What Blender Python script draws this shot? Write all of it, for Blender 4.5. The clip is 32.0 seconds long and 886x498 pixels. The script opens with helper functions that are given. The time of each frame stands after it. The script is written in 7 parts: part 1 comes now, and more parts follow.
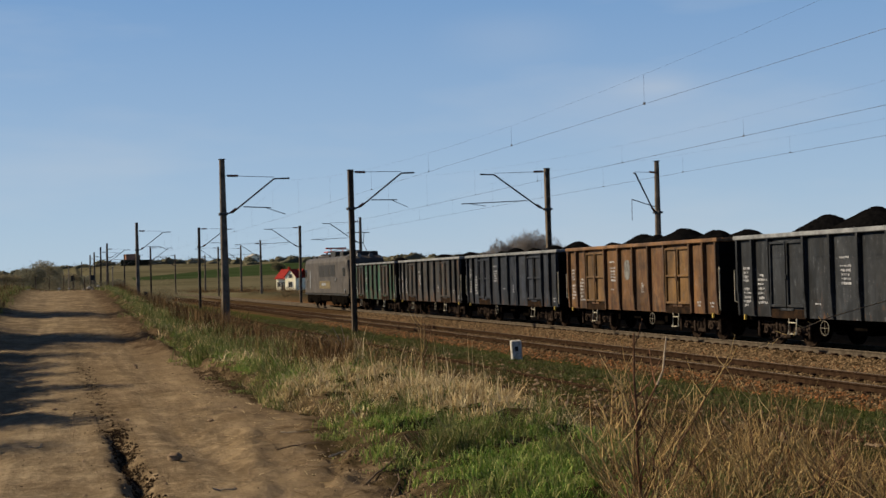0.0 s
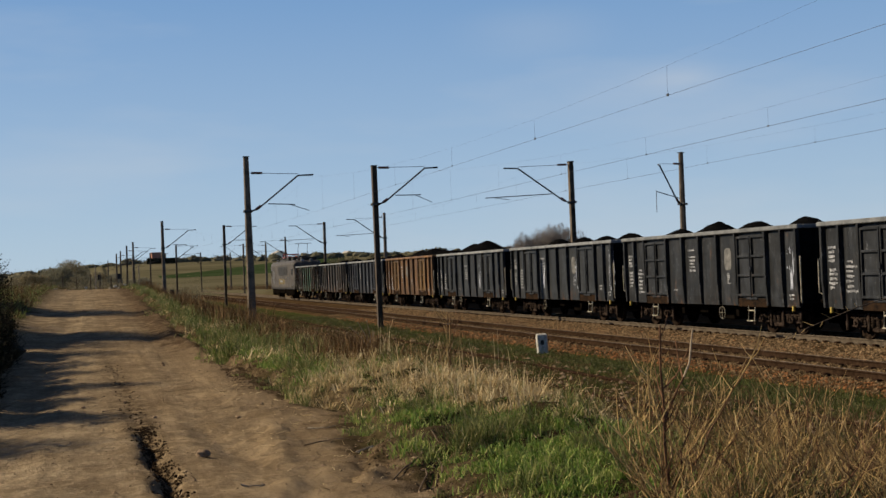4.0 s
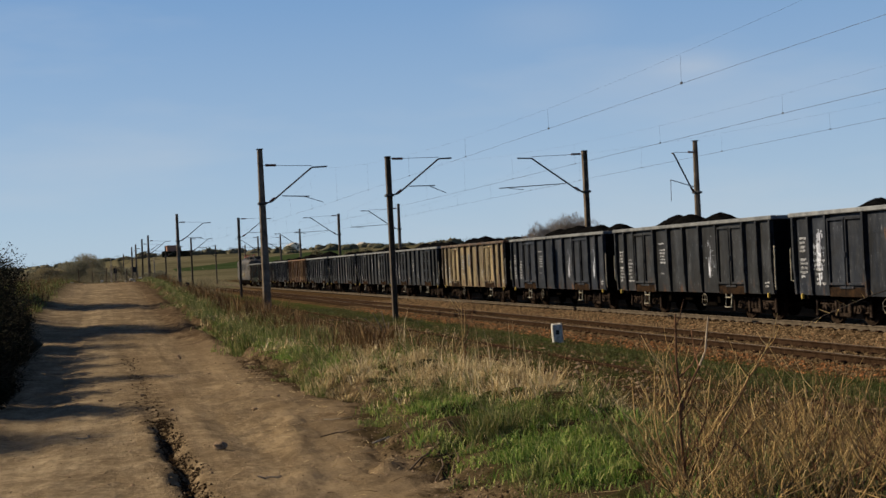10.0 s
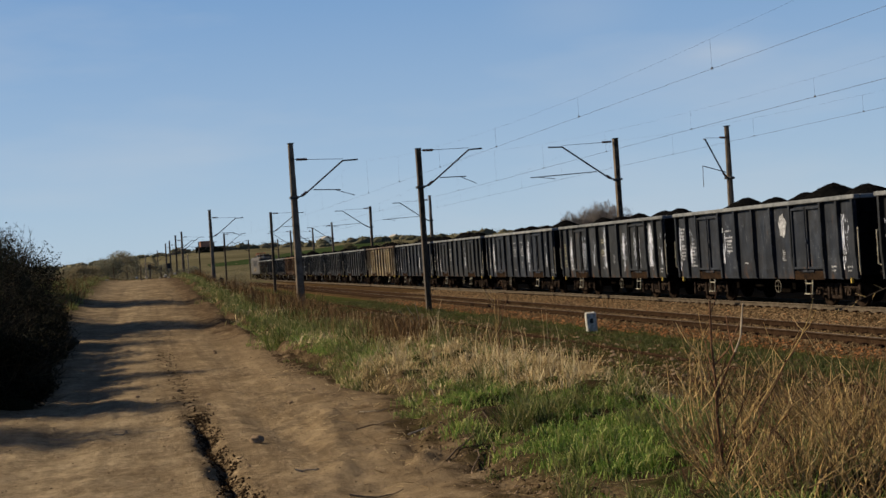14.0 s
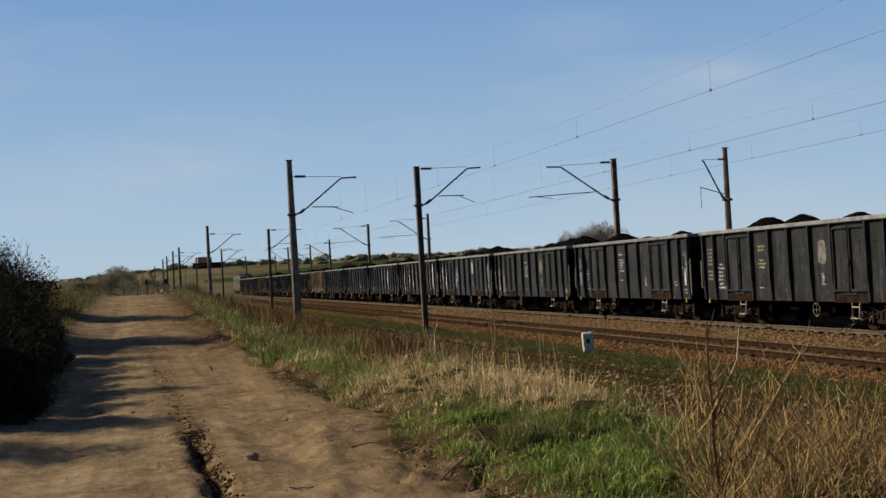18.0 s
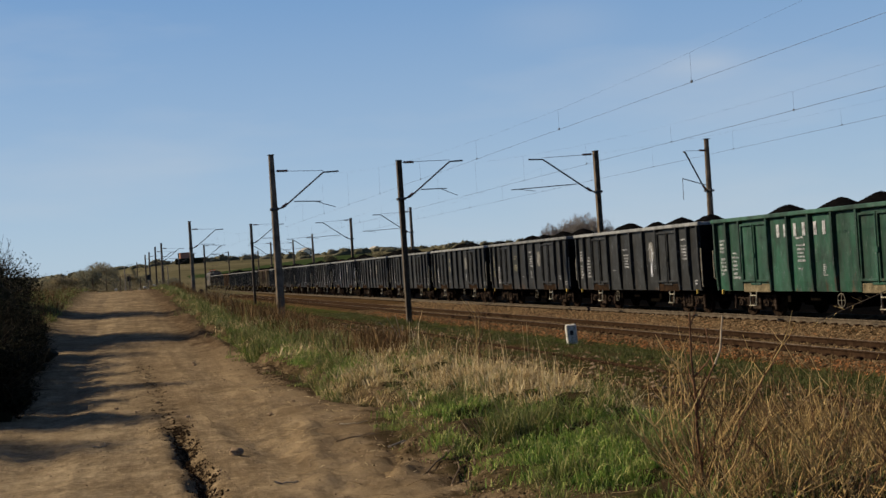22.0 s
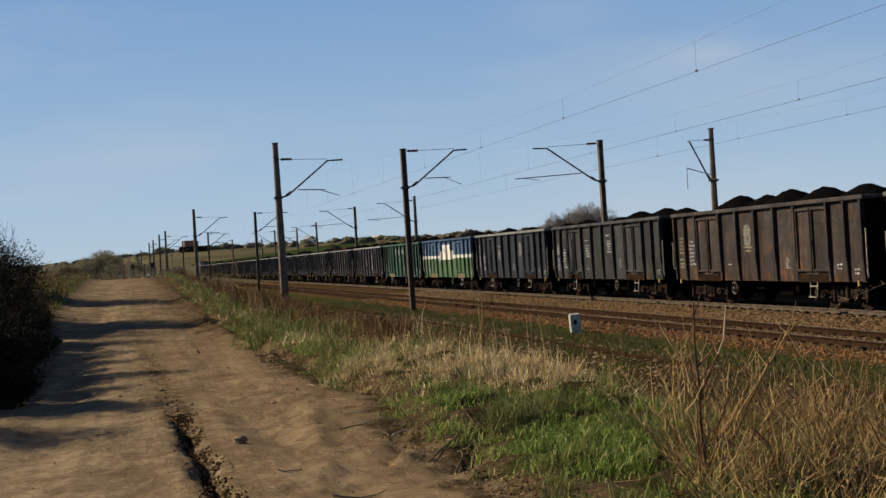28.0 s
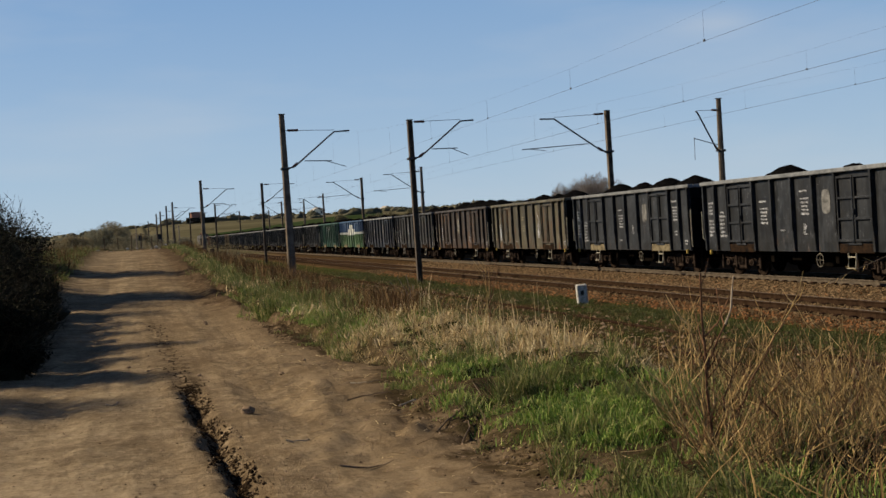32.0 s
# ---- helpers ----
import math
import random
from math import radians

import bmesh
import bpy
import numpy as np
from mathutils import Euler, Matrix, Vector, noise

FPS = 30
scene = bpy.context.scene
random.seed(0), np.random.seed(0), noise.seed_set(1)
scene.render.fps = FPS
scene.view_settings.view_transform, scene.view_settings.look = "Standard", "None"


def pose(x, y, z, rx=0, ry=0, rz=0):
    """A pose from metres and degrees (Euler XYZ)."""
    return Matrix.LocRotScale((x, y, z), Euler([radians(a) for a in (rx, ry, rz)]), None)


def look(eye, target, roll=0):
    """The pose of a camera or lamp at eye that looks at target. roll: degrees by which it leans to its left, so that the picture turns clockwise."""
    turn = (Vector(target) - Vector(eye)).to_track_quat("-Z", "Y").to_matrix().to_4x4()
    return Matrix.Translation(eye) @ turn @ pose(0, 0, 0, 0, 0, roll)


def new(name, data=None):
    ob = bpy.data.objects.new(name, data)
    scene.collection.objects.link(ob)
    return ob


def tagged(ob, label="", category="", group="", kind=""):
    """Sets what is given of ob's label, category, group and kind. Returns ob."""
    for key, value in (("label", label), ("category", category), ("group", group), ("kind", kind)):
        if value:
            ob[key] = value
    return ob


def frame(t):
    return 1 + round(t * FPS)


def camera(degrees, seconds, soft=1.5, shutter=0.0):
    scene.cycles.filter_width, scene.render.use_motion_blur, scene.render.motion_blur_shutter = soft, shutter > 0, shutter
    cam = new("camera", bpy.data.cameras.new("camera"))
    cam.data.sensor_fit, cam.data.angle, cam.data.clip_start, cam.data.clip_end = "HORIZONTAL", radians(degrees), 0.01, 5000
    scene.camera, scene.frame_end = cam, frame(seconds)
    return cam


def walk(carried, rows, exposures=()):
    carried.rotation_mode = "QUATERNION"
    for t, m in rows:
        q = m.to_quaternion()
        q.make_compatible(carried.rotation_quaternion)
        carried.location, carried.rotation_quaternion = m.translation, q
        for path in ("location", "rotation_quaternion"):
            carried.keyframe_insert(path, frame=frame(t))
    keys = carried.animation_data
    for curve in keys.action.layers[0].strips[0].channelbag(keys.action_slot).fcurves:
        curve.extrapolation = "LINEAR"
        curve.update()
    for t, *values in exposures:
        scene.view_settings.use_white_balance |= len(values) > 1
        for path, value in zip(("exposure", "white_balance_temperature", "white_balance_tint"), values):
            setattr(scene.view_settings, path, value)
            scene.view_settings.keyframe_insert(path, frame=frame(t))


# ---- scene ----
# ---- camera ----
cam = camera(37.65, 32.0, soft=1.5)
EYE = (0.0, 0.0, 2.33)
TURNS = [
    (0, -16.19, 1.16, -1.48), (0.5, -16.05, 1.09, -1.50), (1, -15.90, 0.97, -2.03), (1.5, -15.70, 0.92, -2.29), (2, -15.49, 0.88, -2.39),
    (2.5, -15.29, 0.99, -2.75), (3, -15.36, 0.97, -2.23), (3.5, -15.19, 0.97, -2.14), (5.5, -14.51, 0.84, -2.71), (6, -14.19, 0.79, -3.04),
    (6.5, -14.04, 0.64, -2.97), (7, -14.09, 0.40, -2.40), (7.5, -14.06, 0.32, -2.63), (8, -14.11, 0.15, -2.65), (8.5, -14.14, 0.05, -2.79),
    (9, -14.24, 0.28, -2.63), (9.5, -14.39, 0.44, -2.38), (10, -14.45, 0.57, -2.65), (10.5, -14.34, 0.68, -2.76), (11, -14.08, 0.66, -3.12),
    (11.5, -13.83, 0.41, -3.28), (12, -13.63, 0.24, -3.34), (12.5, -13.53, 0.14, -3.40), (13, -13.40, 0.16, -3.49), (13.5, -13.19, 0.18, -3.42),
    (14, -13.01, 0.25, -3.71), (14.5, -12.86, 0.38, -3.68), (15, -12.85, 0.54, -3.78), (15.5, -12.87, 0.82, -3.75), (17.5, -13.02, 1.25, -3.06),
    (18, -13.17, 1.06, -3.10), (18.5, -13.40, 0.88, -3.16), (19, -13.44, 0.75, -3.31), (19.5, -13.39, 0.70, -3.43), (20, -13.28, 0.62, -3.48),
    (20.5, -13.28, 0.54, -3.53), (21, -13.39, 0.53, -3.52), (21.5, -13.53, 0.39, -3.28), (22, -13.90, 0.72, -3.61), (22.5, -14.64, 0.83, -3.38),
    (23, -14.61, 0.68, -3.25), (23.5, -14.55, 0.68, -3.38), (24, -14.71, 0.49, -3.09), (24.5, -14.53, 0.52, -3.40), (26.5, -14.68, 1.11, -2.99),
    (27, -14.46, 0.65, -3.25), (27.5, -14.21, 0.46, -3.26), (28, -13.70, 0.24, -3.43), (28.5, -13.33, -0.11, -3.49), (29, -13.25, -0.28, -3.41),
    (29.5, -13.22, -0.33, -3.46), (30, -13.18, -0.56, -3.15), (30.5, -13.42, -0.85, -3.14), (31, -13.49, -1.01, -3.27), (31.5, -13.43, -1.06, -3.27),
    (32, -13.32, -1.02, -3.53),
]
walk(cam, [(t, Matrix.Translation(EYE) @ pose(0, 0, 0, 90 + p, 0, yw) @ pose(0, 0, 0, 0, 0, r)) for t, yw, p, r in TURNS])

# ---- light ----
SUN_AZ, SUN_EL = radians(-63), radians(32)
world = bpy.data.worlds.new("world")
scene.world = world
world.use_nodes = True
wn, wl = world.node_tree.nodes, world.node_tree.links
wn.clear()
sky = wn.new("ShaderNodeTexSky")
sky.sky_type, sky.sun_disc = "NISHITA", False
sky.sun_elevation, sky.sun_rotation = SUN_EL, SUN_AZ
sky.air_density, sky.dust_density, sky.ozone_density = 1.0, 0.08, 4.0
wbg, wout = wn.new("ShaderNodeBackground"), wn.new("ShaderNodeOutputWorld")
wbg.inputs["Strength"].default_value = 0.055
wtc, wmap, wnoise, wramp = wn.new("ShaderNodeTexCoord"), wn.new("ShaderNodeMapping"), wn.new("ShaderNodeTexNoise"), wn.new("ShaderNodeMapRange")
wmap.inputs["Scale"].default_value = (1.6, 1.6, 7.0)
wnoise.inputs["Scale"].default_value, wnoise.inputs["Detail"].default_value = 2.2, 5.0
wramp.inputs["From Min"].default_value, wramp.inputs["From Max"].default_value, wramp.inputs["To Max"].default_value = 0.50, 0.78, 0.30
wtint, wcloud = wn.new("ShaderNodeMix"), wn.new("ShaderNodeMix")
for mx in (wtint, wcloud):
    mx.data_type = "RGBA"
wtint.blend_type = "MULTIPLY"
wtint.inputs["Factor"].default_value, wtint.inputs["B"].default_value = 1.0, (0.71, 0.78, 0.93, 1)
wcloud.inputs["B"].default_value = (6.2, 6.5, 6.9, 1)
wl.new(wtc.outputs["Generated"], wmap.inputs["Vector"])
wl.new(wmap.outputs[0], wnoise.inputs["Vector"])
wl.new(wnoise.outputs["Fac"], wramp.inputs["Value"])
wl.new(sky.outputs[0], wtint.inputs["A"])
whaze, wsep, wlow = wn.new("ShaderNodeMix"), wn.new("ShaderNodeSeparateXYZ"), wn.new("ShaderNodeMapRange")
whaze.data_type, wlow.interpolation_type = "RGBA", "SMOOTHSTEP"
wlow.inputs["From Min"].default_value, wlow.inputs["From Max"].default_value = 0.55, 0.18
wlow.inputs["To Max"].default_value = 0.85
wgrad, wrise = wn.new("ShaderNodeMix"), wn.new("ShaderNodeMapRange")
wgrad.data_type = "RGBA"
wrise.inputs["From Min"].default_value, wrise.inputs["From Max"].default_value = 0.0, 0.21
wgrad.inputs["A"].default_value, wgrad.inputs["B"].default_value = (4.75, 6.20, 7.60, 1), (2.12, 3.85, 6.50, 1)
wl.new(wtc.outputs["Generated"], wsep.inputs[0])
wl.new(wsep.outputs["Z"], wlow.inputs["Value"])
wl.new(wsep.outputs["Z"], wrise.inputs["Value"])
wl.new(wrise.outputs["Result"], wgrad.inputs["Factor"])
wl.new(wgrad.outputs["Result"], whaze.inputs["B"])
wl.new(wlow.outputs["Result"], whaze.inputs["Factor"])
wl.new(wtint.outputs["Result"], whaze.inputs["A"])
wl.new(whaze.outputs["Result"], wcloud.inputs["A"])
# two thin wisps of cloud high over the line
wwisp = None
for wx0, wy0, wz0, size in ((0.326, 0.929, 0.178, 0.034), (0.430, 0.893, 0.137, 0.020)):
    near, fall, patch_on = wn.new("ShaderNodeVectorMath"), wn.new("ShaderNodeMapRange"), wn.new("ShaderNodeMath")
    flat = wn.new("ShaderNodeMapping")
    flat.inputs["Scale"].default_value = (0.55, 0.55, 1.6)
    wl.new(wtc.outputs["Generated"], flat.inputs["Vector"])
    near.operation, patch_on.operation, fall.interpolation_type = "DISTANCE", "MULTIPLY", "SMOOTHSTEP"
    wl.new(flat.outputs[0], near.inputs[0])
    near.inputs[1].default_value = (wx0 * 0.55, wy0 * 0.55, wz0 * 1.6)
    fall.inputs["From Min"].default_value, fall.inputs["From Max"].default_value, fall.inputs["To Max"].default_value = size * 1.3, 0.0, 0.30
    wl.new(near.outputs["Value"], fall.inputs["Value"])
    wl.new(fall.outputs["Result"], patch_on.inputs[0])
    wl.new(wnoise.outputs["Fac"], patch_on.inputs[1])
    if wwisp is None:
        wwisp = patch_on
    else:
        both = wn.new("ShaderNodeMath")
        wl.new(wwisp.outputs[0], both.inputs[0])
        wl.new(patch_on.outputs[0], both.inputs[1])
        wwisp = both
wsum = wn.new("ShaderNodeMath")
wl.new(wramp.outputs["Result"], wsum.inputs[0])
wl.new(wwisp.outputs[0], wsum.inputs[1])
wl.new(wsum.outputs[0], wcloud.inputs["Factor"])
wl.new(wcloud.outputs["Result"], wbg.inputs["Color"])
wl.new(wbg.outputs[0], wout.inputs[0])
sun = new("sun", bpy.data.lights.new("sun", "SUN"))
sun.data.energy, sun.data.angle, sun.data.color = 5.0, radians(0.6), (1.0, 0.83, 0.58)
SUN_DIR = Vector((math.sin(SUN_AZ) * math.cos(SUN_EL), math.cos(SUN_AZ) * math.cos(SUN_EL), math.sin(SUN_EL)))
sun.matrix_world = look(SUN_DIR * 50, (0, 0, 0))
scene.view_settings.exposure = 0.78


# ---- materials ----
def nodes_of(name):
    m = bpy.data.materials.new(name)
    m.use_nodes = True
    nt = m.node_tree
    return m, nt.nodes, nt.links, nt.nodes["Principled BSDF"]


def noise_node(n, l, scale, detail=4.0, rough=0.6, vec=None, stretch=None):
    tex = n.new("ShaderNodeTexNoise")
    tex.inputs["Scale"].default_value, tex.inputs["Detail"].default_value, tex.inputs["Roughness"].default_value = scale, detail, rough
    if vec is not None:
        if stretch:
            mp = n.new("ShaderNodeMapping")
            mp.inputs["Scale"].default_value = stretch
            l.new(vec, mp.inputs["Vector"])
            vec = mp.outputs[0]
        l.new(vec, tex.inputs["Vector"])
    return tex.outputs["Fac"]


def ramp(n, l, fac, a, b):
    mr = n.new("ShaderNodeMapRange")
    mr.inputs["From Min"].default_value, mr.inputs["From Max"].default_value = a, b
    l.new(fac, mr.inputs["Value"])
    return mr.outputs["Result"]


def math_node(n, l, op, a, b=None):
    m = n.new("ShaderNodeMath")
    m.operation = op
    for i, v in enumerate((a, b)):
        if v is None:
            continue
        if isinstance(v, (int, float)):
            m.inputs[i].default_value = v
        else:
            l.new(v, m.inputs[i])
    return m.outputs[0]


def mixed(n, l, fac, a, b, mode="MIX"):
    mx = n.new("ShaderNodeMix")
    mx.data_type, mx.blend_type = "RGBA", mode
    for sock, v in ((mx.inputs["Factor"], fac), (mx.inputs["A"], a), (mx.inputs["B"], b)):
        if isinstance(v, (int, float)):
            sock.default_value = v
        elif isinstance(v, tuple):
            sock.default_value = (*v, 1) if len(v) == 3 else v
        else:
            l.new(v, sock)
    return mx.outputs["Result"]


def bumped(n, l, bsdf, height, strength, dist=0.02):
    b = n.new("ShaderNodeBump")
    b.inputs["Strength"].default_value, b.inputs["Distance"].default_value = strength, dist
    l.new(height, b.inputs["Height"])
    l.new(b.outputs[0], bsdf.inputs["Normal"])


def coords(n, which="Object"):
    return n.new("ShaderNodeTexCoord").outputs[which]


def surface(name, dark, light, scale=6.0, rough=0.85, metal=0.0, bump=0.3, dist=0.01, fine=8.0, vary=0.0, island=0.0):
    """Two-scale mottled surface between two colours."""
    m, n, l, b = nodes_of(name)
    pos = n.new("ShaderNodeNewGeometry").outputs["Position"] if island == 0 else coords(n)
    big = noise_node(n, l, scale, 4, 0.6, pos)
    small = noise_node(n, l, scale * fine, 3, 0.6, pos)
    f = math_node(n, l, "ADD", math_node(n, l, "MULTIPLY", big, 0.65), math_node(n, l, "MULTIPLY", small, 0.35))
    col = mixed(n, l, ramp(n, l, f, 0.36, 0.64), dark, light)
    if vary or island:
        rnd = n.new("ShaderNodeObjectInfo").outputs["Random"] if vary else n.new("ShaderNodeNewGeometry").outputs["Random Per Island"]
        v = ramp(n, l, rnd, 0, 1)
        v.node.inputs["To Min"].default_value, v.node.inputs["To Max"].default_value = 1 - (vary or island), 1 + (vary or island)
        hs = n.new("ShaderNodeHueSaturation")
        l.new(v, hs.inputs["Value"])
        l.new(col, hs.inputs["Color"])
        col = hs.outputs[0]
    l.new(col, b.inputs["Base Color"])
    b.inputs["Roughness"].default_value, b.inputs["Metallic"].default_value = rough, metal
    b.inputs["Specular IOR Level"].default_value = 0.5 if rough < 0.5 else 0.2 if rough < 0.8 else 0.0
    if bump:
        bumped(n, l, b, f, bump, dist)
    return m


def foliage_mat(name, a, b_, c, rough=0.7, through_light=0.25):
    """Blades, stems and leaves: a colour for each island between three hues."""
    m, n, l, b = nodes_of(name)
    rnd = n.new("ShaderNodeNewGeometry").outputs["Random Per Island"]
    col = mixed(n, l, ramp(n, l, rnd, 0.0, 0.5), a, b_)
    col = mixed(n, l, ramp(n, l, rnd, 0.5, 1.0), col, c)
    l.new(col, b.inputs["Base Color"])
    b.inputs["Roughness"].default_value = rough
    b.inputs["Specular IOR Level"].default_value = 0.1
    tr = n.new("ShaderNodeBsdfTranslucent")
    l.new(col, tr.inputs["Color"])
    sh = n.new("ShaderNodeMixShader")
    sh.inputs[0].default_value = through_light
    l.new(b.outputs[0], sh.inputs[1])
    l.new(tr.outputs[0], sh.inputs[2])
    l.new(sh.outputs[0], n["Material Output"].inputs["Surface"])
    return m


def wagon_paint():
    """Worn paint: the object's colour, its alpha is the share of rust."""
    m, n, l, b = nodes_of("wagon_paint")
    info = n.new("ShaderNodeObjectInfo")
    obj = coords(n)
    add = n.new("ShaderNodeVectorMath")
    sc = n.new("ShaderNodeVectorMath")
    sc.operation = "SCALE"
    sc.inputs[0].default_value = (31.0, 47.0, 23.0)
    l.new(info.outputs["Random"], sc.inputs["Scale"])
    l.new(obj, add.inputs[0])
    l.new(sc.outputs[0], add.inputs[1])
    vec = add.outputs[0]
    streak = noise_node(n, l, 1.0, 5, 0.65, vec, (6.0, 6.0, 0.8))
    blot = noise_node(n, l, 1.6, 6, 0.7, vec)
    fine = noise_node(n, l, 30, 3, 0.6, vec)
    f = math_node(n, l, "ADD", math_node(n, l, "MULTIPLY", streak, 0.5), math_node(n, l, "MULTIPLY", blot, 0.5))
    f = math_node(n, l, "ADD", f, math_node(n, l, "MULTIPLY", math_node(n, l, "SUBTRACT", info.outputs["Alpha"], 0.5), 0.34))
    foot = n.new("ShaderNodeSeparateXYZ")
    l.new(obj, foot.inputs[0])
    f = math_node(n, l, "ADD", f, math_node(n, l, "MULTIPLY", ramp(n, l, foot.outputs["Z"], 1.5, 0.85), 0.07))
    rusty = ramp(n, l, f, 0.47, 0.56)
    rust = mixed(n, l, ramp(n, l, blot, 0.35, 0.65), (0.014, 0.008, 0.006), (0.085, 0.037, 0.015))
    pale = mixed(n, l, 1.0, info.outputs["Color"], (0.013, 0.0145, 0.0175), "ADD")
    drip = math_node(n, l, "ADD", math_node(n, l, "MULTIPLY", streak, 0.55), math_node(n, l, "MULTIPLY", noise_node(n, l, 2.6, 5, 0.7, vec), 0.45))
    worn = mixed(n, l, ramp(n, l, drip, 0.46, 0.57), info.outputs["Color"], pale)
    chip = ramp(n, l, noise_node(n, l, 1.0, 5, 0.8, vec, (9.0, 9.0, 3.2)), 0.60, 0.66)
    worn = mixed(n, l, math_node(n, l, "MULTIPLY", chip, 0.6), worn, (0.15, 0.155, 0.175))
    col = mixed(n, l, rusty, worn, rust)
    soot = noise_node(n, l, 1.0, 6, 0.7, vec, (1.3, 1.3, 0.9))
    col = mixed(n, l, math_node(n, l, "MULTIPLY", ramp(n, l, soot, 0.48, 0.62), 0.55), col, (0.0035, 0.0035, 0.0036))
    fleck = ramp(n, l, noise_node(n, l, 1.0, 4, 0.8, vec, (14.0, 14.0, 8.0)), 0.655, 0.70)
    col = mixed(n, l, math_node(n, l, "MULTIPLY", fleck, 0.55), col, (0.25, 0.25, 0.27))
    col = mixed(n, l, math_node(n, l, "MULTIPLY", ramp(n, l, fine, 0.3, 0.7), 0.35), col, (0.008, 0.008, 0.0085))
    tone = ramp(n, l, noise_node(n, l, 1.0, 3, 0.6, vec, (1.1, 1.1, 0.22)), 0.36, 0.64)
    tone.node.inputs["To Min"].default_value, tone.node.inputs["To Max"].default_value = 0.55, 1.30
    hs = n.new("ShaderNodeHueSaturation")
    l.new(tone, hs.inputs["Value"])
    l.new(col, hs.inputs["Color"])
    col = hs.outputs[0]
    l.new(col, b.inputs["Base Color"])
    l.new(ramp(n, l, f, 0.3, 0.8), b.inputs["Roughness"])
    b.inputs["Roughness"].links[0].from_node.inputs["To Min"].default_value = 0.5
    b.inputs["Roughness"].links[0].from_node.inputs["To Max"].default_value = 0.85
    b.inputs["Specular IOR Level"].default_value = 0.22
    bumped(n, l, b, f, 0.25, 0.02)
    return m


def livery_paint():
    """Blue over a white band over green, with a stepped white field in the middle."""
    m, n, l, b = nodes_of("livery_paint")
    obj = coords(n)
    sp = n.new("ShaderNodeSeparateXYZ")
    l.new(obj, sp.inputs[0])
    wob = noise_node(n, l, 3, 3, 0.6, obj)
    z = math_node(n, l, "ADD", sp.outputs["Z"], math_node(n, l, "MULTIPLY", wob, 0.03))
    y = sp.outputs["Y"]

    def over(v, t):
        return math_node(n, l, "GREATER_THAN", v, t)

    def under(v, t):
        return math_node(n, l, "LESS_THAN", v, t)
    low = mixed(n, l, over(z, 2.08), (0.017, 0.060, 0.014), (0.52, 0.52, 0.48))
    col = mixed(n, l, over(z, 2.28), low, (0.013, 0.046, 0.112))
    tower = math_node(n, l, "MULTIPLY", math_node(n, l, "MULTIPLY", over(y, -1.2), under(y, 1.15)), math_node(n, l, "MULTIPLY", under(z, 2.95), over(z, 2.0)))
    step = math_node(n, l, "MULTIPLY", math_node(n, l, "MULTIPLY", over(y, -1.65), under(y, 1.5)), math_node(n, l, "MULTIPLY", under(z, 2.55), over(z, 2.0)))
    col = mixed(n, l, math_node(n, l, "MAXIMUM", tower, step), col, (0.52, 0.52, 0.48))
    streak = noise_node(n, l, 1.0, 5, 0.65, obj, (5.0, 5.0, 0.7))
    col = mixed(n, l, math_node(n, l, "MULTIPLY", ramp(n, l, streak, 0.5, 0.75), 0.5), col, (0.09, 0.075, 0.06))
    l.new(col, b.inputs["Base Color"])
    b.inputs["Roughness"].default_value = 0.6
    bumped(n, l, b, streak, 0.2, 0.02)
    return m


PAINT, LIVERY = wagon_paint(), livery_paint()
M_RIM = surface("worn_steel_rim", (0.074, 0.079, 0.086), (0.172, 0.180, 0.192), 3, 0.8, 0.0, 0.3, 0.01, 8, 0.25)
# grimy gear colour taken to near black for the shade under the wagons
M_UNDER = surface("shaded_grimy_gear", (0.0015, 0.0014, 0.0013), (0.006, 0.0048, 0.004), 5, 0.95, 0.0, 0.4)
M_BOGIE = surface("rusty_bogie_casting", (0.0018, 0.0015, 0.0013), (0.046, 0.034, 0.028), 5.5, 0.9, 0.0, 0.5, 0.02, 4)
M_CHALK = surface("grey_chalk_panel", (0.05, 0.05, 0.05), (0.155, 0.155, 0.155), 5, 0.85, 0.0, 0.1)
M_TANFLAP = surface("dusty_tan_flap", (0.05, 0.042, 0.028), (0.16, 0.135, 0.09), 5, 0.85, 0.0, 0.2)
M_WHEEL = surface("wheel_steel", (0.003, 0.0024, 0.002), (0.030, 0.021, 0.016), 6, 0.9, 0.0, 0.2)
M_FLAP = surface("rusty_flap", (0.0050, 0.0050, 0.0055), (0.029, 0.0175, 0.0105), 3.5, 0.85, 0.0, 0.3, 0.01, 5)
M_HANDLE = surface("dirty_white_handle", (0.10, 0.090, 0.070), (0.36, 0.335, 0.27), 9, 0.7, 0.0, 0.1)
M_WHEELRIM = surface("dim_brake_wheel_paint", (0.05, 0.045, 0.038), (0.24, 0.22, 0.18), 9, 0.8, 0.0, 0.1)
M_ENDSHADE = surface("shaded_dirty_wagon_end", (0.0022, 0.0022, 0.0024), (0.0075, 0.0075, 0.008), 3, 0.9, 0.0, 0.3)
M_MARK = surface("faded_white_lettering", (0.06, 0.063, 0.07), (0.38, 0.39, 0.42), 6, 0.7, 0.0, 0.0)
M_MARKY = surface("yellowed_lettering", (0.07, 0.066, 0.045), (0.25, 0.235, 0.165), 7, 0.7, 0.0, 0.0)
M_SCRAPE = surface("pale_scrape", (0.12, 0.135, 0.18), (0.60, 0.64, 0.76), 6, 0.6, 0.0, 0.0, 0.01, 6)
M_YELLOW = surface("yellow_paint", (0.20, 0.14, 0.03), (0.40, 0.30, 0.07), 20, 0.6, 0.0, 0.0)
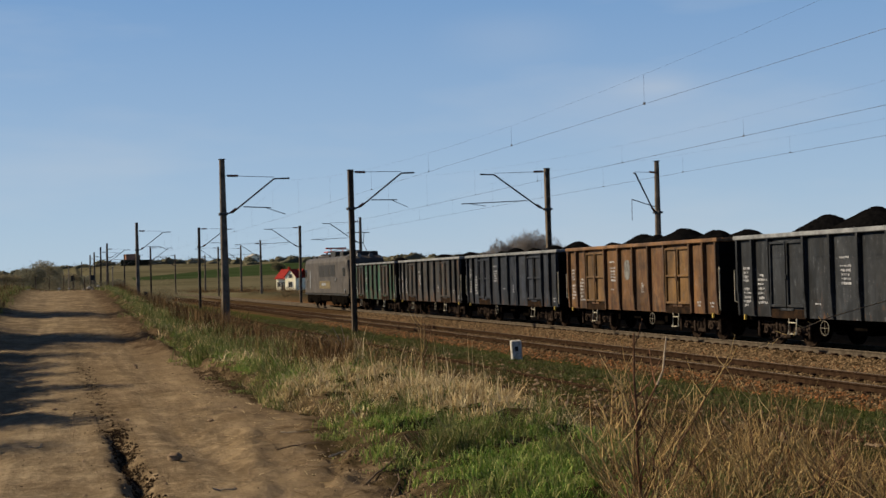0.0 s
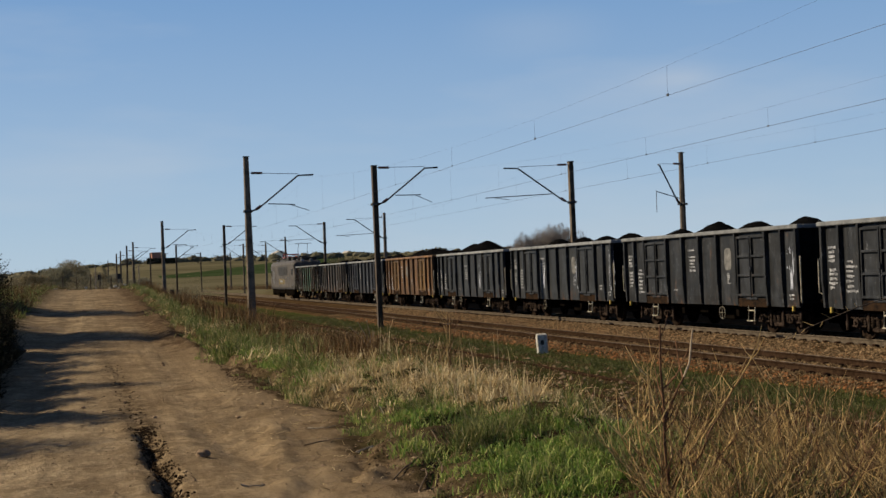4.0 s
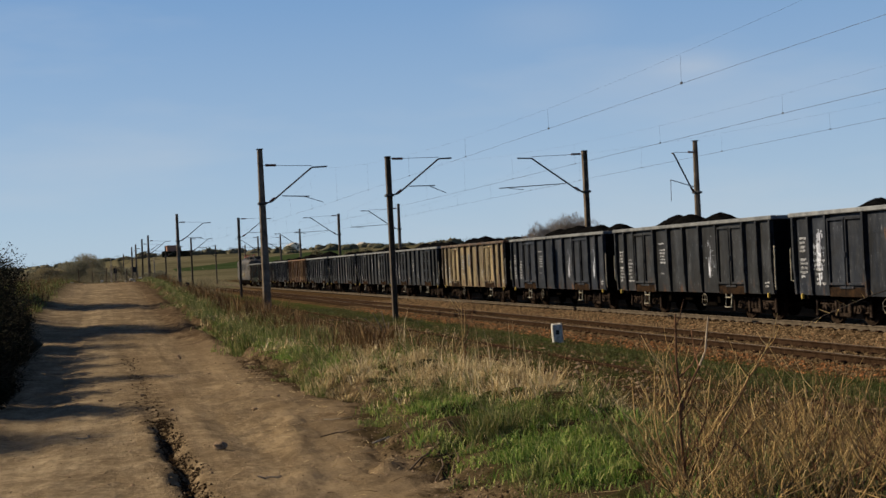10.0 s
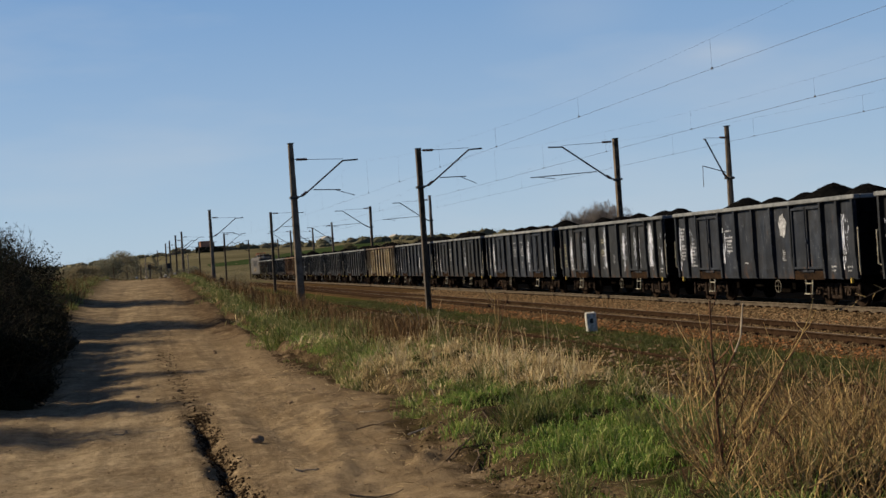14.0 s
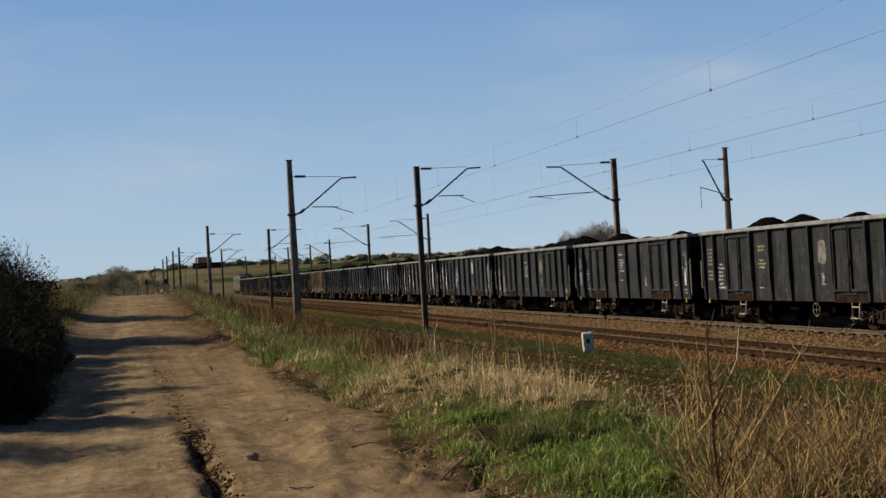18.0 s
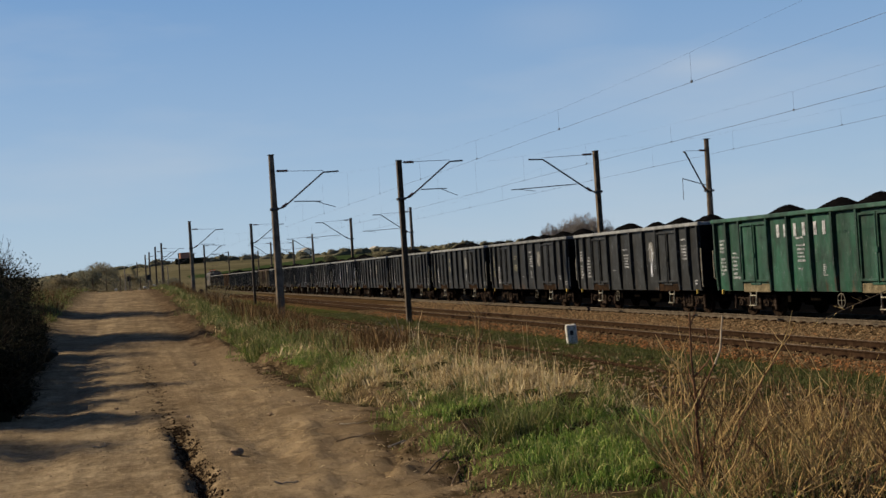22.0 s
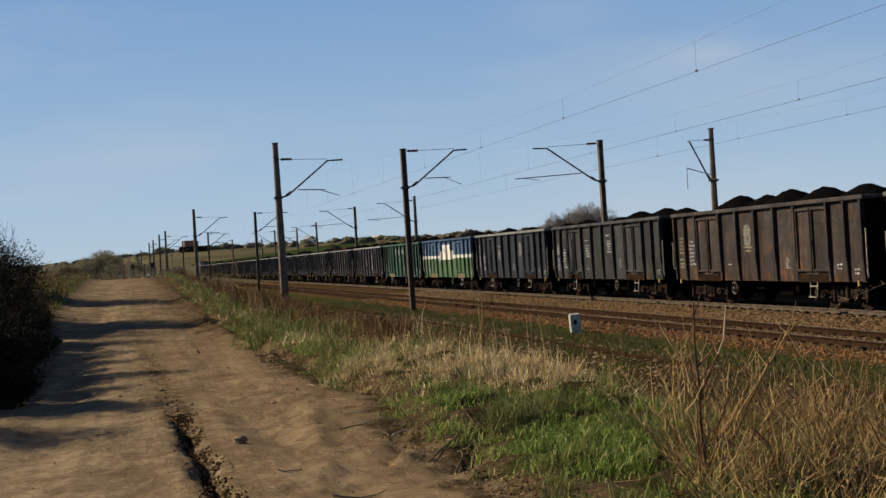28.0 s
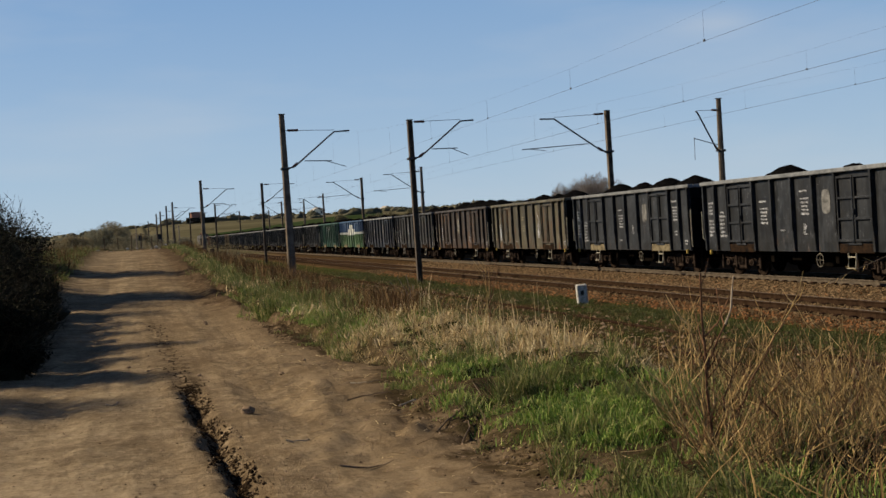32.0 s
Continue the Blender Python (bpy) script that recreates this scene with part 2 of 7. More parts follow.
M_COAL = surface("coal", (0.0016, 0.0016, 0.0018), (0.0075, 0.0072, 0.0072), 9, 0.95, 0.0, 1.0, 0.06, 5)
M_LOCO = surface("grey_loco_paint", (0.018, 0.0158, 0.0143), (0.062, 0.054, 0.048), 1.1, 0.65, 0.0, 0.1)
M_LOCO_D = surface("dark_loco_paint", (0.008, 0.0075, 0.007), (0.022, 0.020, 0.018), 1.5, 0.6, 0.0, 0.1)
M_RED = surface("red_roof_gear", (0.20, 0.03, 0.02), (0.32, 0.06, 0.04), 4, 0.6, 0.0, 0.1)
M_GLASS = surface("dark_window_glass", (0.015, 0.017, 0.02), (0.03, 0.033, 0.038), 2, 0.08, 0.0, 0.0)
M_CONC = surface("weathered_concrete_mast", (0.057, 0.046, 0.037), (0.148, 0.122, 0.097), 2.5, 0.9, 0.0, 0.4, 0.01, 8, 0.12)
M_STEEL = surface("dark_mast_steel", (0.035, 0.027, 0.021), (0.085, 0.066, 0.050), 3, 0.7, 0.2, 0.2)
M_ARM = surface("dark_bracket_steel", (0.025, 0.026, 0.028), (0.06, 0.06, 0.06), 6, 0.6, 0.3, 0.1)
M_WIRE = surface("copper_wire", (0.045, 0.05, 0.06), (0.09, 0.095, 0.105), 3, 0.5, 0.5, 0.0)
M_INS = surface("brown_insulator", (0.05, 0.025, 0.015), (0.09, 0.045, 0.03), 9, 0.25, 0.0, 0.0)
M_RAIL = surface("rail_steel", (0.012, 0.0072, 0.0046), (0.036, 0.022, 0.014), 6, 0.95, 0.0, 0.2)
M_HEAD = surface("worn_rail_head", (0.10, 0.084, 0.070), (0.22, 0.19, 0.16), 6, 0.85, 0.0, 0.05)
M_DUSTRAIL = surface("dusty_rail_side", (0.040, 0.032, 0.024), (0.098, 0.080, 0.062), 5, 0.9, 0.0, 0.2)
M_SLEEPER = surface("stained_sleeper", (0.012, 0.0075, 0.0045), (0.040, 0.026, 0.016), 4, 0.95, 0.0, 0.4, 0.01, 8, 0.2)
M_OLDSLEEPER = surface("rotten_sleeper", (0.05, 0.035, 0.025), (0.12, 0.085, 0.06), 4, 0.95, 0.0, 0.4, 0.01, 8, 0.2)
M_CLIP = surface("rail_clip", (0.008, 0.005, 0.0035), (0.028, 0.016, 0.011), 9, 0.9, 0.0, 0.1)
M_BALLAST = surface("rusty_ballast", (0.015, 0.0095, 0.0045), (0.075, 0.047, 0.024), 2.2, 0.95, 0.0, 0.8, 0.03, 12)
M_SHADEBED = surface("shade_black_ballast", (0.0025, 0.0022, 0.002), (0.012, 0.0095, 0.0075), 4, 0.95, 0.0, 0.8, 0.04, 6)
M_STONE = surface("ballast_stone", (0.013, 0.0088, 0.005), (0.138, 0.095, 0.053), 7, 0.95, 0.0, 0.3, 0.01, 3, 0.0, 0.75)
M_PALESTONE = surface("pale_ballast_stone", (0.026, 0.0175, 0.010), (0.185, 0.127, 0.073), 7, 0.95, 0.0, 0.3, 0.01, 3, 0.0, 0.75)
M_RUSTSTONE = surface("orange_ballast_stone", (0.045, 0.020, 0.009), (0.185, 0.088, 0.038), 8, 0.95, 0.0, 0.3, 0.01, 3, 0.0, 0.75)
M_WHITE = surface("whitewashed_stone", (0.17, 0.165, 0.15), (0.50, 0.49, 0.46), 9, 0.9, 0.0, 0.3)
M_BLACK = surface("black_numeral_paint", (0.015, 0.015, 0.015), (0.04, 0.04, 0.04), 9, 0.8, 0.0, 0.0)
M_GRASS = foliage_mat("spring_grass", (0.048, 0.098, 0.016), (0.142, 0.222, 0.038), (0.33, 0.32, 0.120))
M_TRACKGRASS = foliage_mat("dark_track_grass", (0.020, 0.032, 0.008), (0.052, 0.064, 0.019), (0.12, 0.105, 0.045))
M_DULLGRASS = foliage_mat("dull_spring_grass", (0.038, 0.058, 0.014), (0.100, 0.125, 0.034), (0.23, 0.20, 0.090))
M_DRY = foliage_mat("dry_straw", (0.19, 0.13, 0.062), (0.42, 0.32, 0.165), (0.66, 0.55, 0.34), 0.8)
M_WEED = foliage_mat("dead_weed_stems", (0.026, 0.0145, 0.007), (0.100, 0.054, 0.023), (0.21, 0.138, 0.062), 0.85, 0.1)
M_TWIG = foliage_mat("tan_twigs", (0.022, 0.0135, 0.0065), (0.33, 0.222, 0.095), (0.14, 0.089, 0.042), 0.8, 0.05)
M_BRUSHSHADE = foliage_mat("brush_shade_blades", (0.008, 0.0055, 0.003), (0.022, 0.0155, 0.008), (0.055, 0.042, 0.020), 0.9, 0.0)
M_STEM = foliage_mat("tan_shoots", (0.100, 0.066, 0.027), (0.295, 0.200, 0.082), (0.47, 0.35, 0.170), 0.8, 0.05)
# bush leaf and twig colours set near black to carry their shaded side
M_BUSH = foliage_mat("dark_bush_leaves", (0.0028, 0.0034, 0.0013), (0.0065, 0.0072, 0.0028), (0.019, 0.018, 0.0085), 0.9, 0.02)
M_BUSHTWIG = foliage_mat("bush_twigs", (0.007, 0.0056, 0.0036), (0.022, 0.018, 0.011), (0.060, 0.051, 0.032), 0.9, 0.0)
M_REDSTEM = surface("red_brown_shoot_bark", (0.045, 0.024, 0.015), (0.150, 0.084, 0.050), 14, 0.8, 0.0, 0.3)
M_PALESTEM = surface("pale_shoot_bark", (0.22, 0.17, 0.12), (0.42, 0.34, 0.25), 14, 0.8, 0.0, 0.3)
M_BARK = surface("bark", (0.05, 0.038, 0.028), (0.12, 0.09, 0.065), 6, 0.95, 0.0, 0.5)
# bark copy darkened for the shaded bushes
M_SHADEBARK = surface("shaded_bush_bark", (0.008, 0.006, 0.0045), (0.030, 0.023, 0.016), 6, 0.95, 0.0, 0.5)
M_BARE = foliage_mat("bare_branch_haze", (0.066, 0.052, 0.040), (0.092, 0.074, 0.057), (0.125, 0.102, 0.080), 0.9, 0.0)
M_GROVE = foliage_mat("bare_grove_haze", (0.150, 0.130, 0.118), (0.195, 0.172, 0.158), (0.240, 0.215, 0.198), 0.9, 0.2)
# far scrub lightened and greyed, with distance haze in its colour
M_FARG = foliage_mat("far_scrub", (0.064, 0.060, 0.034), (0.096, 0.088, 0.052), (0.135, 0.118, 0.074), 0.9, 0.35)
M_SCRUB = foliage_mat("pale_slope_scrub", (0.110, 0.094, 0.058), (0.165, 0.140, 0.090), (0.22, 0.188, 0.125), 0.9, 0.4)
# hedge colour raised towards grey to stand in for haze
M_HEDGE = foliage_mat("far_hedge", (0.040, 0.042, 0.026), (0.064, 0.062, 0.040), (0.092, 0.084, 0.056), 0.9, 0.0)
M_SCRUBTREE = foliage_mat("grey_olive_scrub_tree", (0.105, 0.104, 0.074), (0.145, 0.142, 0.104), (0.195, 0.185, 0.140), 0.9, 0.45)
M_SALMON = surface("salmon_far_wall", (0.22, 0.115, 0.080), (0.31, 0.17, 0.12), 0.4, 0.9, 0.0, 0.0)
M_RUTSOIL = surface("black_rut_soil", (0.006, 0.0042, 0.003), (0.034, 0.023, 0.014), 20, 0.95, 0.0, 0.4)
M_FARY = foliage_mat("far_yellow_shrub", (0.20, 0.17, 0.03), (0.30, 0.26, 0.05), (0.24, 0.22, 0.06), 0.9, 0.1)
M_PLASTER = surface("cream_plaster", (0.70, 0.65, 0.48), (0.84, 0.79, 0.62), 0.8, 0.9, 0.0, 0.1)
M_TILE = surface("red_roof_tiles", (0.17, 0.018, 0.016), (0.26, 0.036, 0.030), 1.5, 0.8, 0.0, 0.2)
M_GREYWALL = surface("grey_far_wall", (0.22, 0.21, 0.20), (0.32, 0.30, 0.28), 0.5, 0.9, 0.0, 0.0)
M_CLOD = surface("earth_clod", (0.10, 0.07, 0.045), (0.22, 0.16, 0.11), 12, 0.95, 0.0, 0.6)
M_DARKSOIL = surface("dark_moist_soil", (0.016, 0.011, 0.007), (0.065, 0.044, 0.026), 20, 0.95, 0.0, 0.4)
M_POST = surface("grey_post_wood", (0.13, 0.11, 0.09), (0.27, 0.24, 0.20), 6, 0.95, 0.0, 0.4)


def ground_mat(name, is_road):
    """Bare earth, verge, ballast dust, meadow and the sown field, told apart by where they lie."""
    m, n, l, b = nodes_of(name)
    pos = n.new("ShaderNodeNewGeometry").outputs["Position"]
    sp = n.new("ShaderNodeSeparateXYZ")
    l.new(pos, sp.inputs[0])
    x, y = sp.outputs["X"], sp.outputs["Y"]
    big, mid = noise_node(n, l, 0.35, 4, 0.6, pos), noise_node(n, l, 2.2, 5, 0.65, pos)
    fine, grit = noise_node(n, l, 14, 4, 0.7, pos), noise_node(n, l, 70, 3, 0.7, pos)
    along = noise_node(n, l, 1.0, 4, 0.6, pos, (5.0, 0.35, 1.0))
    f = math_node(n, l, "ADD", math_node(n, l, "MULTIPLY", mid, 0.5), math_node(n, l, "MULTIPLY", fine, 0.5))

    def tent(c, w):
        away = math_node(n, l, "DIVIDE", math_node(n, l, "ABSOLUTE", math_node(n, l, "SUBTRACT", y, c)), w)
        return math_node(n, l, "MAXIMUM", math_node(n, l, "SUBTRACT", 1.0, away), 0.0)
    shift = math_node(n, l, "SUBTRACT", math_node(n, l, "MULTIPLY", tent(10.5, 4.0), 0.12), math_node(n, l, "MULTIPLY", tent(15.8, 4.0), 0.28))
    xs = math_node(n, l, "ADD", x, shift)
    dirt = mixed(n, l, ramp(n, l, f, 0.34, 0.66), (0.102, 0.072, 0.042), (0.290, 0.219, 0.137))
    dirt = mixed(n, l, ramp(n, l, along, 0.35, 0.62), mixed(n, l, 0.5, dirt, (0.070, 0.049, 0.029)), dirt)
    dirt = mixed(n, l, math_node(n, l, "MULTIPLY", ramp(n, l, grit, 0.52, 0.72), 0.5), dirt, (0.275, 0.220, 0.152))
    dirt = mixed(n, l, math_node(n, l, "MULTIPLY", ramp(n, l, grit, 0.42, 0.30), 0.5), dirt, (0.046, 0.032, 0.019))
    tread = noise_node(n, l, 1.0, 5, 0.75, pos, (16.0, 0.9, 1.0))
    dirt = mixed(n, l, math_node(n, l, "MULTIPLY", ramp(n, l, tread, 0.50, 0.70), 0.4), dirt, (0.060, 0.043, 0.026))
    blotch = noise_node(n, l, 0.9, 6, 0.7, pos)
    dirt = mixed(n, l, math_node(n, l, "MULTIPLY", ramp(n, l, blotch, 0.50, 0.64), 0.6), dirt, (0.085, 0.060, 0.036))
    speck = noise_node(n, l, 6.0, 5, 0.75, pos)
    dirt = mixed(n, l, math_node(n, l, "MULTIPLY", ramp(n, l, speck, 0.56, 0.68), 0.55), dirt, (0.070, 0.048, 0.028))
    dirt = mixed(n, l, math_node(n, l, "MULTIPLY", ramp(n, l, speck, 0.42, 0.32), 0.5), dirt, (0.29, 0.225, 0.150))
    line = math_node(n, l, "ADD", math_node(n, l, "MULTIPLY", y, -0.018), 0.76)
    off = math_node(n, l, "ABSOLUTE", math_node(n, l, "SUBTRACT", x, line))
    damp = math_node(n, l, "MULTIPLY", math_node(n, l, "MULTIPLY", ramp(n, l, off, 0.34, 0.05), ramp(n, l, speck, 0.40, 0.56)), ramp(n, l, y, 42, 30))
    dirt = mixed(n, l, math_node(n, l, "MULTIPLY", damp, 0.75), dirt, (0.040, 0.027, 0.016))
    grey = mixed(n, l, ramp(n, l, f, 0.38, 0.62), (0.105, 0.082, 0.055), (0.285, 0.235, 0.165))
    dirt = mixed(n, l, math_node(n, l, "MULTIPLY", ramp(n, l, x, 0.7, -0.3), 0.3), dirt, grey)
    crumb = noise_node(n, l, 26, 4, 0.8, pos)
    dirt = mixed(n, l, math_node(n, l, "MULTIPLY", ramp(n, l, crumb, 0.58, 0.70), 0.6), dirt, (0.052, 0.036, 0.022))
    dirt = mixed(n, l, math_node(n, l, "MULTIPLY", ramp(n, l, crumb, 0.40, 0.30), 0.45), dirt, (0.30, 0.25, 0.18))
    wx = math_node(n, l, "ADD", xs, math_node(n, l, "MULTIPLY", math_node(n, l, "SUBTRACT", mid, 0.5), 1.8))
    dirt = mixed(n, l, math_node(n, l, "MULTIPLY", ramp(n, l, wx, 1.5, 2.6), ramp(n, l, f, 0.42, 0.60)), dirt, (0.118, 0.083, 0.049))
    bare = math_node(n, l, "MULTIPLY", math_node(n, l, "MULTIPLY", ramp(n, l, wx, 1.3, 1.9), ramp(n, l, y, 27, 34)), ramp(n, l, f, 0.36, 0.52))
    dirt = mixed(n, l, math_node(n, l, "MULTIPLY", bare, 0.9), dirt, (0.034, 0.022, 0.014))
    dirt = mixed(n, l, math_node(n, l, "MULTIPLY", math_node(n, l, "MULTIPLY", ramp(n, l, blotch, 0.44, 0.56), ramp(n, l, y, 25, 50)), 0.5), dirt, (0.062, 0.044, 0.029))
    if not is_road:
        soil = mixed(n, l, ramp(n, l, f, 0.38, 0.62), (0.022, 0.0155, 0.008), (0.052, 0.038, 0.021))
        moss = mixed(n, l, ramp(n, l, fine, 0.4, 0.6), (0.015, 0.0175, 0.005), (0.034, 0.034, 0.013))
        verge = mixed(n, l, ramp(n, l, mid, 0.42, 0.56), soil, moss)
        turf = mixed(n, l, ramp(n, l, fine, 0.4, 0.6), (0.021, 0.030, 0.007), (0.045, 0.053, 0.016))
        flat = mixed(n, l, ramp(n, l, big, 0.42, 0.58), moss, mixed(n, l, ramp(n, l, f, 0.4, 0.6), (0.026, 0.0165, 0.0085), (0.058, 0.038, 0.021)))
        xw = math_node(n, l, "ADD", xs, math_node(n, l, "MULTIPLY", math_node(n, l, "SUBTRACT", mid, 0.5), 1.6))
        col = mixed(n, l, ramp(n, l, xw, 6.0, 8.0), verge, flat)
        col = mixed(n, l, ramp(n, l, xw, 10.7, 11.3), col, mixed(n, l, ramp(n, l, mid, 0.6, 0.45), col, turf))
        rail_dust = mixed(n, l, ramp(n, l, f, 0.4, 0.6), (0.064, 0.028, 0.012), (0.143, 0.075, 0.035))
        col = mixed(n, l, ramp(n, l, xw, 13.6, 14.1), col, rail_dust)
        meadow = mixed(n, l, ramp(n, l, big, 0.4, 0.6), (0.036, 0.028, 0.014), (0.064, 0.048, 0.026))
        # ground just past the train is darkened to read as shade under the wagons
        col = mixed(n, l, ramp(n, l, xw, 24, 26), col, mixed(n, l, ramp(n, l, xw, 30, 38), (0.017, 0.013, 0.008), meadow))
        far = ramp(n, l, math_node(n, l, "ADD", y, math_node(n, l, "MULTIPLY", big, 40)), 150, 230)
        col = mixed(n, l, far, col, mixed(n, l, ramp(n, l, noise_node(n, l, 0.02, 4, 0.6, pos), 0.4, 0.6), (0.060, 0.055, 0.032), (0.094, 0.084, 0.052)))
        side = math_node(n, l, "SUBTRACT", x, 25.0)
        low = math_node(n, l, "ADD", math_node(n, l, "MULTIPLY", side, 0.55), 502.0)
        top = math_node(n, l, "ADD", math_node(n, l, "MULTIPLY", side, 2.1), 536.0)
        inside = math_node(n, l, "MULTIPLY", math_node(n, l, "GREATER_THAN", y, low), math_node(n, l, "LESS_THAN", y, top))
        inside = math_node(n, l, "MULTIPLY", inside, math_node(n, l, "GREATER_THAN", side, 0.0))
        inside = math_node(n, l, "MULTIPLY", inside, math_node(n, l, "LESS_THAN", math_node(n, l, "SUBTRACT", x, math_node(n, l, "MULTIPLY", y, 0.19)), 0))
        crop = mixed(n, l, ramp(n, l, noise_node(n, l, 0.05, 4, 0.6, pos), 0.35, 0.65), (0.019, 0.031, 0.012), (0.031, 0.044, 0.019))
        col = mixed(n, l, inside, col, crop)
        bank = math_node(n, l, "MULTIPLY", ramp(n, l, wx, 2.2, 2.6), ramp(n, l, wx, 3.8, 3.1))
        dirt = mixed(n, l, math_node(n, l, "MULTIPLY", bank, ramp(n, l, f, 0.40, 0.54)), dirt, (0.046, 0.030, 0.018))
        edge = math_node(n, l, "MULTIPLY", ramp(n, l, xw, 3.4, 2.3), ramp(n, l, xw, -3.2, -2.2))
        edge = math_node(n, l, "MULTIPLY", edge, ramp(n, l, y, 120, 95))
        col = mixed(n, l, edge, col, dirt)
    else:
        col = dirt
    l.new(col, b.inputs["Base Color"])
    b.inputs["Roughness"].default_value = 0.95
    b.inputs["Specular IOR Level"].default_value = 0.0
    h = math_node(n, l, "ADD", math_node(n, l, "MULTIPLY", f, 0.7), math_node(n, l, "MULTIPLY", grit, 0.3))
    bumped(n, l, b, h, 0.9, 0.06)
    return m


# ---- mesh building ----
class Build:
    """Collects vertices and faces of one mesh."""

    def __init__(self):
        self.v, self.f, self.m = [], [], []

    def add(self, verts, faces, mi=0):
        o = len(self.v)
        self.v += [tuple(p) for p in verts]
        self.f += [tuple(o + i for i in q) for q in faces]
        self.m += [mi] * len(faces)
        return self

    def box(self, x0, x1, y0, y1, z0, z1, bev=0.0, mi=0):
        if bev <= 0:
            v = [(x, y, z) for z in (z0, z1) for x, y in ((x0, y0), (x1, y0), (x1, y1), (x0, y1))]
            return self.add(v, [(3, 2, 1, 0), (4, 5, 6, 7), (0, 1, 5, 4), (1, 2, 6, 5), (2, 3, 7, 6), (3, 0, 4, 7)], mi)
        b = bev
        ring = [(x0 + b, y0), (x1 - b, y0), (x1, y0 + b), (x1, y1 - b), (x1 - b, y1), (x0 + b, y1), (x0, y1 - b), (x0, y0 + b)]
        cx, cy = (x0 + x1) / 2, (y0 + y1) / 2
        wx, wy = max(1e-6, (x1 - x0) / 2), max(1e-6, (y1 - y0) / 2)
        small = [(cx + (x - cx) * (wx - b) / wx, cy + (y - cy) * (wy - b) / wy) for x, y in ring]
        v = [(x, y, z0) for x, y in small] + [(x, y, z0 + b) for x, y in ring] + [(x, y, z1 - b) for x, y in ring] + [(x, y, z1) for x, y in small]
        f = [tuple(range(7, -1, -1)), tuple(range(24, 32))]
        for k in range(3):
            f += [(k * 8 + i, k * 8 + (i + 1) % 8, k * 8 + 8 + (i + 1) % 8, k * 8 + 8 + i) for i in range(8)]
        return self.add(v, f, mi)

    def tube(self, pts, r, sides=6, mi=0, r1=None):
        pts = [Vector(p) for p in pts]
        rings = []
        for i, p in enumerate(pts):
            d = (pts[min(i + 1, len(pts) - 1)] - pts[max(i - 1, 0)]).normalized()
            up = Vector((0, 0, 1)) if abs(d.z) < 0.9 else Vector((1, 0, 0))
            a = d.cross(up).normalized()
            c = a.cross(d)
            rr = r if r1 is None else r + (r1 - r) * i / (len(pts) - 1)
            rings.append([p + (a * math.cos(t) + c * math.sin(t)) * rr for t in (2 * math.pi * k / sides for k in range(sides))])
        v = [q for ring in rings for q in ring]
        f = [tuple(range(sides - 1, -1, -1)), tuple(range(len(v) - sides, len(v)))]
        for i in range(len(pts) - 1):
            f += [(i * sides + k, i * sides + (k + 1) % sides, (i + 1) * sides + (k + 1) % sides, (i + 1) * sides + k) for k in range(sides)]
        return self.add(v, f, mi)

    def disc(self, c, r, axis, depth, sides=20, mi=0):
        c, h = Vector(c), Vector(axis) * depth / 2
        return self.tube([c - h, c + h], r, sides, mi)

    def ring(self, c, r, thick, sides=16, normal=(1, 0, 0)):
        n = Vector(normal)
        a = n.cross(Vector((0, 0, 1))).normalized()
        pts = [Vector(c) + (a * math.cos(t) + Vector((0, 0, 1)) * math.sin(t)) * r for t in (2 * math.pi * k / sides for k in range(sides + 1))]
        return self.tube(pts, thick, 5)

    def mesh(self, name, *mats):
        me = bpy.data.meshes.new(name)
        me.from_pydata(self.v, [], self.f)
        for mt in mats:
            me.materials.append(mt)
        if len(mats) > 1:
            me.polygons.foreach_set("material_index", self.m)
        me.validate()
        me.update()
        return me


def part(name, me, parent, label="", m=None):
    ob = new(name, me)
    ob.parent = parent
    if m is not None:
        ob.matrix_basis = m
    return tagged(ob, label) if label else ob


def thing(name, label, category, group="", kind="", at=None):
    ob = new(name)
    ob.empty_display_size = 0.3
    if at is not None:
        ob.matrix_basis = at
    return tagged(ob, label, category, group, kind)


def soft_mesh(name, verts, faces, mat, smooth=False):
    me = bpy.data.meshes.new(name)
    verts, faces = np.asarray(verts, dtype=np.float32), np.asarray(faces, dtype=np.int32)
    k = faces.shape[1]
    me.vertices.add(len(verts))
    me.vertices.foreach_set("co", verts.ravel())
    me.loops.add(faces.size)
    me.loops.foreach_set("vertex_index", faces.ravel())
    me.polygons.add(len(faces))
    me.polygons.foreach_set("loop_start", np.arange(0, faces.size, k, dtype=np.int32))
    if smooth:
        me.polygons.foreach_set("use_smooth", np.ones(len(faces), dtype=bool))
    me.materials.append(mat)
    me.update(calc_edges=True)
    return me


# ---- the lie of the land ----
def sstep(a, b, v):
    t = np.clip((v - a) / (b - a), 0, 1)
    return t * t * (3 - 2 * t)


def waves(x, y, seed, scale):
    """Cheap smooth noise: a sum of sines with seeded directions."""
    r = np.random.RandomState(seed)
    out = 0
    for k in range(7):
        a, ph, fq = r.uniform(0, 6.283), r.uniform(0, 6.283), scale * r.uniform(0.6, 2.4)
        out = out + np.sin((x * math.cos(a) + y * math.sin(a)) * fq + ph) / 7
    return out


def verge_shift(y):
    """How far the verge reaches into the dirt track."""
    return 0.12 * np.exp(-((y - 10.5) / 2.0) ** 2) - 0.28 * np.exp(-((y - 15.8) / 2.0) ** 2)


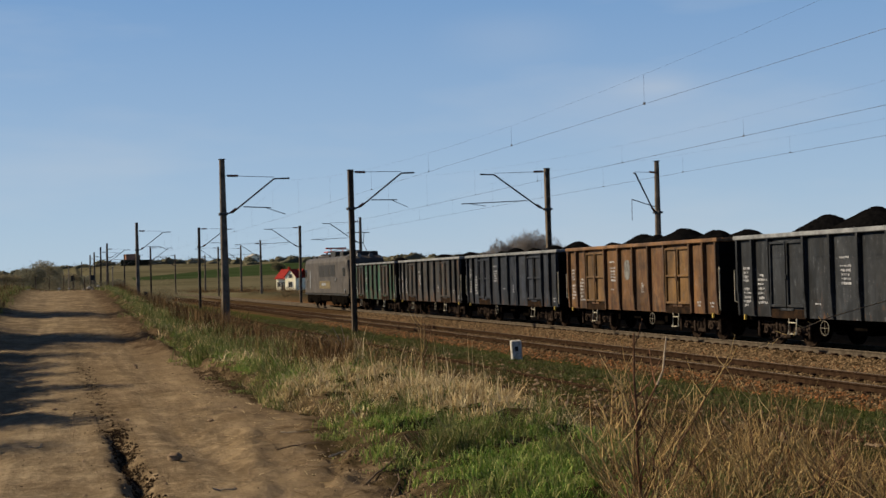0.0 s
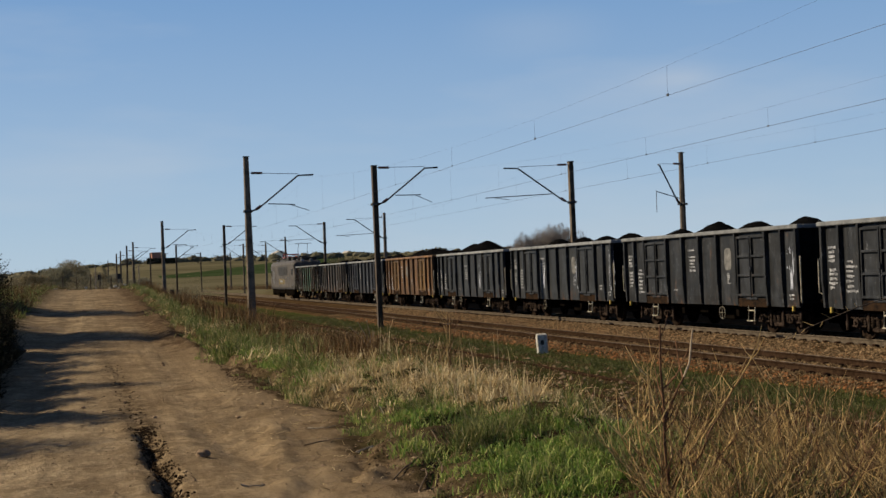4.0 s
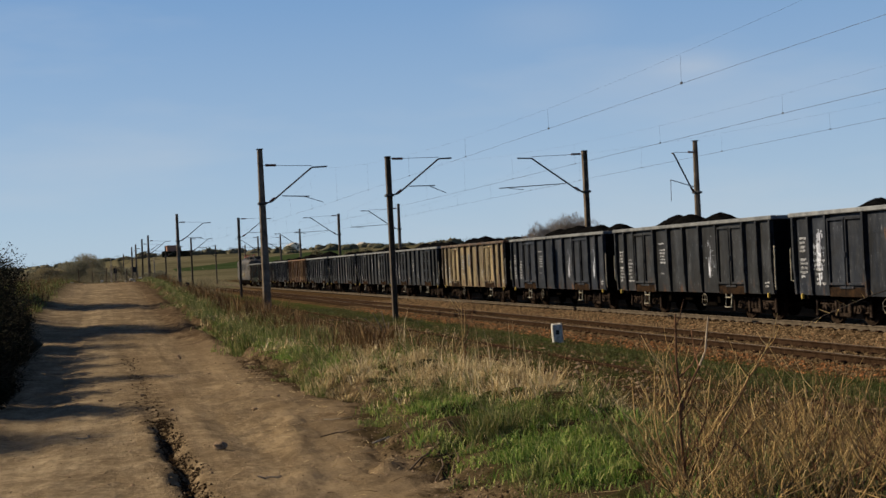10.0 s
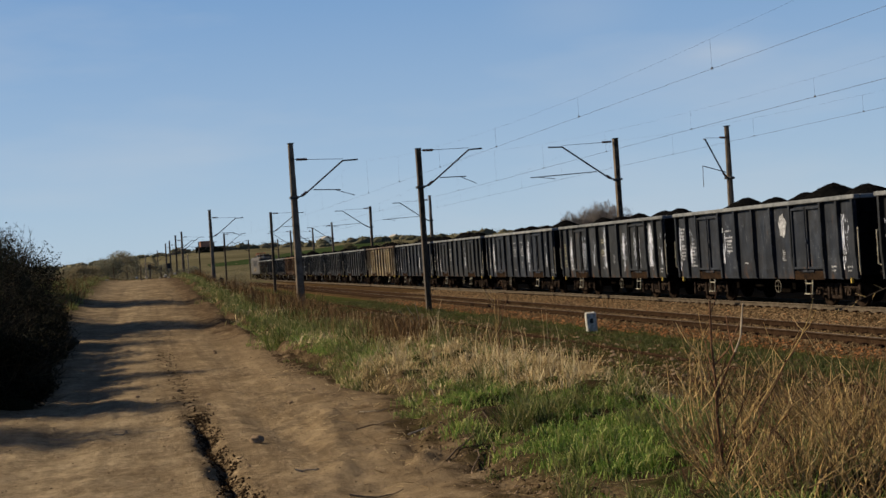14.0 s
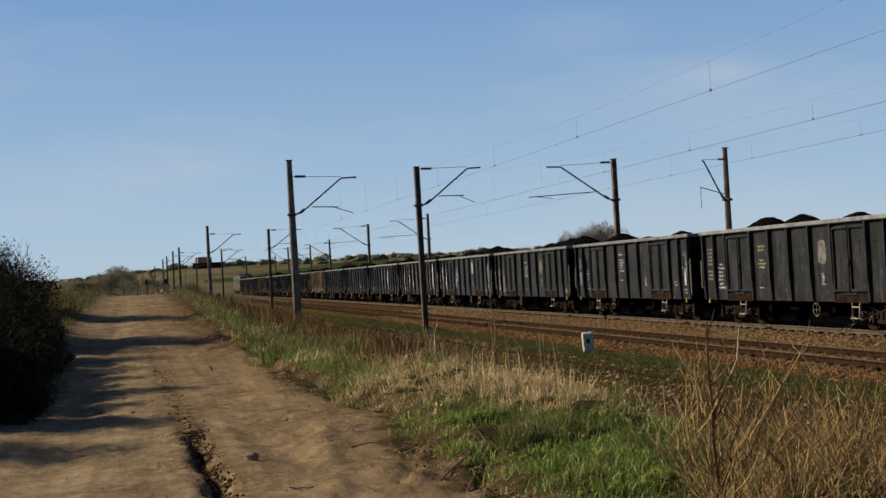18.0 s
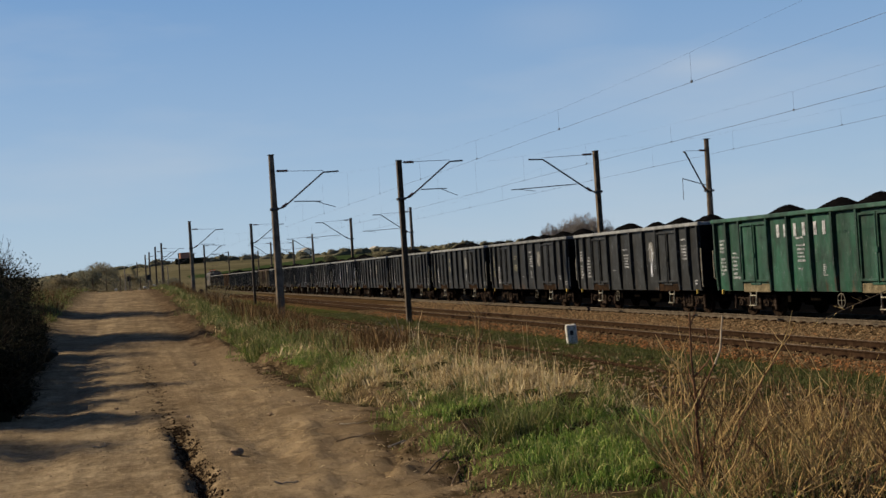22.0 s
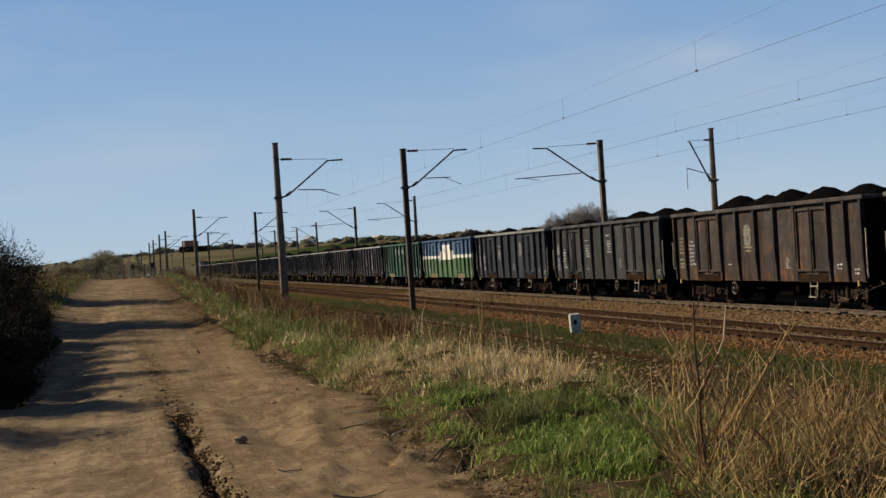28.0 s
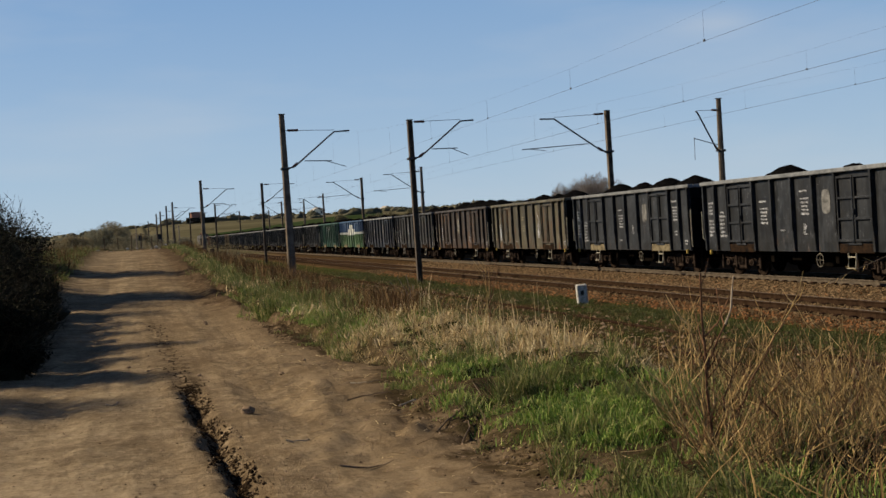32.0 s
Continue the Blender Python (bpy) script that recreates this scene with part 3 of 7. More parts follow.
def land(x, y):
    x, y = np.asarray(x, dtype=float), np.asarray(y, dtype=float)
    z = 0.65 + (0.19 - 0.07 * sstep(14, 11, y)) * sstep(2.62 - 0.2 * sstep(14, 11, y), 2.86 + 0.1 * sstep(14, 11, y), x + verge_shift(y) + 0.35 * waves(x, y, 3, 0.9) + 0.12 * waves(x, y, 13, 4.0)) + 0.02 * np.exp(-((x - 4.3) / 0.9) ** 2) * sstep(9, 14, y) - 1.09 * sstep(4.2, 6.9, x + 0.4 * waves(x, y, 4, 0.5))
    z = z + 0.25 * sstep(-1.6, -3.5, x)
    on_road = sstep(-2.2, -1.6, x) * (1 - sstep(2.2, 2.9, x))
    near = 1 - sstep(60, 120, np.abs(y))
    line = 0.55 - 0.018 * (y - 13) + 0.07 * waves(x * 0, y, 8, 2.0)
    rut = -(0.105 + 0.06 * waves(x, y, 15, 7.0)) * sstep(line - 0.14, line - 0.06, x + 0.05 * waves(x, y, 41, 9.0)) * (1 - sstep(line + 0.0, line + 0.13, x + 0.06 * waves(x, y, 42, 8.0))) * sstep(15.5, 14.0, y) * sstep(3, 8, y)
    rut = rut + 0.028 * np.exp(-((x - line + 0.22) / 0.09) ** 2) * sstep(20, 15, y) * (0.6 + waves(x, y, 16, 4.0))
    rut = rut - 0.045 * np.exp(-((x + 0.95) / 0.35) ** 2) - 0.05 * np.exp(-((x - 1.55) / 0.4) ** 2)
    z = z + on_road * near * (rut + 0.022 * waves(x, y, 5, 1.3) + 0.020 * waves(x, y, 6, 5.0) + 0.014 * waves(x, y, 7, 15) + 0.008 * waves(x, y, 37, 28))
    z = z + (1 - on_road) * near * sstep(40, 20, np.abs(x)) * (0.06 * waves(x, y, 9, 1.1) + 0.03 * waves(x, y, 10, 4)) * (1 - 0.8 * sstep(7, 9, x))
    z = z + 1.25 * sstep(25, 105, y) * (1 - sstep(125, 240, y)) * (1 - sstep(2.5, 6.0 + 0.04 * np.clip(y - 90, 0, 90), x))
    z = z + 0.13 * sstep(7.8, 8.7, x) * (1 - sstep(11.5, 12.8, x)) * (1 + 0.25 * waves(x, y, 14, 1.7))
    gully = 2.60 + 0.34 * (y - 10.2) + 0.05 * waves(x, y, 19, 5.0)
    z = z - 0.10 * np.exp(-((x - gully) / 0.12) ** 2) * sstep(9.8, 10.1, y) * sstep(12.6, 11.2, y)
    crack = 2.02 + 0.26 * (y - 10.4) + 0.06 * waves(x, y, 29, 6.0)
    along = sstep(10.2, 10.6, y) * sstep(12.2, 11.7, y)
    z = z + along * (0.035 * np.exp(-((x - crack - 0.11) / 0.09) ** 2) - 0.05 * np.exp(-((x - crack + 0.015) / 0.055) ** 2))
    z = z + 0.05 * np.exp(-((x - 1.75) / 0.45) ** 2) * sstep(24, 19, y) * sstep(13, 16, y) * (1 + 1.2 * waves(x, y, 34, 3.0))
    z = z - 0.06 * np.exp(-(((x - 1.22) / 0.22) ** 2 + ((y - 15.2) / 1.5) ** 2)) * (1 + waves(x, y, 35, 5.0))
    z = z + (0.035 * waves(x, y, 43, 4.0) + 0.022 * waves(x, y, 44, 10.0)) * sstep(0.9, 1.5, x) * (1 - sstep(2.5, 2.9, x)) * sstep(26, 18, y)
    z = z + 0.06 * np.exp(-((x - 1.62 - 0.10 * (y - 12)) / 0.16) ** 2) * sstep(9.5, 10.5, y) * sstep(16, 14, y) * (1 + waves(x, y, 45, 6.0)) - 0.05 * np.exp(-(((x - 1.32) / 0.16) ** 2 + ((y - 13.2) / 0.9) ** 2))
    crown = np.exp(-((x - 4.5) / 0.75) ** 2) * sstep(10.0, 12.5, y) * sstep(27, 19, y)
    z = z + crown * (0.12 + 0.05 * waves(x, y, 25, 3.0))
    z = z + (0.07 * waves(x, y, 26, 5.5) + 0.04 * waves(x, y, 27, 11.0)) * sstep(2.7, 3.1, x) * (1 - sstep(4.6, 5.4, x)) * sstep(26, 20, y)
    z = z - 0.06 * np.exp(-(((x - 2.55) / 0.22) ** 2 + ((y - 12.55) / 0.09) ** 2))
    rim = x + verge_shift(y) + 0.35 * waves(x, y, 3, 0.9)
    z = z + (0.045 * waves(x, y, 17, 6.0) + 0.03 * waves(x, y, 18, 14.0) - 0.03) * np.exp(-((rim - 2.66) / 0.28) ** 2) * sstep(45, 30, y)
    z = z + (0.06 * waves(x, y, 20, 7.0) + 0.04 * waves(x, y, 24, 15.0)) * np.exp(-(((x - 2.55) / 0.32) ** 2 + ((y - 22.4) / 3.0) ** 2))
    berm = np.exp(-((x - 2.25 - 0.15 * waves(x * 0, y, 39, 0.5)) / 0.28) ** 2) * sstep(26, 32, y) * sstep(80, 60, y)
    z = z + berm * (0.06 + 0.12 * waves(x, y, 38, 4.5))
    r = np.hypot(x, y)
    left = 1 - sstep(-40, 60, x)
    rise = 0.45 + 0.55 * sstep(-0.06, 0.045, x / np.maximum(np.abs(y), 1.0))
    z = z + (15 * rise * sstep(330, 900, r) + 1.2 * left * sstep(140, 420, r)) * sstep(-200, 150, y) + 2.0 * waves(x, y, 12, 0.008) * sstep(500, 900, r)
    # low bank added past the line so sight under the wagons meets shade
    return z + (0.62 * sstep(24.6, 26.2, x) * (1 - sstep(36, 70, x)) - 0.25 * sstep(30, 60, x)) * (1 - sstep(200, 300, r))


def spaced(spans):
    out = []
    for a, b, s in spans:
        out += list(np.arange(a, b, s))
    return np.array(out + [spans[-1][1]])


XS = spaced([(-4000, -800, 320), (-800, -100, 50), (-100, -20, 8), (-20, -4, 1.0), (-4, -2, 0.09), (-2, 4.5, 0.06), (4.5, 14, 0.3), (14, 30, 1.0), (30, 100, 7), (100, 800, 50), (800, 4000, 320)])
YS = spaced([(-4000, -400, 300), (-400, -30, 25), (-30, 4, 1.0), (4, 18, 0.065), (18, 24, 0.1), (24, 50, 0.3), (50, 130, 1.2), (130, 400, 10), (400, 1000, 25), (1000, 4800, 200)])
GX, GY = np.meshgrid(XS, YS)
GZ = land(GX, GY)
VERTS = np.stack([GX.ravel(), GY.ravel(), GZ.ravel()], 1)
idx = np.arange(len(XS) * len(YS)).reshape(len(YS), len(XS))
QUADS = np.stack([idx[:-1, :-1], idx[:-1, 1:], idx[1:, 1:], idx[1:, :-1]], -1)
CXm, CYm = np.meshgrid((XS[:-1] + XS[1:]) / 2, (YS[:-1] + YS[1:]) / 2)
road_mask = (CXm > -1.9) & (CXm < 2.0) & (CYm > -30) & (CYm < 105)


def sheet(name, mask, mat, label, category):
    q = QUADS[mask].reshape(-1, 4)
    used, inv = np.unique(q, return_inverse=True)
    return tagged(new(name, soft_mesh(name, VERTS[used], inv.reshape(-1, 4), mat, True)), label, category, "", "structure")


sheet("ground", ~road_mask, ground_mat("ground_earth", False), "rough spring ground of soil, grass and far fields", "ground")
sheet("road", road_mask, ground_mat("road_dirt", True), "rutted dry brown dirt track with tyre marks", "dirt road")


def ground_z(x, y):
    return float(land(x, y))


# ---- tracks ----
TRACKS = {"near": 15.65, "train": 21.35}
SLEEPER = Build().box(-1.28, 1.28, -0.13, 0.13, -0.40, -0.165, 0.02).mesh("sleeper", M_SLEEPER)
OLD_SLEEPER = Build().box(-1.28, 1.28, -0.12, 0.12, -0.36, -0.19, 0.02).mesh("old_sleeper", M_OLDSLEEPER)
CLIP = Build().box(-0.22, -0.075, -0.085, 0.085, -0.17, -0.115, 0.015).box(0.075, 0.22, -0.085, 0.085, -0.17, -0.115, 0.015).mesh("clip", M_CLIP)


def rail_mesh(name, y0, y1):
    b = Build()
    prof = [(-0.07, -0.165), (0.07, -0.165), (0.07, -0.15), (0.012, -0.13), (0.012, -0.045), (0.036, -0.035), (0.036, -0.004), (0.028, 0.0), (-0.028, 0.0), (-0.036, -0.004), (-0.036, -0.035), (-0.012, -0.045), (-0.012, -0.13), (-0.07, -0.15)]
    n = len(prof)
    v = [(x, y, z) for y in (y0, y1) for x, z in prof]
    for i in range(n):
        b.add([v[i], v[(i + 1) % n], v[n + (i + 1) % n], v[n + i]], [(0, 3, 2, 1)], 1 if i == 7 else 0)
    b.add(v[:n], [tuple(range(n))])
    b.add(v[n:], [tuple(range(n - 1, -1, -1))])
    return b.mesh(name, M_RAIL, M_HEAD)


RAIL = rail_mesh("rail", -160, 520)
OLD_RAIL = rail_mesh("old_rail", -160, 300)
OLD_RAIL.materials[1] = M_RAIL
USED_RAIL = rail_mesh("used_rail", -160, 520)
USED_RAIL.materials[0] = M_DUSTRAIL
rng = random.Random(4)


def track(x0, old, first, last):
    tr = thing("railway_track", "overgrown rusty disused track sunk in grass" if old else "running line on rusty ballast with stained sleepers", "railway track", "parallel tracks", "structure", pose(x0, 0, 0))
    for s in (-0.752, 0.752):
        part("rail", OLD_RAIL if old else USED_RAIL if x0 > 20 else RAIL, tr, "", pose(s, 0, -0.06 if old else 0))
    y = -158.0
    far = Build()
    while y < 430:
        if first <= y <= last:
            part("sleeper", OLD_SLEEPER if old else SLEEPER, tr, "", pose(rng.uniform(-0.02, 0.02), y, 0, 0, 0, rng.uniform(-0.8, 0.8)))
            if not old and y < 75:
                part("rail_clip", CLIP, tr, "", pose(-0.752, y, 0))
                part("rail_clip", CLIP, tr, "", pose(0.752, y, 0))
        else:
            far.box(-1.28, 1.28, y - 0.13, y + 0.13, -0.40, -0.25 if old else -0.165)
        y += 0.62
    tagged(part("far_sleepers", far.mesh("far_sleepers", M_OLDSLEEPER if old else M_SLEEPER), tr), "", "", "", "stuff")
    return tr


track(TRACKS["train"], False, 18, 110)
track(TRACKS["near"], False, 18, 110)
track(9.7, True, 16, 70)

# ballast beds: one shoulder profile swept along the line
prof = [(13.3, -0.45), (13.95, -0.22), (14.25, -0.175), (17.1, -0.175), (17.6, -0.22), (18.9, -0.24), (19.7, -0.185), (23.0, -0.185), (23.5, -0.22), (24.9, -0.62)]
bv, bf = [], []
ys = np.concatenate([np.arange(-160, 15, 5.0), np.arange(15, 75, 0.4), np.arange(75, 525, 5.0)])
px = np.interp(np.linspace(0, 1, 46), np.linspace(0, 1, len(prof)), [p[0] for p in prof])
pz = np.interp(px, [p[0] for p in prof], [p[1] for p in prof])
bx, by = np.meshgrid(px, ys)
bz = np.tile(pz, (len(ys), 1)) + 0.025 * waves(bx, by, 21, 6.0) + 0.02 * waves(bx, by, 22, 1.4)
ii = np.arange(bx.size).reshape(bx.shape)
bq = np.stack([ii[:-1, :-1], ii[:-1, 1:], ii[1:, 1:], ii[1:, :-1]], -1).reshape(-1, 4)
bed = soft_mesh("ballast_bed", np.stack([bx.ravel(), by.ravel(), bz.ravel()], 1), bq, M_BALLAST, True)
# ballast from the train's line outwards is coloured near black as its shade
bed.materials.append(M_SHADEBED)
shade_strip = bx[:-1, :-1].ravel() + 0.25 * waves(bx[:-1, :-1].ravel(), by[:-1, :-1].ravel(), 23, 3.0) > 20.05
bed.polygons.foreach_set("material_index", shade_strip.astype(np.int32))
tagged(new("ballast_bed", bed), "rust-stained gravel bed under the two running lines", "ballast", "", "structure")

rs = np.random.RandomState(11)


def pebbles(name, n, xr, yr, zf, size, mat, label, category):
    x, y = rs.uniform(*xr, n), yr[0] + (yr[1] - yr[0]) * rs.power(0.8, n)
    c = np.stack([x, y, zf(x, y)], 1)
    s = size * rs.uniform(0.5, 1.5, (n, 1, 1)) * rs.uniform(0.6, 1.2, (n, 1, 3))
    oct_v = np.array([(1, 0, 0), (0, 1, 0), (-1, 0, 0), (0, -1, 0), (0, 0, 0.8), (0, 0, -0.8)], float)
    a = rs.uniform(0, 6.28, n)
    rot = np.stack([np.cos(a), -np.sin(a), np.sin(a), np.cos(a)], 1).reshape(n, 2, 2)
    v = np.repeat(oct_v[None], n, 0) * s
    v[:, :, :2] = np.einsum("nij,nkj->nki", rot, v[:, :, :2])
    v += rs.normal(0, size * 0.12, v.shape) + c[:, None]
    tri = np.array([(0, 1, 4), (1, 2, 4), (2, 3, 4), (3, 0, 4)])
    f = (tri[None] + 6 * np.arange(n)[:, None, None]).reshape(-1, 3)
    return tagged(new(name, soft_mesh(name, v.reshape(-1, 3), f, mat)), label, category, "", "stuff")


def bed_z(x, y):
    return np.interp(x, [p[0] for p in prof], [p[1] for p in prof]) + 0.03


pebbles("ballast_stones", 60000, (13.5, 19.9), (17, 80), lambda x, y: bed_z(x, y) - 0.012, 0.036, M_STONE, "loose rust-brown ballast stones along the rails", "gravel")
pebbles("ballast_stones", 15000, (17.7, 20.3), (17, 90), lambda x, y: bed_z(x, y) + 0.0, 0.038, M_PALESTONE, "paler tan stones beside the train", "gravel")
pebbles("ballast_stones", 3600, (13.45, 14.4), (17, 75), lambda x, y: np.maximum(bed_z(x, y), land(x, y)) + 0.0, 0.036, M_RUSTSTONE, "orange rusty stones on the ballast shoulder", "gravel")
pebbles("ballast_stones", 1300, (8.0, 12.6), (15, 50), land, 0.05, M_STONE, "scattered stones beside the disused track", "gravel")
pebbles("ballast_stones", 620, (8.6, 11.3), (15, 60), lambda x, y: land(x, y) + 0.012, 0.048, M_CLOD, "pale stones along the disused track", "gravel")
pebbles("ballast_stones", 1800, (16.4, 19.4), (17, 80), lambda x, y: bed_z(x, y) + 0.0, 0.036, M_RUSTSTONE, "orange rusty stones between the running lines", "gravel")
pebbles("road_stones", 240, (-1.9, 3.0), (6, 50), lambda x, y: land(x, y) + 0.002, 0.018, M_CLOD, "loose stones on the dirt track", "gravel")
pebbles("road_stones", 900, (-1.9, 3.0), (6, 40), lambda x, y: land(x, y) + 0.002, 0.010, M_DARKSOIL, "dark crumbs of soil on the dirt track", "gravel")
pebbles("road_stones", 4600, (-1.8, 3.0), (5, 45), lambda x, y: land(x, y) + 0.001, 0.010, M_CLOD, "small stones and crumbs on the dirt track", "gravel")


def rut_line(y):
    return 0.55 - 0.018 * (y - 13) + 0.07 * waves(y * 0, y, 8, 2.0)


ry = np.concatenate([rs.uniform(6.0, 15.4, 5600), 15.2 + 12 * rs.power(0.6, 350)])
rx = rut_line(ry) + rs.normal(0, 1, 5950) * np.where(ry > 15.2, 0.10, 0.052) * (1 + 0.5 * np.sin(ry * 5.3) * np.sin(ry * 2.1)) - 0.005


def rut_gravel():
    """Dark crumbs of soil in the broken rut."""
    n = len(ry)
    c = np.stack([rx, ry, land(rx, ry) + 0.003], 1)
    v = rs.normal(0, 1, (n, 6, 3)) * 0.003 + np.array([(1, 0, 0), (0, 1, 0), (-1, 0, 0), (0, -1, 0), (0, 0, 0.8), (0, 0, -0.8)], float)[None] * (0.003 + 0.017 * rs.uniform(0, 1, (n, 1, 1)) ** 2.5) + c[:, None]
    tri = np.array([(0, 1, 4), (1, 2, 4), (2, 3, 4), (3, 0, 4), (1, 0, 5), (2, 1, 5), (3, 2, 5), (0, 3, 5)])
    f = (tri[None] + 6 * np.arange(n)[:, None, None]).reshape(-1, 3)
    return tagged(new("rut_crumbs", soft_mesh("rut_crumbs", v.reshape(-1, 3), f, M_RUTSOIL)), "dark crumbled soil in the broken rut", "soil", "", "stuff")


rut_gravel()


def bank_rim(y):
    """Where the verge breaks off towards the dirt track."""
    return 2.66 - verge_shift(y) - 0.35 * waves(y * 0 + 2.6, y, 3, 0.9)


def bank_crumbs(n, mat, size, label):
    y = 6.3 + 34 * rs.uniform(0, 1, n) ** 1.6
    x = bank_rim(y) + rs.normal(-0.02, 0.13, n)
    c = np.stack([x, y, land(x, y) + size * 0.3], 1)
    s = size * rs.uniform(0.3, 1.5, (n, 1, 1)) * rs.uniform(0.7, 1.3, (n, 1, 3))
    v = np.array([(1, 0, 0), (0, 1, 0), (-1, 0, 0), (0, -1, 0), (0, 0, 0.7), (0, 0, -0.7)], float)[None] * s + rs.normal(0, 0.2, (n, 6, 3)) * s + c[:, None]
    tri = np.array([(0, 1, 4), (1, 2, 4), (2, 3, 4), (3, 0, 4), (1, 0, 5), (2, 1, 5), (3, 2, 5), (0, 3, 5)])
    f = (tri[None] + 6 * np.arange(n)[:, None, None]).reshape(-1, 3)
    return tagged(new("bank_crumbs", soft_mesh("bank_crumbs", v.reshape(-1, 3), f, mat)), label, "soil", "", "stuff")


bank_crumbs(1500, M_DARKSOIL, 0.011, "dark broken soil along the verge's edge")
def bank_soil(n):
    y, x = rs.normal(22.4, 1.6, n), rs.normal(2.52, 0.17, n)
    c = np.stack([x, y, land(x, y) + 0.012], 1)
    s = rs.uniform(0.008, 0.026, (n, 1, 1)) * rs.uniform(0.7, 1.3, (n, 1, 3))
    v = np.array([(1, 0, 0), (0, 1, 0), (-1, 0, 0), (0, -1, 0), (0, 0, 0.7)], float)[None] * s + rs.normal(0, 0.2, (n, 5, 3)) * s + c[:, None]
    f = (np.array([(0, 1, 4), (1, 2, 4), (2, 3, 4), (3, 0, 4)])[None] + 5 * np.arange(n)[:, None, None]).reshape(-1, 3)
    return tagged(new("bank_soil", soft_mesh("bank_soil", v.reshape(-1, 3), f, M_DARKSOIL)), "dark crumbling soil where the bank has broken", "soil", "", "stuff")


bank_soil(900)
bank_crumbs(900, M_CLOD, 0.011, "brown soil crumbs along the verge's edge")


# ---- masts and overhead line ----
def mast(x, y, top, side, kind, turn=0.0, row="A"):
    """side 1: bracket to the right of the mast; -1: to its left."""
    z0 = -0.45
    label = {"concrete": "tapered weathered concrete catenary mast with bracket arm", "steel": "brown steel channel catenary mast with bracket arm"}[kind]
    th = thing("catenary_mast", label, "catenary mast", "catenary masts along the line", "", pose(x, y, 0, rng.uniform(-0.4, 0.4), rng.uniform(-0.5, 0.5), turn))
    if kind == "concrete":
        part("pole", Build().tube([(0, 0, z0), (0, 0, top)], 0.215, 8, 0, 0.125).mesh("pole", M_CONC), th)
    else:
        b = Build().box(-0.12, -0.085, -0.13, 0.13, z0, top, 0.008).box(0.085, 0.12, -0.13, 0.13, z0, top, 0.008).box(-0.085, 0.085, -0.012, 0.012, z0, top)
        part("pole", b.mesh("pole", M_STEEL if x < 20 else M_CONC), th)
    part("cap", Build().box(-0.15, 0.15, -0.15, 0.15, top, top + 0.03, 0.008).mesh("cap", M_ARM), th)
    s = side
    foot, elbow, tip, end, reg0, reg1, steady0, steady1 = BRACKETS[row]

    def rod(name, pts, r, mat, sides=6):
        part(name, Build().tube([(s * px, 0, pz) for px, pz in pts], r, sides).mesh(name, mat), th)
    rod("bracket_tube", [(0.12, foot), (0.45, foot + 0.08), (elbow, tip - 0.02), (end, tip)], 0.042, M_ARM)
    part("mast_clamp", Build().box(-0.2, 0.2, -0.2, 0.2, foot - 0.06, foot + 0.06, 0.02).mesh("mast_clamp", M_ARM), th)
    tie = min(top - 0.08, tip + 0.14)
    rod("tie_rod", [(0.1, tie), (elbow, tip + 0.06)], 0.012, M_ARM, 5)
    rod("insulator", [(0.22, tie), (0.72, tie - 0.01)], 0.055, M_INS, 8)
    rod("arm_insulator", [(0.35, foot + 0.06), (0.60, foot + 0.24)], 0.06, M_INS, 8)
    rod("registration_arm", [reg0, reg1], 0.024, M_ARM, 5)
    rod("steady_arm", [steady0, steady1], 0.016, M_ARM, 5)
    return th


# foot height, elbow reach, tip height, end reach, registration arm ends, steady arm ends
BRACKETS = {"A": (5.40, 2.38, 7.02, 3.1, (0.93, 5.72), (2.2, 5.66), (1.9, 5.68), (2.85, 5.36)),
            "B": (5.59, 2.48, 7.27, 3.12, (0.98, 5.99), (2.25, 5.98), (1.95, 5.98), (2.76, 5.62)),
            "C": (5.64, 2.9, 7.47, 3.66, (1.1, 6.10), (4.7, 5.96), (4.3, 5.97), (3.4, 5.84)),
            "D": (5.33, 2.2, 7.27, 2.35, (0.3, 5.62), (2.6, 5.92), (2.6, 5.91), (2.62, 4.85))}
SPANS = [-68, -4, 60, 124, 190, 254, 320, 390]
mast(7.0, 60, 7.9, 1, "concrete")
mast(13.0, 60, 7.4, 1, "steel", 0, "B")
mast(24.2, 63.5, 7.75, -1, "steel", 0, "C")
mast(29.7, 62, 8.0, -1, "concrete", 35, "D")
for x, y, top, s, kind in ((6.36, 123.3, 7.9, 1, "concrete"), (5.43, 185.6, 7.9, 1, "concrete"), (5.0, 203, 7.9, 1, "steel"), (4.7, 235, 7.9, 1, "concrete"), (4.35, 256, 7.9, 1, "concrete"), (3.6, 331, 7.9, 1, "concrete"),
                           (12.1, 124.4, 7.4, 1, "steel"), (11.6, 190, 7.4, 1, "steel"), (9.8, 235, 7.4, 1, "steel"), (9.3, 310, 7.4, 1, "steel"),
                           (23.05, 132, 7.75, -1, "steel"), (23.2, 208, 7.75, -1, "steel"), (20.7, 261, 7.75, -1, "steel"),
                           (26.8, 120.4, 8.0, -1, "concrete"), (26.8, 186, 8.0, -1, "concrete"), (27.4, 213, 8.0, -1, "concrete"), (28.5, 281, 8.0, -1, "concrete"),
                           (7.2, -4, 7.9, 1, "concrete"), (13.0, -4, 7.4, 1, "steel"), (24.2, -4, 7.75, -1, "steel"), (7.2, -68, 7.9, 1, "concrete"), (13.0, -68, 7.4, 1, "steel"), (24.2, -68, 7.75, -1, "steel")):
    mast(x, y, top, s, kind, 0, {7.9: "A", 7.4: "B", 7.75: "C", 8.0: "C"}[top])


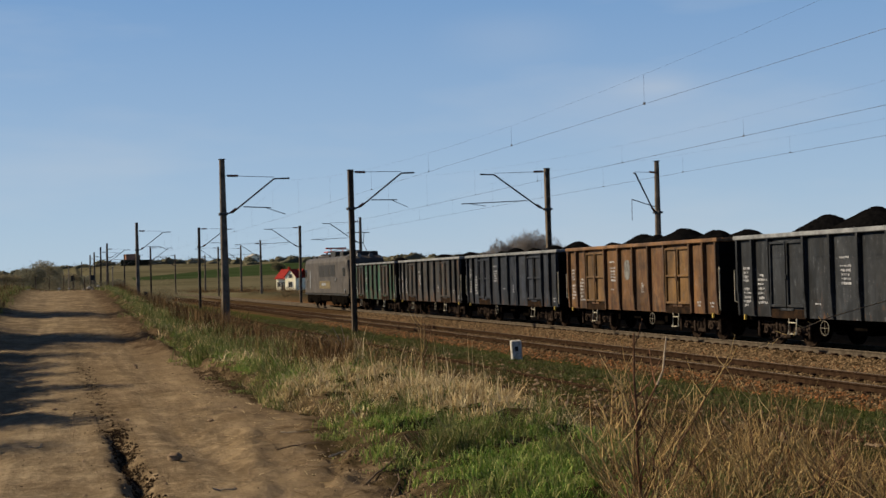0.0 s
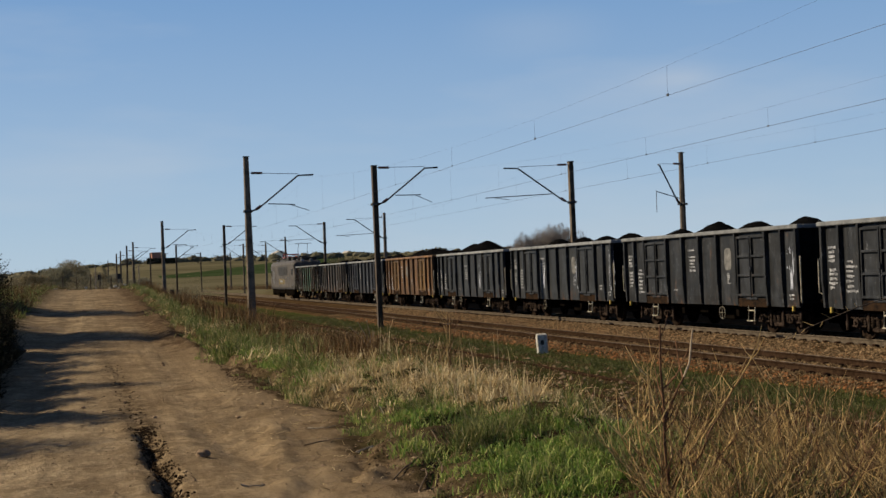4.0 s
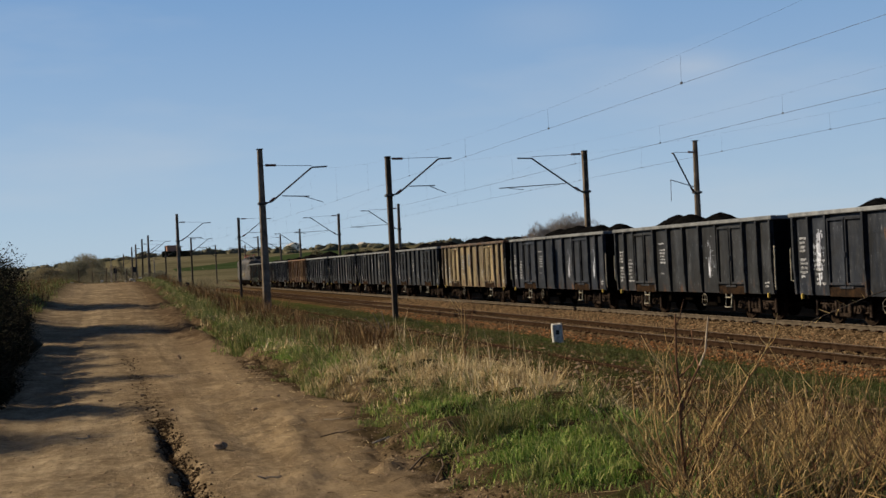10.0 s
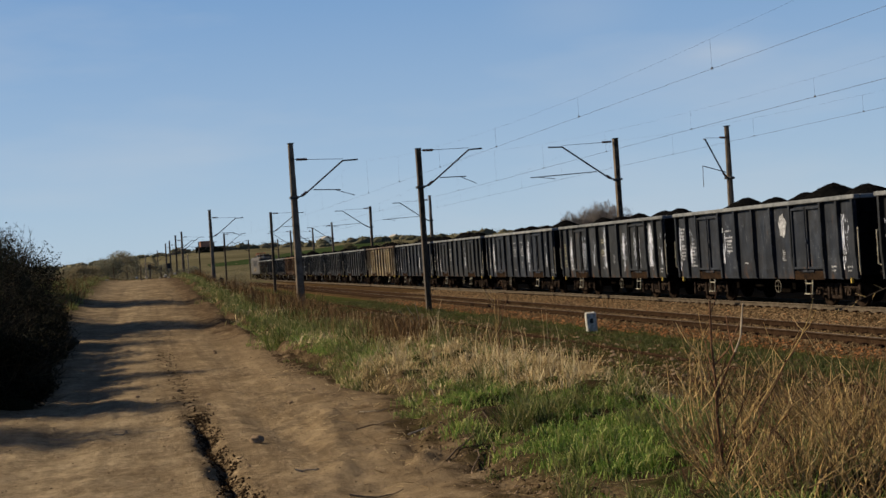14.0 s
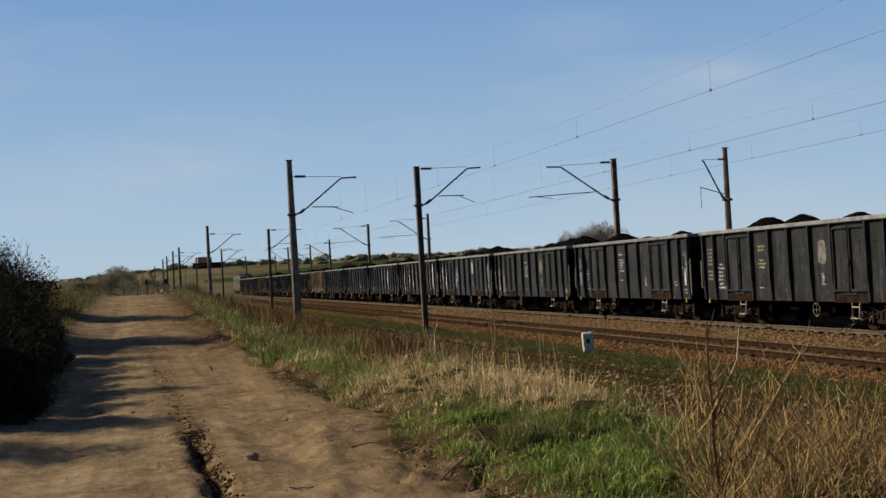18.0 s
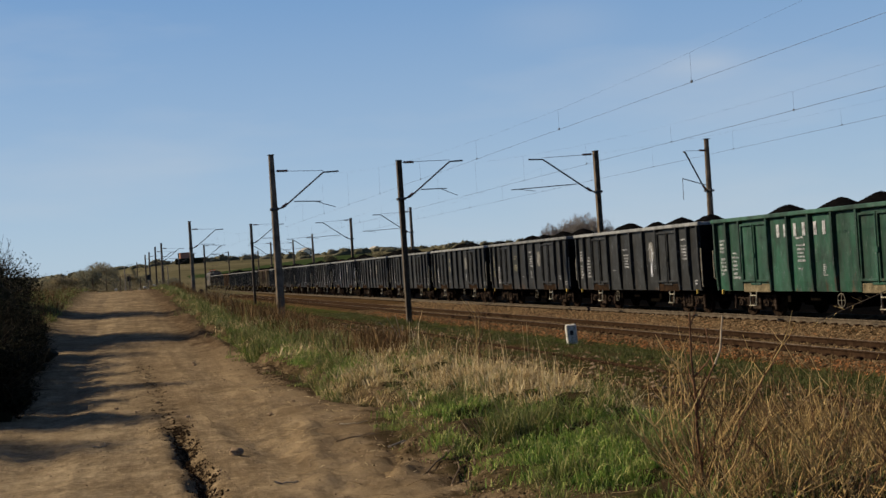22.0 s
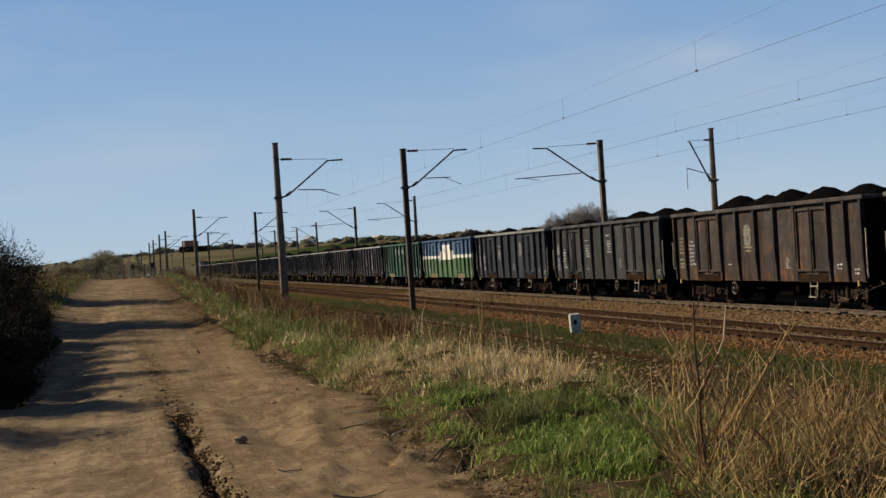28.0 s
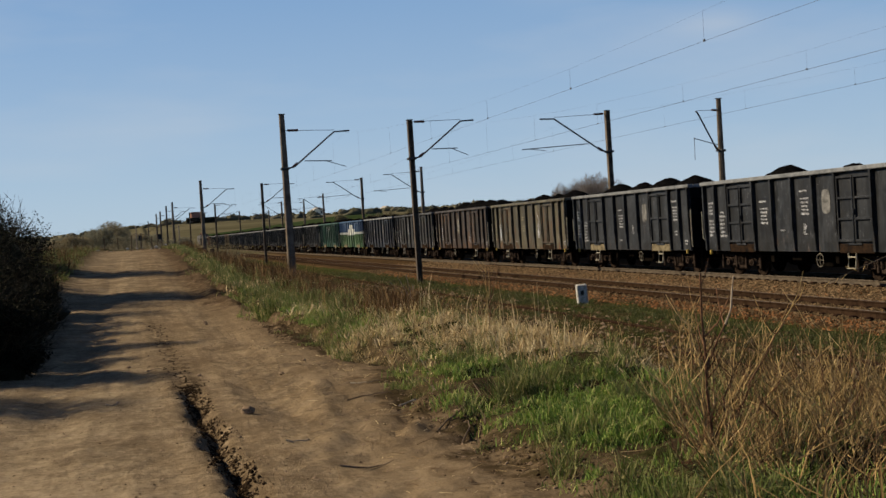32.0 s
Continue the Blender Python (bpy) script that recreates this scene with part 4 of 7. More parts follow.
def overhead(xs, z, rise, label):
    """A contact wire, its carrier above and the droppers between; xs: where the wires stand at the supports."""
    th = thing("overhead_line", label, "overhead wire", "overhead lines")

    def at(y):
        return float(np.interp(y, SPANS, xs))
    for a, b in zip(SPANS, SPANS[1:]):
        steps = [a + (b - a) * k / 12 for k in range(13)]

        def carrier(y):
            u = (y - a) / (b - a)
            return z + rise - 4 * (rise - 0.45) * u * (1 - u)
        part("contact_wire", Build().tube([(at(y), y, z) for y in (a, b)], 0.0048 if z > 5.4 else 0.0030, 5).mesh("contact_wire", M_WIRE), th)
        part("carrier_wire", Build().tube([(at(y), y, carrier(y)) for y in steps], 0.0013, 4).mesh("carrier_wire", M_WIRE), th)
        if b > 300:
            continue
        for k in range(9):
            y = a + (b - a) * (k + 0.5) / 9
            part("dropper", Build().tube([(at(y), y, z), (at(y), y, carrier(y))], 0.002, 4).mesh("dropper", M_WIRE), th)
            part("wire_clamp", Build().box(at(y) - 0.01, at(y) + 0.01, y - 0.03, y + 0.03, z - 0.012, z + 0.03).mesh("wire_clamp", M_WIRE), th)


overhead([9.8, 9.8, 9.85, 9.2, 8.3, 7.2, 6.3, 5.5], 5.25, 1.7, "thin contact wire and carrier over the disused track")
overhead([15.5, 15.8, 15.7, 15.1, 14.4, 13.5, 12.9, 12.6], 5.5, 1.6, "thin contact wire and carrier over the empty line")
overhead([21.2, 21.5, 21.2, 20.9, 21.0, 21.0, 20.9, 21.0], 5.8, 1.4, "thin contact wire and carrier over the coal train")

# ---- coal wagons ----
HALF, SIDE, ZB, ZT, PITCH = 6.385, 1.42, 0.86, 3.30, 14.04
DOORS = (-3.55, 3.55)
DW = 0.92
# rib places along the wagon: ends, two panels, door, four panels, door, two panels
RIBS = [-HALF + 0.06, -5.45, -4.50, -2.60, -1.30, 0.0, 1.30, 2.60, 4.50, 5.45, HALF - 0.06]


def panel_mesh(y0, y1):
    """A side sheet pressed slightly outwards between two ribs."""
    n, v, f, rows = 4, [], [], (ZB, ZB + 0.3, 1.6, 2.3, ZT - 0.2, ZT - 0.08)
    for z in rows:
        for k in range(n + 1):
            u = k / n
            bulge = 0.022 * (4 * u * (1 - u)) if rows[0] < z < rows[-1] else 0
            v.append((-SIDE - bulge, y0 + (y1 - y0) * u, z))
    for r in range(len(rows) - 1):
        for k in range(n):
            f.append(((r + 1) * (n + 1) + k, (r + 1) * (n + 1) + k + 1, r * (n + 1) + k + 1, r * (n + 1) + k))
    return Build().add(v, f).mesh("side_panel", PAINT)


def tub_mesh():
    """Floor and the two inner side walls of the open tub, in one piece."""
    o, a, i = SIDE - 0.04, HALF - 0.03, SIDE - 0.08
    prof = [(-o, ZB + 0.1), (o, ZB + 0.1), (o, ZT - 0.1), (i, ZT - 0.1), (i, 1.2), (-i, 1.2), (-i, ZT - 0.1), (-o, ZT - 0.1)]
    v = [(x, y, z) for y in (-a, a) for x, z in prof]
    return Build().add(v, [(0, 1, 2, 3, 4, 5, 6, 7), (15, 14, 13, 12, 11, 10, 9, 8)] + [(k, k + 8, (k + 1) % 8 + 8, (k + 1) % 8) for k in range(8)]).mesh("wagon_body", PAINT)


BODY = tub_mesh()
# dirty ends, coloured near black to hold the shade between wagons
END = Build().box(-SIDE, SIDE, -0.03, 0.03, ZB + 0.1, ZT - 0.1).mesh("end_wall", M_ENDSHADE)
END_POST = Build().box(-0.05, 0.05, -0.09, 0.09, ZB + 0.11, ZT - 0.11, 0.012).mesh("end_post", M_ENDSHADE)
STIFFENER = Build().box(-SIDE + 0.004, SIDE - 0.004, -0.07, 0.07, -0.04, 0.04, 0.012).mesh("stiffener", M_ENDSHADE)
PANELS = [panel_mesh(y0, y1) for y0, y1 in zip(RIBS, RIBS[1:])]
RIM = Build().box(-SIDE - 0.15, -SIDE + 0.06, -HALF - 0.12, HALF + 0.12, ZT - 0.13, ZT, 0.02).box(SIDE - 0.06, SIDE + 0.12, -HALF - 0.12, HALF + 0.12, ZT - 0.13, ZT, 0.02) \
    .box(-SIDE + 0.06, SIDE - 0.06, -HALF - 0.12, -HALF + 0.06, ZT - 0.13, ZT - 0.005, 0.02).box(-SIDE + 0.06, SIDE - 0.06, HALF - 0.06, HALF + 0.12, ZT - 0.13, ZT - 0.005, 0.02).mesh("wagon_rim", M_RIM)


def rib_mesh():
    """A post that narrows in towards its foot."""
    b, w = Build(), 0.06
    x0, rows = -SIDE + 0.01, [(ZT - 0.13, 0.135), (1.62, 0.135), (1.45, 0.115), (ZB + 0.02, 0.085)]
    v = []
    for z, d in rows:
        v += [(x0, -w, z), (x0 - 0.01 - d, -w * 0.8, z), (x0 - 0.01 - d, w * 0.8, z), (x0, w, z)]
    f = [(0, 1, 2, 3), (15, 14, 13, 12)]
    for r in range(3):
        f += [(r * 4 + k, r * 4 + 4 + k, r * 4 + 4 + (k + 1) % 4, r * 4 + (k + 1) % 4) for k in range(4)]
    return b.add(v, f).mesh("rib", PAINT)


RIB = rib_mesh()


def leaf_mesh(grid):
    """One door leaf: a sheet with a raised frame and cross rails."""
    b, x, h = Build(), -SIDE - 0.025, DW / 2 - 0.02
    z0, z1 = ZB + 0.30, ZT - 0.24
    b.box(x - 0.008, x + 0.02, -h, h, z0, z1)
    for y in (-h, h - 0.06):
        b.box(x - 0.075, x, y, y + 0.06, z0, z1, 0.008)
    cuts = (0.0, 0.34, 0.67, 1.0) if grid else (0.0, 1.0) if grid is None else (0.0, 0.5, 1.0)
    for c in cuts:
        zc = z0 + 0.035 + (z1 - z0 - 0.07) * c
        b.box(x - 0.074, x, -h + 0.06, h - 0.06, zc - 0.035, zc + 0.035, 0.008)
    return b.mesh("door_leaf", PAINT)


LEAVES = {"grid": leaf_mesh(True), "plain": leaf_mesh(None), "half": leaf_mesh(False)}
BAR = Build().tube([(-SIDE - 0.115, 0, ZB + 0.25), (-SIDE - 0.115, 0, ZT - 0.3)], 0.018, 6).box(-SIDE - 0.145, -SIDE - 0.06, -0.06, 0.06, 1.95, 2.1, 0.01).box(-SIDE - 0.1, -SIDE - 0.05, -0.35, 0.35, ZB + 0.2, ZB + 0.27, 0.01).mesh("lock_bar", PAINT)
FLAP_SHAPE = lambda mt: Build().box(-SIDE - 0.07, -SIDE - 0.02, -DW, DW, ZB - 0.03, ZB + 0.24, 0.012).mesh("flap", mt)
FLAP, TAN_FLAP = FLAP_SHAPE(M_FLAP), FLAP_SHAPE(M_TANFLAP)
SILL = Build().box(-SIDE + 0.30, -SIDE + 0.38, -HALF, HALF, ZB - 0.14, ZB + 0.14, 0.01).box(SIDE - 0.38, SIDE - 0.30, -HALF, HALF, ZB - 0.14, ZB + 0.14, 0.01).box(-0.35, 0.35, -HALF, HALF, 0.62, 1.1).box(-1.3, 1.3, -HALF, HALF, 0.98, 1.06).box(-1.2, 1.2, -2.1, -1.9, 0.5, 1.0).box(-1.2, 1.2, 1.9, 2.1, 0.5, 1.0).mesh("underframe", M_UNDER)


def bogie_mesh():
    """Two cast side frames with a dipped belly, axle boxes, coil springs, brake hangers and a bolster."""
    b = Build()
    for s in (-1, 1):
        x = s * 1.02
        b.box(x - 0.06, x + 0.06, -1.42, 1.42, 0.66, 0.80, 0.025)
        for a, c in ((-1, 1), (1, -1)):
            v = [(x + q, a * 0.66, 0.70) for q in (-0.05, 0.05)] + [(x + q, a * 0.42, 0.30) for q in (-0.05, 0.05)] + [(x + q, a * 0.30, 0.30) for q in (-0.05, 0.05)] + [(x + q, a * 0.46, 0.70) for q in (-0.05, 0.05)]
            b.add(v, [(0, 2, 3, 1), (2, 4, 5, 3), (4, 6, 7, 5), (0, 6, 4, 2), (1, 3, 5, 7)])
        b.box(x - 0.06, x + 0.06, -0.40, 0.40, 0.22, 0.36, 0.03)
        for k in (-0.24, 0.0, 0.24):
            b.tube([(x + s * 0.02, k, 0.36), (x + s * 0.02, k, 0.68)], 0.075, 10)
            for z in (0.42, 0.49, 0.56, 0.63):
                b.disc((x + s * 0.02, k, z), 0.092, (0, 0, 1), 0.025, 10)
        for y in (-0.9, 0.9):
            b.box(x - 0.10, x + 0.13, y - 0.15, y + 0.15, 0.33, 0.62, 0.04)
            b.disc((x + s * 0.13, y, 0.47), 0.115, (1, 0, 0), 0.09, 12)
            b.disc((x + s * 0.19, y, 0.47), 0.05, (1, 0, 0), 0.05, 8)
            b.box(x - 0.08, x + 0.08, y - 0.34, y + 0.34, 0.34, 0.40, 0.015)
            for k in (-0.25, 0.25):
                b.tube([(x, y + k, 0.38), (x, y + k, 0.68)], 0.06, 8)
                for z in (0.44, 0.51, 0.58):
                    b.disc((x, y + k, z), 0.078, (0, 0, 1), 0.022, 8)
        for y in (-0.36, 0.36, -1.40, 1.40):
            b.box(x - 0.14, x - 0.07, y - 0.05, y + 0.05, 0.24, 0.74, 0.02)
        b.tube([(x + s * 0.06, -1.3, 0.60), (x + s * 0.06, 1.3, 0.60)], 0.018, 5)
    b.box(-1.0, 1.0, -0.2, 0.2, 0.5, 0.75, 0.03)
    return b.mesh("bogie_frame", M_BOGIE)


BOGIE = bogie_mesh()
WHEELS = Build().disc((-0.752, 0, 0), 0.46, (1, 0, 0), 0.12, 24).disc((0.752, 0, 0), 0.46, (1, 0, 0), 0.12, 24).disc((-0.80, 0, 0), 0.3, (1, 0, 0), 0.1, 20).tube([(-1.0, 0, 0), (1.0, 0, 0)], 0.08, 10).mesh("wheelset", M_WHEEL)
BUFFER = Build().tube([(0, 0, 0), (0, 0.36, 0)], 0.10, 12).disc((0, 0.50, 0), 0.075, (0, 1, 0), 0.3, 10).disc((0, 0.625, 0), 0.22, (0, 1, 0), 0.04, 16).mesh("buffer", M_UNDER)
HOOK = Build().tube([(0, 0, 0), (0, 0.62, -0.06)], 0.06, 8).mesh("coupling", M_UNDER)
STEP = Build().tube([(-SIDE - 0.05, -0.21, ZB - 0.02), (-SIDE - 0.09, -0.20, 0.40), (-SIDE - 0.09, 0.20, 0.40), (-SIDE - 0.05, 0.21, ZB - 0.02)], 0.024, 6).tube([(-SIDE - 0.07, -0.20, 0.72), (-SIDE - 0.07, 0.20, 0.72)], 0.021, 6).box(-SIDE - 0.15, -SIDE - 0.03, -0.20, 0.20, 0.385, 0.41, 0.005).mesh("step", M_HANDLE)
WHEEL_HAND = Build().ring((-SIDE - 0.12, 0, 0.62), 0.20, 0.011).tube([(-SIDE - 0.12, -0.19, 0.62), (-SIDE - 0.12, 0.19, 0.62)], 0.007, 5).tube([(-SIDE - 0.12, 0, 0.43), (-SIDE - 0.12, 0, 0.81)], 0.007, 5).mesh("brake_wheel", M_WHEELRIM)
RAILING = Build().tube([(-SIDE - 0.05, -HALF - 0.1, 1.0), (-SIDE - 0.08, -HALF - 0.12, 1.1), (-SIDE - 0.08, -HALF - 0.12, 2.3), (-SIDE - 0.05, -HALF - 0.06, 2.35)], 0.022, 6).mesh("handrail", M_HANDLE)
FAR_RAILING = Build().tube([(-SIDE - 0.03, HALF + 0.02, 1.25), (-SIDE - 0.10, HALF + 0.14, 1.3), (-SIDE - 0.10, HALF + 0.14, 2.25), (-SIDE - 0.03, HALF + 0.02, 2.3)], 0.02, 6).mesh("handrail", M_HANDLE)
# brake boxes made bulky to fill the bright gap under the body
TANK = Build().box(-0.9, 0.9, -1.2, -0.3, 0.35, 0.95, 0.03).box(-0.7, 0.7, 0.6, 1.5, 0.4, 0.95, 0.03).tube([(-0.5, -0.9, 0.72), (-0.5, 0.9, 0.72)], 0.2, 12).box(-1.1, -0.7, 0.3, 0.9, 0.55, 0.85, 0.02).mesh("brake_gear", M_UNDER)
HOOKLET = Build().box(-SIDE - 0.1, -SIDE - 0.02, -0.035, 0.035, ZB - 0.12, ZB + 0.04, 0.012).mesh("rope_hook", M_YELLOW)


def lettering(name, rows, seed, mat, width=0.62, step=0.13, size=0.055):
    """Rows of short bars, like stencilled lines that cannot be read."""
    r, b = random.Random(seed), Build()
    for k in range(rows):
        if k and r.random() < 0.12:
            continue
        y, end = width / 2 - r.uniform(0, width * 0.2), -width / 2 + r.uniform(0, width * 0.4)
        while y > end:
            w = r.uniform(0.015, 0.075)
            b.box(-SIDE - 0.030, -SIDE - 0.025, y - w, y, -k * step - size * r.uniform(0.55, 0.95), -k * step - size * r.uniform(0.0, 0.2))
            y -= w + r.uniform(0.012, 0.03)
    return b.mesh(name, mat)


TEXTS = [lettering("lettering", 7, 1, M_MARK, 0.66, 0.115, 0.085), lettering("lettering", 7, 2, M_MARK, 0.56, 0.135, 0.10), lettering("lettering", 10, 3, M_MARK, 0.46, 0.125, 0.105), lettering("lettering", 7, 4, M_MARKY, 0.6, 0.115, 0.085),
         lettering("lettering", 2, 5, M_MARK, 0.42, 0.11, 0.08), lettering("lettering", 6, 6, M_MARK, 0.24, 0.06, 0.05), lettering("lettering", 9, 7, M_MARKY, 0.46, 0.13, 0.10), lettering("lettering", 1, 8, M_MARK, 0.5, 0.1, 0.06)]
PLACARD = Build().add([(-SIDE - 0.030, 0.24 * math.copysign(abs(math.cos(a)) ** 0.55, math.cos(a)), 0.36 * math.copysign(abs(math.sin(a)) ** 0.55, math.sin(a))) for a in (2 * math.pi * i / 24 for i in range(24))], [tuple(range(23, -1, -1))]).mesh("chalk_panel", M_CHALK)


def scrape_mesh(seed, n=34, tall=1.7, wide=0.22):
    """Pale scrapes: many ragged upright slivers and flecks."""
    r, b = random.Random(seed), Build()
    x = -SIDE - 0.030
    for k in range(n * 3):
        core = k < n
        y = r.gauss(0, wide * 0.22) if core else max(-wide, min(wide, r.gauss(0, wide * 0.65)))
        z = r.uniform(-tall / 2, tall / 2) * r.uniform(0.3, 1.0)
        h, w = (r.uniform(0.10, 0.42), r.uniform(0.008, 0.030)) if core else (r.uniform(0.015, 0.10), r.uniform(0.004, 0.020))
        h *= 1 - abs(z) / tall
        p = [(x, y + w * r.uniform(0.3, 1), z - h), (x, y - w * r.uniform(0.3, 1), z - h * r.uniform(0.6, 1)), (x, y - w * r.uniform(0.5, 1.2), z), (x, y - w * r.uniform(0.1, 0.7), z + h), (x, y + w * r.uniform(0.1, 0.7), z + h * r.uniform(0.6, 1)), (x, y + w * r.uniform(0.5, 1.2), z)]
        b.add([(q[0] - k * 0.00002, q[1], q[2]) for q in p], [(5, 4, 3, 2, 1, 0)])
    return b.mesh("scrape", M_SCRAPE)


SCRAPES = [scrape_mesh(1, 90, 1.9, 0.28), scrape_mesh(2, 110, 2.0, 0.34), scrape_mesh(3, 24, 1.5, 0.32), scrape_mesh(4, 10, 1.6, 0.5)]


def coal_mesh(seed, heaps=()):
    r = random.Random(seed)
    nx, ny = 22, 120
    xs, yy = np.linspace(-1.36, 1.36, nx), np.linspace(-HALF + 0.05, HALF - 0.05, ny)
    X, Y = np.meshgrid(xs, yy)
    Z = np.full_like(X, 2.9)
    for yy0, h in heaps:
        d = np.sqrt(((X - 0.05) * 0.85) ** 2 + (Y - yy0) ** 2)
        Z = np.maximum(Z, 2.81 + h - 0.64 * (np.sqrt(d * d + 0.035) - 0.17))
    y = -HALF + r.uniform(0.9, 1.6) if not heaps else HALF
    while y < HALF - 0.7:
        h, w = r.uniform(0.45, 0.86), r.uniform(0.60, 0.72)
        cx = r.uniform(-0.15, 0.25)
        d = np.sqrt(((X - cx) * 0.75) ** 2 + (Y - y) ** 2)
        Z = np.maximum(Z, 2.85 + h - w * (np.sqrt(d * d + 0.035) - 0.17))
        y += r.uniform(1.35, 2.7)
    Z += 0.04 * waves(X, Y, seed, 9) + 0.03 * waves(X, Y, seed + 50, 23)
    edge = np.minimum(1.36 - np.abs(X), HALF - np.abs(Y))
    Z = np.minimum(Z, 3.12 + edge * 0.9)
    i = np.arange(nx * ny).reshape(ny, nx)
    q = np.stack([i[:-1, :-1], i[:-1, 1:], i[1:, 1:], i[1:, :-1]], -1).reshape(-1, 4)
    return soft_mesh("coal_load", np.stack([X.ravel(), Y.ravel(), Z.ravel()], 1), q, M_COAL, False)


COAL = [coal_mesh(30 + k) for k in range(9)]
# heaps along each load as (place, height)
HEAPS = {
    3: ((5.2, 0.7), (3.2, 0.8), (0.4, 0.72), (-2.2, 0.78), (-5.0, 0.85)),
    4: ((5.2, 0.7), (2.3, 0.93), (1.1, 0.86), (-1.1, 1.02), (-3.5, 0.86), (-5.6, 0.8)),
    5: ((3.7, 1.02), (1.4, 1.12), (-1.4, 0.56), (-3.8, 0.5)),
    6: ((3.6, 0.82), (0.5, 0.8), (-2.1, 0.77), (-4.8, 0.8)),
    7: ((4.6, 0.76), (1.6, 0.88), (-1.2, 0.8), (-4.4, 0.78)),
    8: ((5.0, 0.55), (2.9, 0.9), (0.5, 0.88), (-1.7, 0.84), (-3.8, 0.82)),
    9: ((4.6, 0.9), (2.2, 0.93), (-0.6, 0.75), (-3.8, 0.72)),
    10: ((3.3, 0.9), (2.0, 0.86), (0.6, 0.95), (-1.0, 0.86), (-2.1, 0.88), (-4.4, 0.84)),
    11: ((3.7, 0.93), (2.5, 0.91), (0.1, 0.86), (-2.4, 0.5), (-4.6, 0.45)),
    12: ((4.2, 0.8), (2.1, 0.82), (-0.7, 0.76), (-3.9, 0.9)),
    13: ((4.4, 0.8), (2.0, 0.76), (0.0, 0.8), (-3.0, 0.78), (-4.5, 0.8)),
    14: ((5.0, 0.6), (3.5, 0.88), (1.3, 0.78), (-0.9, 0.82), (-2.6, 1.0), (-4.6, 0.86)),
    15: ((5.0, 0.55), (3.0, 0.65), (0.6, 0.82), (-1.2, 0.88), (-3.0, 0.95), (-4.6, 1.0)),
    17: ((4.2, 0.88), (1.8, 0.84), (-1.6, 0.72), (-4.3, 0.75)),
    18: ((3.6, 0.82), (1.2, 0.8), (-1.6, 0.86), (-4.4, 0.86)),
    19: ((3.8, 0.85), (0.8, 0.75), (-1.6, 0.82), (-4.2, 0.8)),
    20: ((4.0, 0.82), (0.7, 0.84), (-1.4, 0.86), (-4.4, 0.85)),
    24: ((3.9, 1.0), (1.9, 0.9), (0.2, 1.0), (-1.9, 0.95), (-4.2, 0.9)),
    26: ((4.3, 0.92), (1.6, 0.85), (-1.1, 0.93), (-3.7, 0.9)),
    25: ((4.6, 0.68), (1.5, 0.86), (-1.0, 0.8), (-3.6, 0.9)),
}
HEAPED = {k: coal_mesh(60 + k, h) for k, h in HEAPS.items()}
BLK, BLU, GRY = (0.0046, 0.0061, 0.0088), (0.0048, 0.0078, 0.0152), (0.0064, 0.0080, 0.0108)
